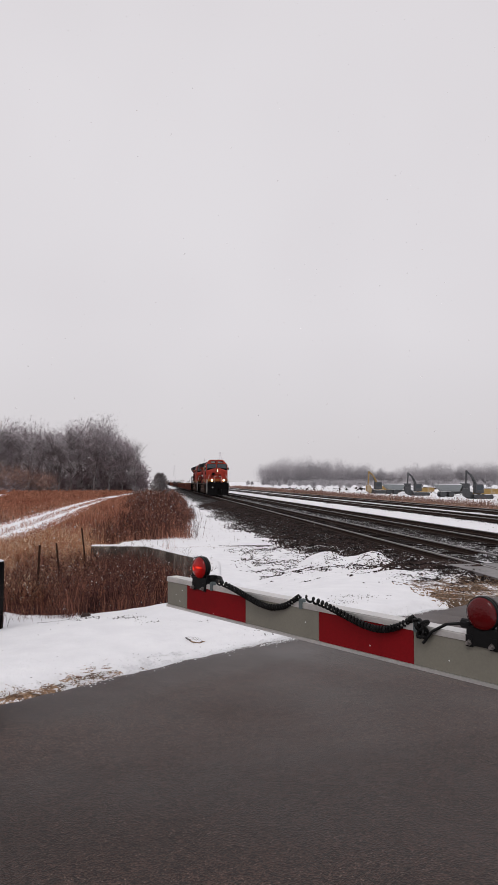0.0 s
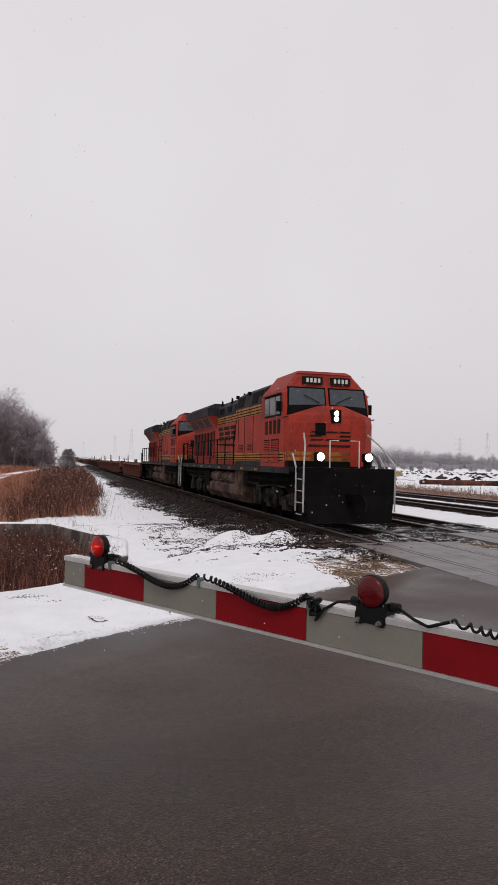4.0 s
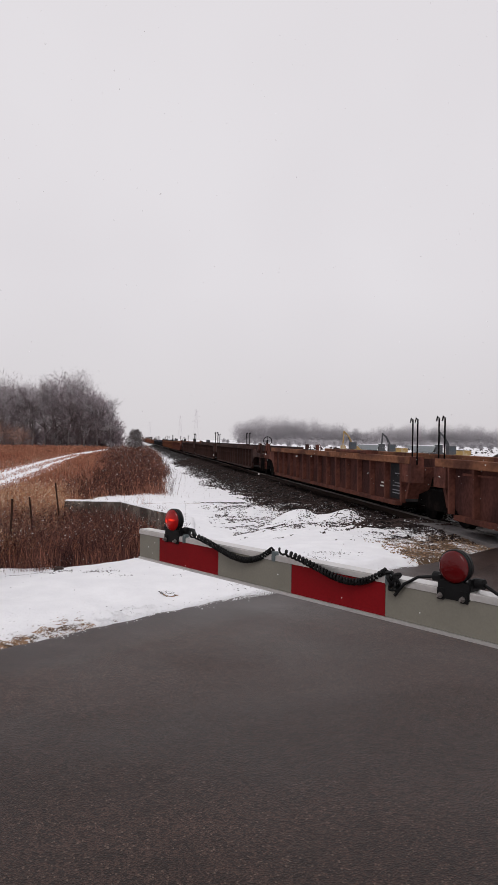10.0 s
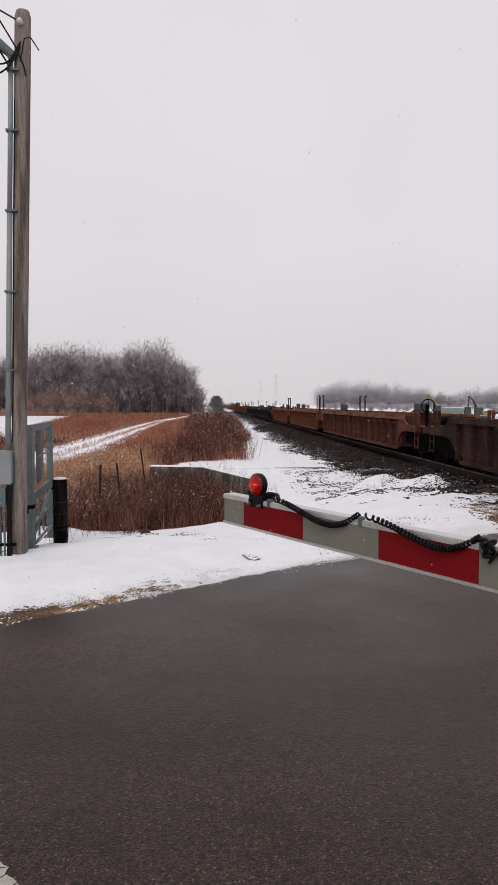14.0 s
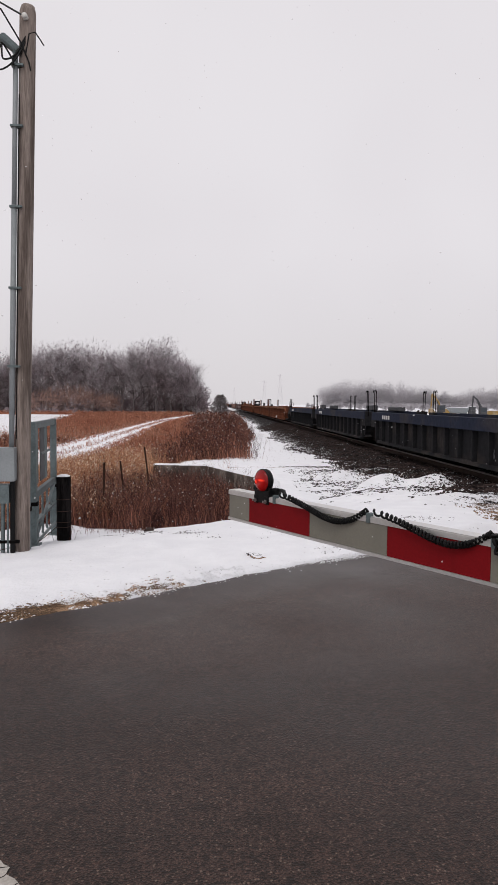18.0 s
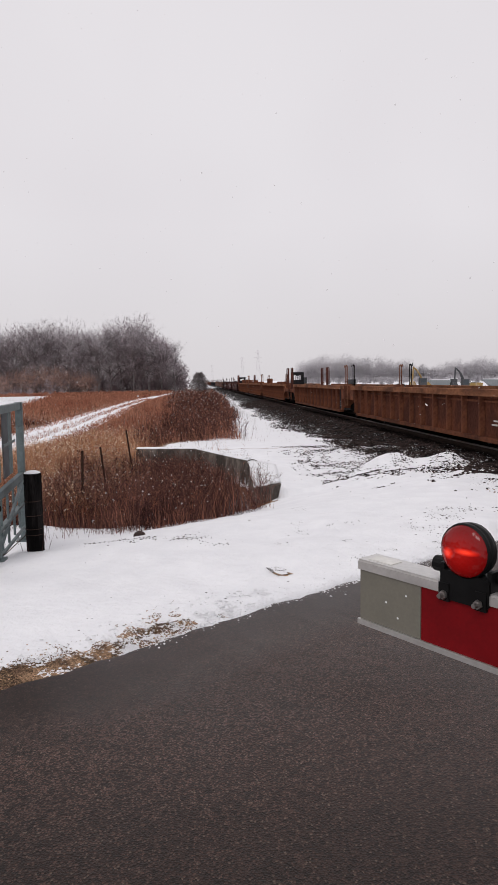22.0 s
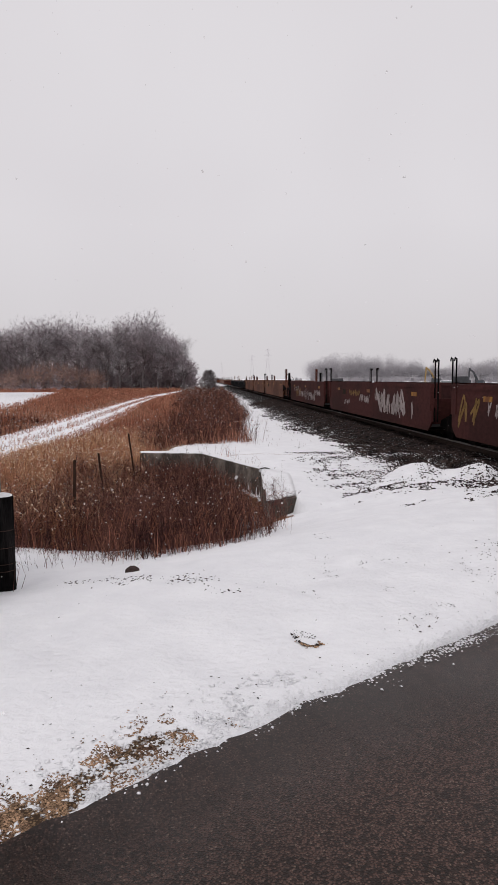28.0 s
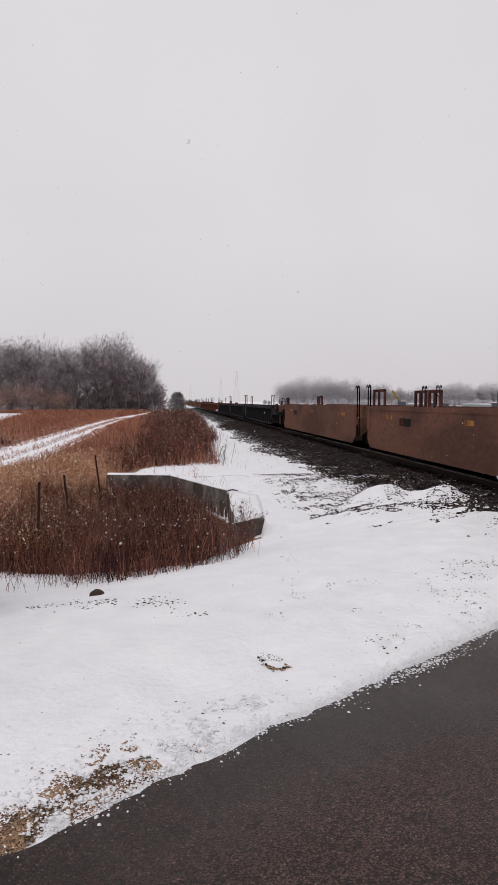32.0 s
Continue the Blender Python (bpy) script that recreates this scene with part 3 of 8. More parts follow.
def bump_at(x, y, cx, cy, rx, ry, h):
    return h * math.exp(-((x - cx) / rx) ** 2 - ((y - cy) / ry) ** 2)


FOOTPRINTS = ((1.64, 9.66, 0.6), (1.40, 8.67, 0.9), (0.65, 8.65, 0.3), (0.96, 9.37, 0.5), (1.63, 8.25, -0.6), (1.42, 8.01, -0.7), (2.35, 9.36, 0.5), (2.30, 9.12, 0.8), (2.38, 8.69, -0.4), (2.2, 8.5, -0.7), (1.35, 9.5, 0.2), (1.2, 10.95, 0.1), (1.22, 11.4, 0.3), (1.0, 9.96, 0.4), (0.46, 7.72, 0.25))


def wall_line(y):
    """Where the wing of the culvert wall stands, across the track's direction."""
    return ramp_at(y, ((16.1, 1.5), (19.2, 1.0), (22.7, -0.33)))


def ground_z(x, y):
    a = across(x, y)
    if a > 0:
        z = ramp_at(a, ((5.0, -0.02), (6.5, 0.0), (8.2, -0.08), (9.2, -0.25), (9.9, -0.41), (12.4, -0.74), (17, -0.92)))
    else:
        z = ramp_at(a, ((-12, -0.9), (-4, -0.5), (-1.4, -0.04), (0, -0.04)))
    side = smoothstep(3.2, 6.5, x)
    z = z + (min(z, -0.27) - z) * side
    bed = ramp_at(x, ((3.4, -1.2), (6.9, -0.40), (27, -0.40), (30.5, -0.75), (34, -0.5), (60, -0.5)))
    z = max(z, bed)
    z += bump_at(x, y, 4.75, 18.6, 0.72, 0.9, 0.50) + bump_at(x, y, 5.85, 17.7, 0.58, 0.8, 0.38) + bump_at(x, y, 4.3, 16.6, 1.3, 1.4, 0.16) + bump_at(x, y, -3.3, 12.0, 1.0, 1.4, 0.22)
    edge = wall_line(y)
    if y > 22.78 + 0.18 * max(0.0, -0.33 - x) and -2.12 < x < 6.8:
        z = max(z, -0.43 - 0.032 * (y - 22.7) - 0.3 * max(0.0, -1.2 - x))
    elif y > 16.1 and x > edge + 0.16:
        z = max(z, ramp_at(y, ((16.1, -0.66), (17.4, -0.52), (19, -0.43))) - 0.10 * (x - edge) * (1 - smoothstep(19, 22.7, y)))
    else:
        z -= bump_at(x, y, -1.0, 17.2, 2.2, 3.0, 0.75)
    if ROAD_FAR - 0.4 < a < ROAD_EDGE + 0.8:
        low = min(z, road_z(x, y) - 0.045)
        d = along(x, y)
        z = low + (z - low) * smoothstep(0.03, ramp_at(d, ((2.8, 0.42), (4.4, 0.20))), a - road_width(d))
    if a > ROAD_EDGE + 0.45 and x < 30 and y < 60:
        z += 0.035 * rough_at(x, y, 0.9) + 0.026 * rough_at(x, y, 2.7, 7)
        if x > 3.2 and 13 < y < 22:
            z += 0.05 * rough_at(x, y, 1.9, 9) + 0.045 * abs(rough_at(x, y, 4.2, 10))
    if 0.2 < x < 2.8 and 7.4 < y < 11.6:
        for fx, fy, turn in FOOTPRINTS:
            u, v = (x - fx) * math.cos(turn) + (y - fy) * math.sin(turn), (y - fy) * math.cos(turn) - (x - fx) * math.sin(turn)
            if abs(u) < 0.3 and abs(v) < 0.4:
                z += 0.012 * math.exp(-(u / 0.13) ** 2 - (v / 0.22) ** 2) - 0.060 * math.exp(-(u / 0.075) ** 2 - (v / 0.14) ** 2)
    return z


def snow_cover(x, y):
    """Snow, ballast and gravel shares at a place."""
    a, d = across(x, y), along(x, y)
    wob = 0.5 * rough_at(x, y, 0.35, 3) + 0.25 * rough_at(x, y, 1.2, 5)
    s, b, g = 0.62, 0.0, 0.0
    bank = ramp_at(x, ((-6, 8.4), (-4.9, 9.4), (-4.4, 11.2), (-3.3, 12.2), (-2.6, 12.3), (-1.6, 11.3), (-0.6, 10.45), (0.1, 10.2), (0.5, 10.8)))
    if 0 < a < bank + wob * 0.5:
        s = 1.0
        near = a - road_width(d)
        if near < 1.1:
            k = ramp_at(d, ((-4, 1.6), (2.2, 1.0), (3.0, 0.6), (3.7, 0.12)))
            s = ramp_at(near / k, ((0.0, 0.22), (0.20, 0.36), (0.45, 0.60), (1.0, 0.95))) if d < 3.7 else ramp_at(near, ((0.0, 0.62), (0.12, 0.78), (0.5, 0.95)))
            g = 1.0
            if 2.6 < d < 4.4:
                mid = ramp_at(d, ((2.6, 0.12), (3.2, 0.26), (3.9, 0.30)))
                s = 0.9 - 0.5 * math.exp(-((near - mid) / 0.17) ** 2) * ramp_at(d, ((2.6, 1.0), (3.4, 0.8), (3.9, 0.1)))
    elif x < 3.0 and a > 0:
        s = 0.42
    elif a < 0 and x < 5:
        s = 0.8
    # snowy ground between the hollow and the track, thinning into the weeds
    if a >= bank - 0.3 and x > 0.4 - wob and x < 5.5 and y < 22.6 and (y < 15.8 or x > wall_line(y)):
        s = 0.95
    if y > 16.1 and x < 5.5 and (x > wall_line(y) + 0.1 if y < 22.7 else y > 22.78 + 0.18 * max(0.0, -0.33 - x)):
        left = ramp_at(y, ((22.7, -1.5), (26, -1.2), (29, 0.6), (36, 1.9), (55, 2.7), (90, 3.4), (165, 4.0)))
        lies = smoothstep(left - 0.9, left + 0.9, x + 0.7 * wob)
        s = max(s, s + (0.93 - s) * lies)
        if x > 3.0:
            s = min(s, ramp_at(x + wob, ((3.0, 0.95), (4.2, 0.74), (5.0, 0.5)))) if y > 22 else s
    if x > 3.6:
        b = 1.0 if (x > 4.4 + wob or y > 24) else 0.0
        if x < 27 and a > ROAD_EDGE:
            s = ramp_at(x + 1.2 * wob, ((4.0, 0.86), (4.9, 0.45), (6.2, 0.31), (7.0, 0.26), (9.6, 0.31), (10.4, 0.44), (11.4, 0.36), (13.9, 0.40), (14.4, 0.85), (17.0, 0.85), (17.6, 0.42), (20.6, 0.42), (21.0, 0.62), (22.4, 0.62), (22.8, 0.35), (27, 0.38)))
            if y < 23:
                lift = bump_at(x, y, 4.65, 18.4, 0.85, 1.1, 0.50) + bump_at(x, y, 5.75, 17.5, 0.62, 0.95, 0.46) + bump_at(x, y, 4.1, 15.6, 1.7, 2.4, 0.55)
                s = max(s, min(0.80, 0.42 + 0.85 * lift + 0.16 * rough_at(x, y, 2.2, 17)))
            if y < 14.5 and x > 3.4:
                edge = a - ROAD_EDGE
                g = 1.0 if edge < 2.1 + wob else 0.0
                s = min(s, ramp_at(edge, ((0.0, 0.36), (0.7, 0.42), (1.5, 0.60), (2.6, 0.70)))) if x > 4.6 + wob else max(s, 0.9)
            if x < 8 and s < 0.8:
                s += 0.10 * rough_at(x, y, 0.9, 15) + 0.03
        if x >= 27:
            b, s = 0.0, (0.42 if x < 33 else 0.85)
    if x < 3 and off_path(x, y) < 1.75 + 0.3 * wob:
        o = off_path(x, y)
        s = 0.80 if o > 0.4 else 0.55
    if x < -15.5 - 0.14 * (y - 45) and 45 < y < 150:
        s = 0.59
    if y > 230 and x < 60:
        s = 0.66
    return s, b, g


def spread(lo, hi, fine_lo, fine_hi, step, grow=1.16):
    """Grid lines: even inside the fine stretch, ever wider outside it."""
    out, k = [], fine_lo
    while k <= fine_hi + 1e-6:
        out.append(k)
        k += step
    k, s = fine_hi, step
    while k < hi:
        s *= grow
        k += s
        out.append(min(k, hi))
    k, s = fine_lo, step
    while k > lo:
        s *= grow
        k -= s
        out.insert(0, max(k, lo))
    return out


def build_ground():
    xs = spread(-2600, 2600, -4.6, 7.6, 0.08, 1.10)
    ys = spread(-400, 3600, 4.4, 20.5, 0.08, 1.055)
    v = [(x, y, ground_z(x, y)) for y in ys for x in xs]
    nx = len(xs)
    f = [(j * nx + i, j * nx + i + 1, (j + 1) * nx + i + 1, (j + 1) * nx + i) for j in range(len(ys) - 1) for i in range(nx - 1)]
    me = bpy.data.meshes.new("ground")
    me.from_pydata(v, [], f)
    me.materials.append(ground_material())
    me.polygons.foreach_set("use_smooth", [True] * len(me.polygons))
    share = [snow_cover(x, y) for x, y, _ in v]
    for k, name in enumerate(("snow", "ballast", "gravel")):
        me.attributes.new(name, "FLOAT", "POINT").data.foreach_set("value", [q[k] for q in share])
    tagged(new("ground", me), "snow-dusted flat ground with ballast, gravel and dry grass", "ground", kind="structure")


def build_road():
    """Asphalt with an uneven edge, and the worn stop line on it."""
    s, rnd = Shape(), random.Random(4)
    steps = [-70 + 0.5 * i for i in range(0, 128)] + [-6 + 0.08 * i for i in range(0, 200)] + [10 + 0.4 * i for i in range(0, 100)]
    rows = []
    for d in steps:
        w1 = road_width(d)
        row = []
        for k in range(9):
            a = ROAD_FAR + (w1 - ROAD_FAR) * k / 8
            x, y = ROAD_U.x * d + ROAD_N.x * a, ROAD_U.y * d + ROAD_N.y * a
            z = road_z(x, y) - 0.0012 * (a - 2.3) ** 2
            row.append((x, y, z if k not in (0,) else z - 0.02))
        x, y = ROAD_U.x * d + ROAD_N.x * (w1 + 0.03), ROAD_U.y * d + ROAD_N.y * (w1 + 0.03)
        row.append((x, y, row[-1][2] - 0.10))
        rows.append(row)
    k = len(rows[0])
    s.add([p for r in rows for p in r], [(j * k + i, (j + 1) * k + i, (j + 1) * k + i + 1, j * k + i + 1) for j in range(len(rows) - 1) for i in range(k - 1)])
    solid("road", s, ASPHALT, "damp dark asphalt country road with crumbling edge", "road", "structure", True)
    # flakes of old paint, each its own little plate
    q, cell, na, nd = Shape(), 0.056, 57, 11
    spot = {(i, j): (-0.60 + cell * i + rnd.uniform(-0.016, 0.016), 0.19 + cell * j + rnd.uniform(-0.016, 0.016)) for i in range(na + 1) for j in range(nd + 1)}
    side = {}
    for i in range(na + 1):
        for j in range(nd + 1):
            for k in ((i + 1, j), (i, j + 1)):
                if k in spot:
                    (a0, d0), (a1, d1) = spot[i, j], spot[k]
                    side[(i, j), k] = ((a0 + a1) / 2 + rnd.uniform(-0.008, 0.008), (d0 + d1) / 2 + rnd.uniform(-0.008, 0.008))
    for i in range(na):
        for j in range(nd):
            if i < 50 and rnd.random() < 0.03:
                continue
            w, x1, y1, z1 = (i, j), (i + 1, j), (i + 1, j + 1), (i, j + 1)
            ring = [spot[w], side[w, x1], spot[x1], side[x1, y1], spot[y1], side[z1, y1], spot[z1], side[w, z1]]
            ca, cd = sum(p[0] for p in ring) / 8, sum(p[1] for p in ring) / 8
            cs, keep = [], rnd.uniform(0.84, 0.93)
            for a, d in ring:
                a, d = ca + (a - ca) * keep, cd + (d - cd) * keep
                x, y = ROAD_U.x * d + ROAD_N.x * a, ROAD_U.y * d + ROAD_N.y * a
                cs.append((x, y, road_z(x, y) - 0.0012 * (a - 2.3) ** 2 + 0.005))
            q.add(cs, [tuple(range(7, -1, -1))])
    solid("stop_line", q, PAINT, "cracked white stop line painted on the asphalt", "road marking", "structure")


def build_track(xc, y0, y1, pieces, tie_lo, tie_hi):
    t = thing("railway_track", "steel rails on dark timber ties in ballast", "railway track", kind="structure")
    for side in (-1, 1):
        x = xc + side * 0.755
        web, head = Shape(), Shape()
        ring = [(-0.075, -0.185), (0.075, -0.185), (0.075, -0.17), (0.012, -0.15), (0.012, -0.035), (-0.012, -0.035), (-0.012, -0.15), (-0.075, -0.17)]
        web.prism_y([(x + a, RAIL_Z + b) for a, b in ring], y0, y1)
        top = [(-0.036, -0.038), (0.036, -0.038), (0.036, -0.008), (0.026, 0.0), (-0.026, 0.0), (-0.036, -0.008)]
        head.prism_y([(x + a, RAIL_Z + b) for a, b in top], y0, y1)
        r = part("rail", web, RUST, t)
        part("rail_head", head, STEEL, r, "bright worn rail head")
    tie = Shape().box(-1.3, 1.3, -0.115, 0.115, -0.17, 0.0, 0.0).mesh("tie", TIE)
    rnd = random.Random(int(xc * 10))
    y, rest = tie_lo, Shape()
    count = 0
    while y < tie_hi:
        px, pz = xc + rnd.uniform(-0.06, 0.06), RAIL_Z - 0.183 + rnd.uniform(-0.012, 0.012)
        if count < pieces:
            part("tie", tie, TIE, t, m=pose(px, y, pz, 0, 0, rnd.uniform(-1.5, 1.5)))
        else:
            rest.box(px - 1.3, px + 1.3, y - 0.115, y + 0.115, pz - 0.17, pz)
        count += 1
        y += 0.54
    if rest.v:
        tagged(part("tie_row", rest, TIE, t), kind="stuff")
    return t


def build_crossing(xc, y0, y1):
    c = thing("crossing_surface", "wet concrete crossing panels laid between the rails", "crossing panel", kind="structure")
    ln = 2.44
    y = y1
    while y > y0:
        for a, b in ((-1.50, -0.84), (-0.66, 0.0), (0.012, 0.66), (0.84, 1.50)):
            part("panel", Shape().box(xc + a, xc + b, y - ln + 0.012, y, RAIL_Z - 0.2, RAIL_Z - 0.006), PANEL, c)
        y -= ln


build_ground()
build_road()
build_track(TRACKS[0], -80, 900, 150, 15.6, 130)
build_track(TRACKS[1], -80, 900, 110, 17.7, 110)
build_track(TRACKS[2], -80, 900, 0, 21, 110)
build_track(TRACKS[3], -80, 900, 0, 24, 110)
build_crossing(TRACKS[0], -2, 15.5)
build_crossing(TRACKS[1], -2, 17.5)
# ---- the train: two locomotives and strings of empty well cars ----
SPEED, FRONT, XC = 18.33, 92.67, TRACKS[0]
rolling = []  # (thing, metres behind the leading lamps)


def loft(rings):
    """Skin over rings of equal count, lowest first, closed at both ends."""
    s, k = Shape(), len(rings[0])
    v = [p for r in rings for p in r]
    f = [tuple(range(k - 1, -1, -1)), tuple(range((len(rings) - 1) * k, len(rings) * k))]
    f += [(j * k + i, j * k + (i + 1) % k, (j + 1) * k + (i + 1) % k, (j + 1) * k + i) for j in range(len(rings) - 1) for i in range(k)]
    return s.add(v, f)


def deck_ring(hw, y0, y1, z, c):
    return [(-hw + c, y0, z), (hw - c, y0, z), (hw, y0 + c, z), (hw, y1, z), (-hw, y1, z), (-hw, y0 + c, z)]


def wheel_shape(r):
    s = Shape()
    s.rod((-0.07, 0, 0), (0.07, 0, 0), r, r, 20)
    s.rod((-0.10, 0, 0), (-0.07, 0, 0), r + 0.03, r + 0.03, 20)
    s.rod((0.07, 0, 0), (0.12, 0, 0), 0.18, 0.14, 12)
    return s


LOCO_WHEEL = wheel_shape(0.52).mesh("wheel", UNDER)
CAR_WHEEL = wheel_shape(0.42).mesh("wheel", UNDER)


def loco_truck(loco, yc):
    s = Shape()
    for x in (-1.12, 1.12):
        s.prism_x([(yc - 2.35, 0.62), (yc - 2.2, 0.95), (yc - 1.2, 0.78), (yc - 0.6, 1.02), (yc + 0.6, 1.02), (yc + 1.2, 0.78), (yc + 2.2, 0.95), (yc + 2.35, 0.62), (yc + 1.9, 0.5), (yc - 1.9, 0.5)], x - 0.08, x + 0.08)
        for dy in (-1.85, 0, 1.85):
            s.box(x - 0.16, x + 0.16, yc + dy - 0.2, yc + dy + 0.2, 0.38, 0.72)
            s.rod((x, yc + dy - 0.55, 0.55), (x, yc + dy - 0.55, 0.98), 0.1, 0.1, 8)
        s.rod((x * 1.1, yc - 1.4, 0.95), (x * 1.1, yc - 0.4, 0.95), 0.11, 0.11, 10)
        for dy in (-1.0, 0.9):
            s.rod((x * 1.14, yc + dy, 0.48), (x * 1.14, yc + dy, 1.1), 0.07, 0.07, 8)
            s.box(x * 1.1 - 0.08, x * 1.1 + 0.08, yc + dy + 0.2, yc + dy + 0.55, 0.9, 1.2)
        s.tube([(x * 1.2, yc - 2.3, 1.15), (x * 1.2, yc - 0.8, 1.2), (x * 1.2, yc + 0.6, 1.1), (x * 1.2, yc + 2.3, 1.2)], 0.03)
    t = part("truck", s, TRUCKGREY, loco, "dusty three-axle truck frame")
    for dy in (-1.85, 0, 1.85):
        for side in (-1, 1):
            part("wheel", LOCO_WHEEL, UNDER, t, m=pose(side * 0.75, yc + dy, 0.52, 0, 0, 0 if side > 0 else 180))


def rail_run(pts, r=0.028):
    return Shape().tube(pts, r, 6)


def build_loco(lit, marked):
    loco = thing("locomotive", "orange and black diesel locomotive with yellow stripes" + (", headlights lit" if lit else ", dirty sides"), "locomotive", group="locomotives of the train")
    P = lambda name, shape, mat, label="", **k: part(name, shape, mat, loco, label, **k)
    S = lambda sx, a, b: sorted((sx * a, sx * b))
    P("underframe", Shape().box(-1.25, 1.25, 0.1, 21.2, 1.2, 1.72), UNDER)
    for sx in (-1, 1):
        P("walkway", Shape().box(*S(sx, 1.0, 1.53), 0.2, 21.1, 1.72, 1.85), LOCOBLACK)
        P("side_sill", Shape().box(*S(sx, 1.50, 1.545), 0.9, 20.6, 1.64, 1.84), LOCOGREY, "dark side sill with worn yellow dashes")
        for k in range(8):
            y = 4.6 + 2.05 * k
            P("reflector", Shape().box(*S(sx, 1.545, 1.552), y, y + 0.34, 1.68, 1.77), LOCOYELLOW)
    # nose and cab
    P("nose", loft([deck_ring(1.48, 0.75, 1.95, 1.85, 0.42), deck_ring(1.48, 0.75, 1.95, 3.30, 0.42), deck_ring(1.47, 0.80, 1.95, 3.56, 0.43), deck_ring(0.42, 1.02, 1.95, 3.90, 0.10)]), ORANGE, "orange wide nose")
    P("nose_band", loft([deck_ring(1.49, 0.74, 1.95, 1.86, 0.42), deck_ring(1.49, 0.74, 1.95, 2.06, 0.42)]), LOCOBLACK, "black lower nose band")
    for z in (2.07, 2.25):
        P("nose_stripe", loft([deck_ring(1.487, 0.743, 1.95, z, 0.42), deck_ring(1.487, 0.743, 1.95, z + 0.11, 0.42)]), LOCOYELLOW)
    P("cab", loft([deck_ring(1.53, 1.48, 4.2, 1.85, 0.06), deck_ring(1.53, 1.48, 4.2, 3.84, 0.06), deck_ring(1.53, 1.591, 4.2, 4.34, 0.06), deck_ring(1.44, 1.631, 4.2, 4.52, 0.10), deck_ring(1.0, 1.78, 4.2, 5.05, 0.12)]), ORANGE, "orange cab with flat sides")
    P("cab_roof", loft([deck_ring(1.02, 1.74, 4.25, 5.03, 0.1), deck_ring(0.92, 1.9, 4.25, 5.14, 0.1)]), ORANGE if lit else LOCOBLACK)
    for sx in (-1, 1):
        def glass(x0, x1, z0, z1, out, drop=0.0):
            yb = lambda z: 1.48 + 0.222 * (z - 3.84) - out
            c = [(x0, z0), (x1, z0 - drop), (x1 * 0.96, z1), (x0, z1)]
            return Shape().add([(sx * x, yb(z), z) for x, z in c] + [(sx * x, yb(z) + 0.06, z) for x, z in c], [(0, 1, 2, 3), (0, 4, 5, 1), (1, 5, 6, 2), (2, 6, 7, 3), (3, 7, 4, 0)])
        w = P("windshield", glass(0.05, 1.46, 3.92, 4.56, 0.016, 0.36), LOCOBLACK, "windshield in a black rubber seal")
        part("pane", glass(0.10, 1.39, 3.98, 4.51, 0.022, 0.06), WINDOW, w)
        part("wiper", Shape().rod((sx * 0.3, 1.45, 4.02), (sx * 0.85, 1.50, 4.28), 0.012), LOCOBLACK, w)
        n = P("number_board", Shape().box(*S(sx, 0.16, 0.86), 1.58, 1.95, 4.66, 4.92), BLACK, "black number board with pale bars")
        for k in range(4):
            part("digit_bar", Shape().box(*S(sx, 0.25 + 0.14 * k, 0.33 + 0.14 * k), 1.568, 1.582, 4.72, 4.86), WHITEPAINT, n)
        w = P("side_window", Shape().box(*S(sx, 1.50, 1.546), 1.86, 3.72, 3.58, 4.32), LOCOBLACK, "long cab side window with dark frame")
        for y0, y1 in ((1.92, 2.42), (2.48, 3.08), (3.14, 3.66)):
            part("pane", Shape().box(*S(sx, 1.52, 1.553), y0, y1, 3.64, 4.26), WINDOW if y0 != 2.48 else TINT, w)
        part("awning", Shape().box(*S(sx, 1.53, 1.66), 1.8, 3.8, 4.33, 4.36), ORANGE, w)
        for k in range(4):
            y = 1.92 + 0.47 * k
            P("cab_digit", Shape().box(*S(sx, 1.532, 1.538), y, y + 0.30, 2.98, 3.46), LETTER, "plain dark number bar")
        P("mirror", Shape().box(*S(sx, 1.56, 1.74), 1.72, 1.78, 3.7, 4.05), LOCOBLACK)
        P("cab_door", Shape().box(*S(sx, 1.53, 1.54), 3.78, 4.16, 1.95, 3.5), ORANGE)
        P("grab_iron", Shape().tube([(sx * 1.53, 1.2, 3.5), (sx * 1.58, 1.2, 3.5), (sx * 1.58, 1.55, 3.5), (sx * 1.53, 1.55, 3.5)], 0.018), LOCOBLACK)
    lamp = P("headlight", Shape().box(-0.17, 0.17, 0.71, 1.5, 3.32, 3.76, 0.03), LOCOBLACK, "twin headlight housing")
    for dz in (3.45, 3.63):
        part("lens", Shape().dome((0, 0.71, dz), (0, -1, 0), 0.085, 0.03), HEADLIGHT if lit else WINDOW, lamp, "lit headlight" if lit else "unlit headlight")
    P("nose_hatch", Shape().box(-0.72, -0.36, 0.735, 0.8, 2.9, 3.3), LOCOBLACK)
    P("nose_door", Shape().box(0.52, 0.98, 0.735, 0.85, 1.9, 3.4), ORANGE)
    if marked:
        for x0, x1, z0, z1 in ((-0.92, -0.50, 2.72, 2.79), (-0.95, -0.52, 2.85, 2.92), (-0.90, -0.48, 2.98, 3.04), (-0.40, 0.0, 2.72, 2.79), (-0.38, 0.02, 2.98, 3.04), (0.06, 0.44, 2.72, 2.79), (0.10, 0.48, 2.85, 2.92), (0.08, 0.46, 2.98, 3.04), (-1.0, 0.48, 2.52, 2.60)):
            P("emblem", Shape().prism_y([(x0, z0), (x1, z0), (x1 + 0.08, z1), (x0 + 0.08, z1)], 0.738, 0.75), LETTER)
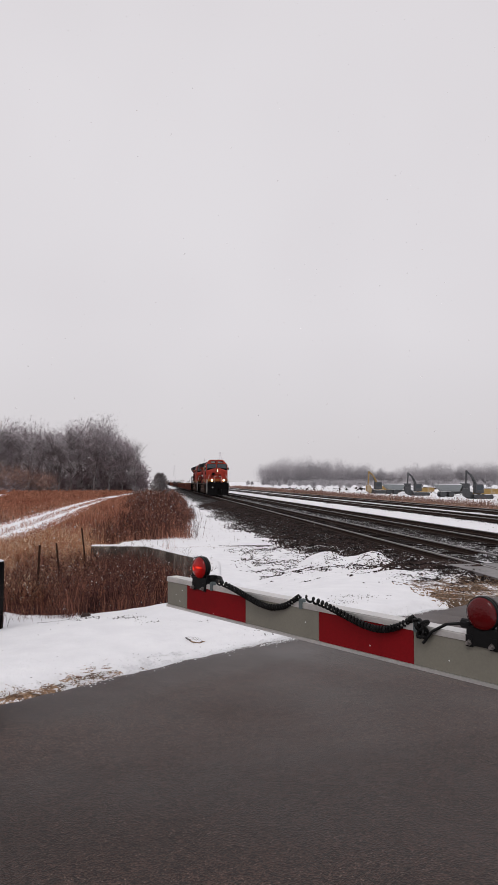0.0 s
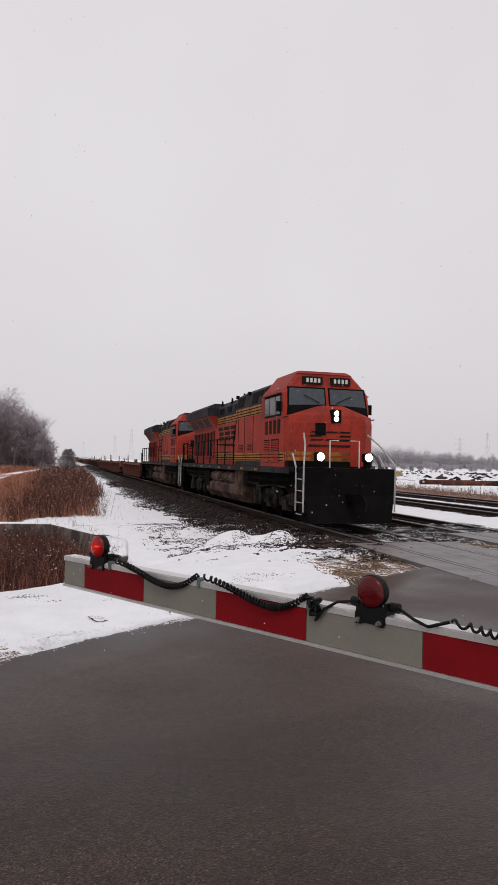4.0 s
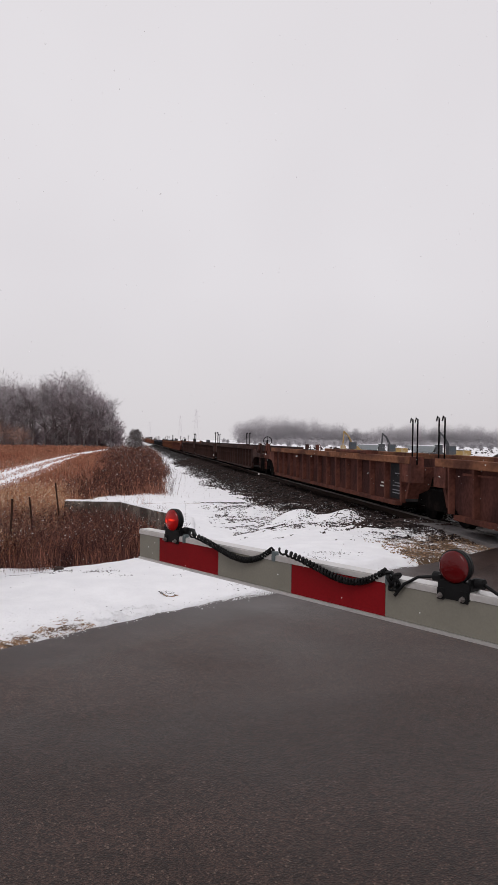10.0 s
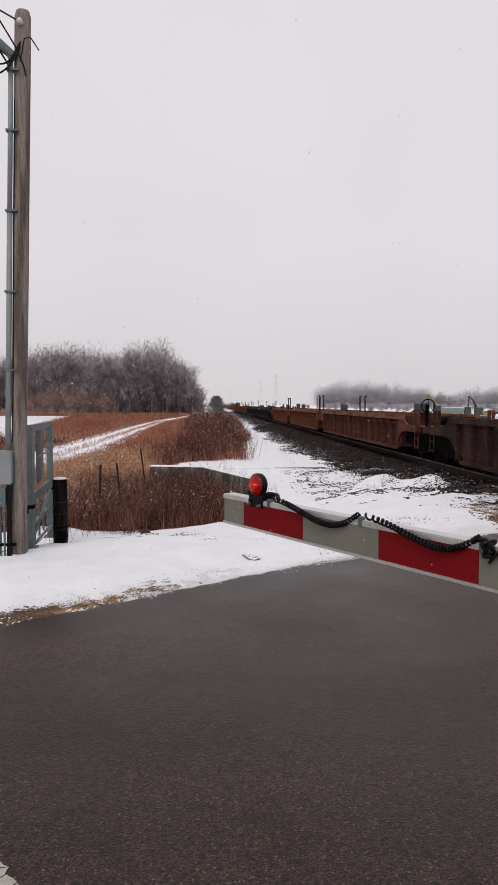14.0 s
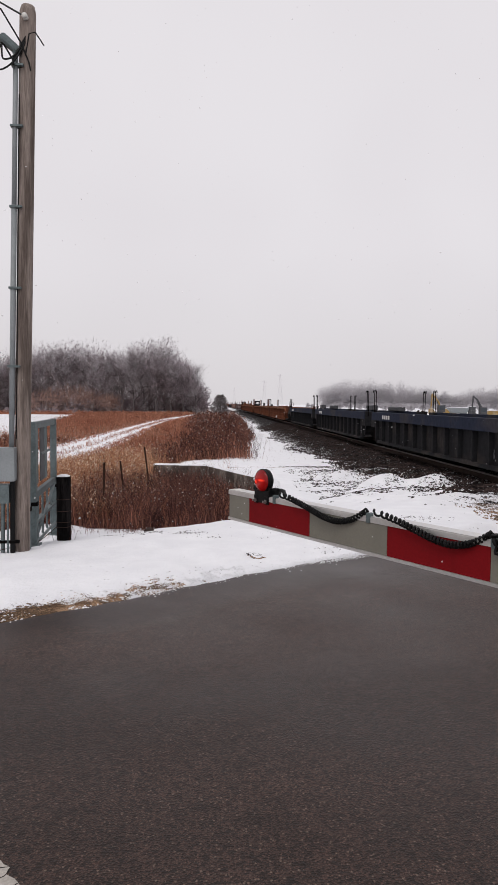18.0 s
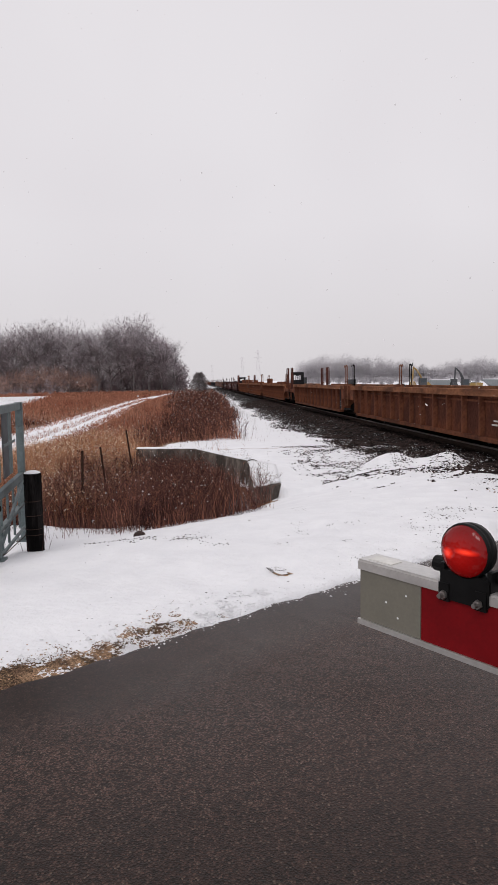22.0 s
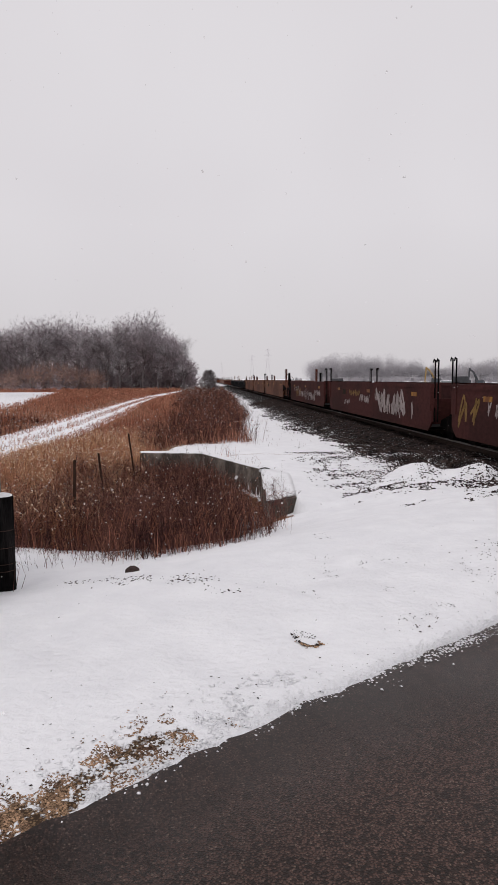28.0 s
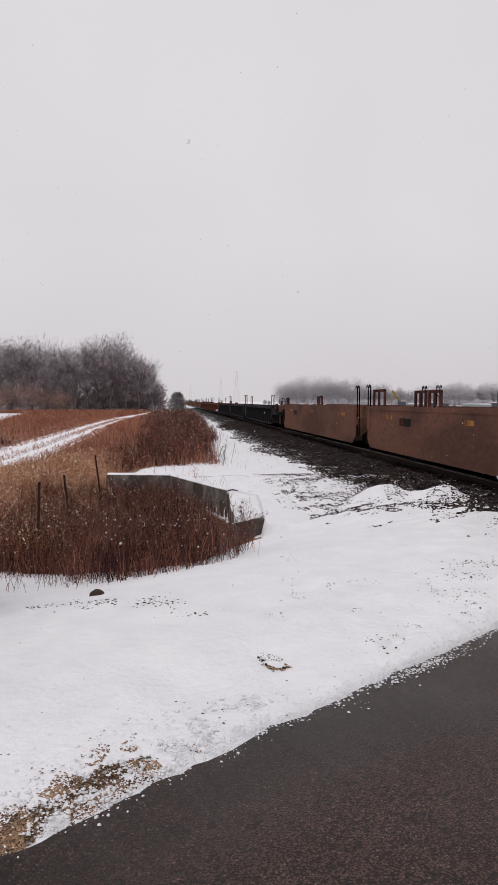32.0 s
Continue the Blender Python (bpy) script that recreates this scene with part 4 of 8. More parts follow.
    # front platform, pilot and steps
    P("front_platform", Shape().box(-1.5, 1.5, -0.45, 0.95, 1.70, 1.85), LOCOBLACK)
    P("pilot", loft([[(-1.35, -0.58, 0.16), (1.35, -0.58, 0.16), (1.35, 0.3, 0.16), (-1.35, 0.3, 0.16)], [(-1.5, -0.42, 1.0), (1.5, -0.42, 1.0), (1.5, 0.3, 1.0), (-1.5, 0.3, 1.0)], [(-1.5, -0.44, 1.74), (1.5, -0.44, 1.74), (1.5, 0.5, 1.74), (-1.5, 0.5, 1.74)]]), LOCOBLACK, "black snow plough pilot")
    P("coupler", Shape().box(-0.16, 0.16, -1.0, -0.3, 0.78, 1.08, 0.04), UNDER)
    P("brake_hose", Shape().tube([(0.45, -0.42, 1.0), (0.46, -0.62, 0.8), (0.42, -0.66, 0.55)], 0.03), BLACK)
    for sx in (-1, 1):
        d = P("ditch_light", Shape().box(*S(sx, 0.68, 0.96), -0.02, 0.22, 2.06, 2.34, 0.03), LOCOBLACK)
        part("lens", Shape().dome((sx * 0.82, -0.02, 2.20), (0, -1, 0), 0.13, 0.04), HEADLIGHT if lit else WINDOW, d, "lit ditch light" if lit else "unlit ditch light")
        part("stand", Shape().box(*S(sx, 0.74, 0.90), 0.05, 0.15, 1.85, 2.08), LOCOBLACK, d)
        for end, y in ((0, -0.08), (1, 20.75)):
            for k in range(4):
                st = P("step", Shape().box(*S(sx, 1.54, 1.18), y - 0.3, y + 0.3, 0.40 + 0.36 * k, 0.44 + 0.36 * k), UNDER)
                if not end:
                    part("step_edge", Shape().box(*S(sx, 1.54, 1.556), y - 0.25, y + 0.25, 0.405 + 0.36 * k, 0.435 + 0.36 * k), PALERAIL, st, "white step edge")
        P("grab_rail", rail_run([(sx * 1.53, -0.42, 0.5), (sx * 1.53, -0.44, 1.95), (sx * 1.30, 0.1, 2.55), (sx * 1.12, 0.72, 2.95)]), PALERAIL, "bent pale grab rail")
        P("grab_rail", rail_run([(sx * 1.53, 0.26, 0.5), (sx * 1.53, 0.26, 1.85), (sx * 1.50, 0.7, 2.3)]), PALERAIL, "bent pale grab rail")
        P("grab_rail", rail_run([(sx * 0.5, 0.02, 1.86), (sx * 0.5, 0.02, 2.72), (sx * 0.2, 0.02, 2.72)], 0.02), WHITEPAINT)
    # equipment cab behind the driver
    P("equipment_cab", Shape().box(-1.50, 1.50, 4.2, 8.1, 1.85, 4.17), ORANGE, "orange equipment cab, grimy towards the sill")
    P("equipment_top", loft([[(-1.49, 4.2, 4.17), (1.49, 4.2, 4.17), (1.49, 8.1, 4.17), (-1.49, 8.1, 4.17)], [(-1.40, 4.2, 4.72), (1.40, 4.2, 4.72), (1.40, 8.1, 4.72), (-1.40, 8.1, 4.72)], [(-1.0, 4.2, 4.95), (1.0, 4.2, 4.95), (1.0, 8.1, 4.95), (-1.0, 8.1, 4.95)]]), LOCOGREY, "sooty dark grey upper body")
    for sx in (-1, 1):
        P("lower_panel", Shape().box(*S(sx, 1.49, 1.512), 4.22, 8.08, 1.855, 2.02), LOCOGREY, "dusty grey lower panel")
        xs = lambda z: 1.49 - 0.09 * (z - 4.17) / 0.55
        for y, w, z0, z1 in ((4.35, 0.55, 4.50, 4.70), (4.9, 0.8, 4.26, 4.68), (6.9, 1.05, 4.24, 4.64)):
            P("air_opening", Shape().add([(sx * (xs(z0) + 0.012), y, z0), (sx * (xs(z0) + 0.012), y + w, z0), (sx * (xs(z1) + 0.012), y + w, z1), (sx * (xs(z1) + 0.012), y, z1), (sx * 1.3, y, z0), (sx * 1.3, y + w, z0), (sx * 1.3, y + w, z1), (sx * 1.3, y, z1)], [(0, 1, 2, 3), (0, 4, 5, 1), (1, 5, 6, 2), (2, 6, 7, 3), (3, 7, 4, 0)]), LOCOBLACK, "dark intake opening")
        for y in (6.2, 8.05):
            P("roof_bracket", Shape().box(*S(sx, 1.38, 1.5), y - 0.06, y + 0.06, 4.66, 4.80), LOCOBLACK)
        for y in (5.35, 6.6, 7.6):
            P("panel_seam", Shape().box(*S(sx, 1.50, 1.508), y, y + 0.05, 2.1, 3.8), LOCOBLACK)
        for y, w, z1 in ((2.05, 0.85, 2.80), (3.12, 0.9, 2.80)):
            lv = P("louvre", Shape().box(*S(sx, 1.53 if y < 4 else 1.50, 1.538 if y < 4 else 1.51), y, y + w, 1.98, z1), LOCOBLACK, "slatted air louvre")
            n = 13
            for k in range(n):
                z = 1.99 + (z1 - 2.02) * k / n
                part("slat", Shape().box(*S(sx, 1.51, 1.556 if y < 4 else 1.53), y, y + w, z, z + 0.035), ORANGE, lv)
        for y in (5.6, 6.9):
            lv = P("louvre", Shape().box(*S(sx, 1.50, 1.508), y, y + 0.55, 2.42, 2.68), LOCOBLACK)
            for k in range(4):
                part("slat", Shape().box(*S(sx, 1.505, 1.525), y, y + 0.55, 2.43 + 0.06 * k, 2.46 + 0.06 * k), ORANGE, lv)
        for z0, z1, y0, y1, x in ((3.80, 4.16, 4.25, 8.08, 1.50), (2.03, 2.34, 1.52, 8.08, 1.53), (3.80, 4.16, 8.12, 13.6, 1.05), (2.03, 2.40, 8.12, 13.9, 1.05)):
            band = P("stripe", Shape().box(*S(sx, x - 0.04, x + 0.011), y0, y1, z0, z1), LOCOYELLOW, "yellow band with dark lines")
            for z in (z0 + 0.02, z0 + (z1 - z0) * 0.36, z0 + (z1 - z0) * 0.68):
                part("line", Shape().box(*S(sx, x, x + 0.015), y0 + 0.002, y1 - 0.002, z, z + 0.04), LOCOBLACK, band)
    # long hood
    P("hood", Shape().box(-1.05, 1.05, 8.1, 19.45, 1.85, 4.17), ORANGE, "orange engine hood with grime towards the sill")
    P("hood_top", loft([[(-1.06, 8.1, 4.17), (1.06, 8.1, 4.17), (1.06, 19.45, 4.17), (-1.06, 19.45, 4.17)], [(-1.06, 8.1, 4.62), (1.06, 8.1, 4.62), (1.06, 19.45, 4.62), (-1.06, 19.45, 4.62)], [(-0.8, 8.1, 4.9), (0.8, 8.1, 4.9), (0.8, 19.4, 4.86), (-0.8, 19.4, 4.86)]]), LOCOGREY, "sooty dark grey hood roof")
    for sx in (-1, 1):
        for k in range(6):
            y = 8.2 + 0.92 * k
            dr = P("hood_door", Shape().box(*S(sx, 1.05, 1.066), y, y + 0.87, 2.42, 3.8), ORANGE)
            part("handle", Shape().box(*S(sx, 1.066, 1.085), y + 0.75, y + 0.79, 2.95, 3.1), LOCOBLACK, dr)
        for k in range(4):
            y = 8.35 + 1.22 * k
            for z0, z1, cut in ((3.02, 3.18, 0.0), (3.25, 3.42, 0.10), (3.49, 3.66, 0.0)):
                o = (z0 - 3.02) * 0.45
                P("lettering_bar", Shape().prism_x([(y + o, z0), (y + 0.98 + o - cut, z0), (y + 1.05 + o - cut, z1), (y + o + 0.07, z1)], *S(sx, 1.068, 1.074)), LETTER, "dark slanted lettering stroke")
        P("lettering_bar", Shape().prism_x([(8.3, 2.62), (13.6, 2.80), (13.7, 2.86), (9.6, 2.82)], *S(sx, 1.068, 1.074)), LETTER, "dark underline sweep")
        for y, w in ((9.0, 0.9), (10.6, 0.7), (12.1, 0.9)):
            P("roof_intake", Shape().box(*S(sx, 1.06, 1.08), y, y + w, 4.3, 4.56), LOCOBLACK)
        for y in (8.7, 10.9, 12.9):
            P("lifting_eye", Shape().tube([(sx * 0.95, y, 4.7), (sx * 0.95, y, 4.95), (sx * 0.95, y + 0.15, 5.0), (sx * 0.95, y + 0.22, 4.72)], 0.03), LOCOBLACK)
        rad = P("radiator_grille", Shape().box(*S(sx, 1.05, 1.08), 14.2, 19.3, 2.2, 3.55), BLACK, "black radiator grille")
        for k in range(13):
            y = 14.2 + 0.42 * k
            part("grille_post", Shape().box(*S(sx, 1.08, 1.13), y, y + (0.16 if k % 4 == 0 else 0.10), 2.2, 3.55), ORANGE if k % 2 == 0 else LOCOGREY, rad)
        for z in (2.2, 3.5):
            part("grille_rail", Shape().box(*S(sx, 1.08, 1.135), 14.2, 19.3, z, z + 0.06), ORANGE, rad)
        for y0, y1 in ((14.3, 15.7), (16.0, 17.4), (17.7, 19.1)):
            P("wing_window", Shape().add([(sx * 1.10, y0, 3.72), (sx * 1.10, y1, 3.72), (sx * 1.44, y1, 4.20), (sx * 1.44, y0, 4.20), (sx * 1.0, y0, 3.72), (sx * 1.0, y1, 3.72), (sx * 1.0, y1, 4.20), (sx * 1.0, y0, 4.20)], [(0, 1, 2, 3), (0, 4, 5, 1), (1, 5, 6, 2), (2, 6, 7, 3), (3, 7, 4, 0)]), BLACK, "dark slanted radiator screen")
    P("radiator_wing", loft([[(-1.06, 13.7, 3.66), (1.06, 13.7, 3.66), (1.06, 19.45, 3.66), (-1.06, 19.45, 3.66)], [(-1.5, 13.6, 4.30), (1.5, 13.6, 4.30), (1.5, 19.6, 4.30), (-1.5, 19.6, 4.30)]]), ORANGE, "sloping orange flank below the radiator wings")
    P("radiator_wing", loft([[(-1.56, 13.6, 4.28), (1.56, 13.6, 4.28), (1.56, 19.7, 4.28), (-1.56, 19.7, 4.28)], [(-1.56, 13.6, 4.70), (1.56, 13.6, 4.70), (1.56, 19.7, 4.70), (-1.56, 19.7, 4.70)], [(-1.2, 13.7, 4.92), (1.2, 13.7, 4.92), (1.2, 19.6, 4.92), (-1.2, 19.6, 4.92)]]), LOCOGREY, "overhanging dark grey radiator wings")
    P("exhaust_stack", Shape().box(-0.35, 0.35, 11.6, 12.4, 4.85, 5.03), LOCOBLACK)
    for y in (8.6, 10.0, 12.7):
        P("roof_hatch", Shape().box(-0.6, 0.6, y, y + 1.1, 4.86, 4.97, 0.03), LOCOBLACK)
    P("horn", Shape().rod((0.3, 3.0, 5.10), (0.3, 2.55, 5.12), 0.035, 0.09, 10).box(0.26, 0.34, 2.95, 3.05, 4.95, 5.12), LOCOYELLOW)
    P("rear_platform", Shape().box(-1.5, 1.5, 19.45, 21.15, 1.70, 1.85), LOCOBLACK)
    for sx in (-1, 1):
        for k in range(9):
            y = 8.4 + 1.58 * k
            P("stanchion", Shape().rod((sx * 1.5, y, 1.82), (sx * 1.5, y, 3.02), 0.026, 0.026, 6), LOCOBLACK)
        P("handrail", rail_run([(sx * 1.5, 7.9, 3.75), (sx * 1.5, 8.4, 3.02), (sx * 1.5, 21.05, 3.02), (sx * 0.4, 21.1, 3.02)], 0.026), LOCOBLACK)
        P("handrail", rail_run([(sx * 1.5, 8.4, 2.4), (sx * 1.5, 21.05, 2.4)], 0.018), LOCOBLACK)
        P("end_post", rail_run([(sx * 1.46, 21.12, 0.5), (sx * 1.46, 21.12, 3.05)], 0.03), LOCOBLACK)
        P("grab_rail", rail_run([(sx * 1.52, 20.45, 0.6), (sx * 1.52, 20.45, 3.02)], 0.024), LOCOBLACK)
        P("rear_stripe", Shape().box(*S(sx, 0.9, 1.06), 19.45, 19.47, 2.0, 2.9), LOCOYELLOW)
    P("rear_end", Shape().box(-1.5, 1.5, 21.1, 21.3, 0.35, 1.75), UNDER)
    P("coupler", Shape().box(-0.15, 0.15, 21.2, 21.75, 0.78, 1.05, 0.03), UNDER)
    # tank and gear
    P("fuel_tank", Shape().prism_y([(-1.48, 0.62), (-1.25, 0.32), (1.25, 0.32), (1.48, 0.62), (1.48, 0.96), (1.36, 1.04), (-1.36, 1.04), (-1.48, 0.96)], 6.9, 13.9), TANKGREY, "dusty grey-brown fuel tank")
    P("tank_front", Shape().box(-1.47, 1.47, 6.9, 8.15, 1.0, 1.62), TANKGREY)
    for sx in (-1, 1):
        for y0 in (8.4, 10.95):
            P("air_tank", Shape().rod((sx * 1.24, y0, 1.28), (sx * 1.24, y0 + 2.0, 1.28), 0.26, 0.26, 18).rod((sx * 1.24, y0 + 0.3, 1.28), (sx * 1.24, y0 + 0.36, 1.28), 0.268, 0.268, 18).rod((sx * 1.24, y0 + 1.7, 1.28), (sx * 1.24, y0 + 1.76, 1.28), 0.268, 0.268, 18).dome((sx * 1.24, y0, 1.28), (0, -1, 0), 0.26, 0.12, 4, 18).dome((sx * 1.24, y0 + 2.0, 1.28), (0, 1, 0), 0.26, 0.12, 4, 18), TANKGREY, "round brown air tank", smooth=False)
        P("equipment_box", Shape().box(*S(sx, 1.5, 1.15), 13.2, 14.4, 0.75, 1.5, 0.03), UNDER)
        P("sand_pipe", rail_run([(sx * 1.3, 14.9, 1.5), (sx * 1.3, 15.1, 0.8), (sx * 1.2, 15.4, 0.4)], 0.035), UNDER)
        P("air_pipe", rail_run([(sx * 1.42, 1.3, 1.45), (sx * 1.44, 3.6, 1.35), (sx * 1.40, 6.6, 1.45)], 0.035), UNDER)
        P("air_pipe", rail_run([(sx * 1.42, 14.6, 1.45), (sx * 1.44, 16.6, 1.35), (sx * 1.40, 20.2, 1.45)], 0.035), UNDER)
    loco_truck(loco, 4.0)
    loco_truck(loco, 17.3)
    return loco


def car_truck(car, yc):
    s = Shape()
    for x in (-1.0, 1.0):
        s.prism_x([(yc - 1.15, 0.42), (yc - 1.1, 0.62), (yc - 0.45, 0.80), (yc + 0.45, 0.80), (yc + 1.1, 0.62), (yc + 1.15, 0.42), (yc + 0.9, 0.40), (yc + 0.45, 0.30), (yc - 0.45, 0.30), (yc - 0.9, 0.40)], x - 0.07, x + 0.07)
    s.box(-1.05, 1.05, yc - 0.2, yc + 0.2, 0.35, 0.82)
    t = part("truck", s, UNDER, car)
    for dy in (-0.88, 0.88):
        for side in (-1, 1):
            part("wheel", CAR_WHEEL, UNDER, t, m=pose(side * 0.75, yc + dy, 0.42, 0, 0, 0 if side > 0 else 180))


RIBS = {}


def scrawl(rnd, y0, y1, z0, z1, strokes, w, x, share=0.0):
    """Rows of loose sprayed loops and strokes on the near side plate."""
    s = Shape()
    high = (z1 - z0) * (share or rnd.choice((0.3, 0.4, 0.5, 0.8)))
    base, y = rnd.uniform(z0, z1 - high), y0
    while y < y1 and strokes > 0:
        wide = max(0.22, high * rnd.uniform(0.4, 0.8))
        dots = [(y + rnd.uniform(0, wide), base + rnd.random() * high * 0.25)]
        for k in range(rnd.randint(3, 5)):
            dots.append((y + rnd.uniform(-0.1, 1.1) * wide, base + high * (rnd.uniform(0.7, 1.0) if k % 2 == 0 else rnd.uniform(0.0, 0.35))))
        line = []
        for i in range(len(dots) - 1):
            a, b, c, d = dots[max(i - 1, 0)], dots[i], dots[i + 1], dots[min(i + 2, len(dots) - 1)]
            for j in range(4):
                t = j / 4
                line.append(tuple(0.5 * (2 * q + (r - o) * t + (2 * o - 5 * q + 4 * r - e) * t * t + (3 * q - o - 3 * r + e) * t ** 3) for o, q, r, e in zip(a, b, c, d)))
        for (ya, za), (yb, zb) in zip(line, line[1:]):
            ln = math.hypot(yb - ya, zb - za) + 1e-6
            oy, oz = -(zb - za) / ln * w, (yb - ya) / ln * w
            s.add([(x, ya - oy, za - oz), (x, yb - oy, zb - oz), (x, yb + oy, zb + oz), (x, ya + oy, za + oz)], [(0, 1, 2, 3)])
        y += wide * 1.15
        strokes -= 1
    return s


def build_unit(length, paint, front_end, rear_end, style, label, seed, chord=None, tag=0, tops=(), front_truck=True):
    """One well of an articulated car. Ends are 'out' (coupler, platform) or 'joint' (truck shared with the next well)."""
    rnd = random.Random(seed)
    car = thing("well_car", label, "freight car", group="well cars of the train")
    P = lambda name, shape, mat, lab="", **k: part(name, shape, mat, car, lab, **k)
    chord = chord or paint
    a = 3.0 if front_end == "out" else 1.25
    b = length - (3.0 if rear_end == "out" else 1.25)
    top = 1.82 if style == "smooth" else 1.62
    for sx in (-1, 1):
        x0, x1 = sorted((sx * 1.30, sx * 1.345))
        if style == "smooth":
            P("side_plate", Shape().prism_x([(a - 0.36, 0.60), (a - 0.25, 0.46), (a, 0.28), (b, 0.28), (b + 0.25, 0.46), (b + 0.36, 0.60), (b + 0.36, top - 0.1), (a - 0.36, top - 0.1)], *sorted((sx * 1.40, sx * 1.46))), paint)
            P("top_chord", Shape().box(*sorted((sx * 1.36, sx * 1.48)), a - 0.36, b + 0.36, top - 0.14, top), chord)
        else:
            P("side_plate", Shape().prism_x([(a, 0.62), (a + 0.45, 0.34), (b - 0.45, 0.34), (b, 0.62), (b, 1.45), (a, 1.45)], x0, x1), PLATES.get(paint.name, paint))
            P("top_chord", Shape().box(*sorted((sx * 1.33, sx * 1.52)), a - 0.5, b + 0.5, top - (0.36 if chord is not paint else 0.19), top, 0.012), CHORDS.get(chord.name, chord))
            P("bottom_sill", Shape().box(*sorted((sx * 1.30, sx * 1.49)), a + 0.4, b - 0.4, 0.28, 0.39), paint)
            if paint.name not in RIBS:
                RIBS[paint.name] = Shape().add([(0, -0.05, 0), (-0.13, -0.035, 0), (-0.13, 0.035, 0), (0, 0.05, 0), (0, -0.05, 1.08), (-0.155, -0.035, 1.08), (-0.155, 0.035, 1.08), (0, 0.05, 1.08)], [(0, 1, 5, 4), (1, 2, 6, 5), (2, 3, 7, 6), (0, 3, 2, 1), (4, 5, 6, 7)]).mesh("rib", paint)
            k = max(8, round((b - a) / 1.12))
            for i in range(k + 1):
                y = a + 0.12 + (b - a - 0.24) * i / k
                part("rib", RIBS[paint.name], paint, car, m=pose(sx * 1.343, y, 0.38, 0, 0, 0 if sx < 0 else 180))
            if rnd.random() < 0.75:
                P("inner_rail", Shape().box(*sorted((sx * 1.345, sx * 1.40)), a + 0.6, b - 0.6, 1.28, 1.33), paint)
    P("well_floor", Shape().box(-1.3, 1.3, a + 0.5, b - 0.5, 0.28, 0.36), UNDER)
    for y, out, s in ((a, front_end, -1), (b, rear_end, 1)):
        P("bulkhead", Shape().prism_x([(y, 0.5), (y + s * 0.12, 0.5), (y + s * 0.5, 1.35), (y + s * 0.4, 1.35)], -1.4, 1.4), paint)
        if out == "out":
            end = y + s * 2.6
            tall = 2.86 if 114 < seed < 121 or seed == 122 else 2.5 if seed == 121 else 1.8
            gear, half = (UNDER, 0.022) if style == "smooth" else (paint, 0.035)
            y0, y1 = sorted((y - s * 0.2, end))
            P("end_platform", Shape().box(-1.32, 1.32, y0, y1, 1.0, 1.22), gear)
            P("shear_plate", Shape().prism_x([(y, 1.45), (y, 0.62), (y + s * 0.18, 0.8), (y + s * 0.5, 0.97), (y + s * 0.9, 1.02), (y + s * 2.4, 1.04), (y + s * 2.4, 1.22), (y + s * 1.2, 1.26), (y + s * 0.7, 1.45)], -1.47, -1.40), gear)
            P("shear_plate", Shape().prism_x([(y, 1.45), (y, 0.62), (y + s * 0.18, 0.8), (y + s * 0.5, 0.97), (y + s * 0.9, 1.02), (y + s * 2.4, 1.04), (y + s * 2.4, 1.22), (y + s * 1.2, 1.26), (y + s * 0.7, 1.45)], 1.40, 1.47), gear)
            P("coupler", Shape().box(-0.15, 0.15, *sorted((end, end + s * 0.55)), 0.75, 1.0, 0.03), UNDER)
            P("draft_sill", Shape().box(-1.2, 1.2, *sorted((y - s * 0.1, end)), 0.62, 1.02), UNDER)
            for sx in (-1, 1):
                lx = sx * 1.42
                ld = P("ladder", Shape().tube([(lx, end - s * 0.62, 0.45), (lx, end - s * 0.62, 1.3)], 0.02).tube([(lx, end - s * 0.22, 0.45), (lx, end - s * 0.22, 1.3)], 0.02), paint)
                for k in range(3):
                    part("rung", Shape().rod((lx, end - s * 0.62, 0.5 + 0.3 * k), (lx, end - s * 0.22, 0.5 + 0.3 * k), 0.016), paint, ld)
                for dy in (1.75, 2.1):
                    yy = y + s * dy
                    P("guide_post", Shape().box(*sorted((sx * 1.30, sx * 1.38)), yy - half, yy + half, 1.2, tall), UNDER if seed == 121 else RUSTCAR if tall > 2 else paint, "thin upright guide post")
                    P("guide_rod", Shape().tube([(sx * 1.34, yy, tall - 0.02), (sx * 1.42, yy - s * 0.02, tall), (sx * 1.45, yy - s * 0.12, tall - 0.08), (sx * 1.45, yy - s * 0.12, 1.4)], 0.02, 5), UNDER if seed == 121 else RUSTCAR)
                P("end_hoop", Shape().tube([(sx * 1.42, end - s * 0.7, 1.2), (sx * 1.42, end - s * 0.7, 1.62), (sx * 1.42, end - s * 0.6, 1.7), (sx * 1.42, end - s * 0.15, 1.7), (sx * 1.42, end - s * 0.1, 1.2)], 0.024, 5), paint)
            if s < 0 and 114 < seed < 122:
                yy = y + s * 2.5
                pl = P("end_plate", Shape().box(-1.25, -0.2, yy - 0.03, yy + 0.03, 1.2, 1.95).box(-1.25, -1.0, yy - 0.03, yy + 0.03, 1.95, 2.3).box(-0.45, -0.2, yy - 0.03, yy + 0.03, 1.95, 2.3).box(-1.25, -0.2, yy - 0.03, yy + 0.03, 2.3, 2.55), BLACKCAR, "black square end plate with a hole")
                part("brake_wheel", Shape().tube([(-0.72 + 0.2 * math.cos(i * math.tau / 12), yy - 0.12, 2.1 + 0.2 * math.sin(i * math.tau / 12)) for i in range(13)], 0.018).rod((-0.92, yy - 0.12, 2.1), (-0.52, yy - 0.12, 2.1), 0.014).rod((-0.72, yy - 0.12, 1.9), (-0.72, yy - 0.12, 2.3), 0.014), UNDER, pl)
            elif s < 0:
                yy = y + s * 1.9
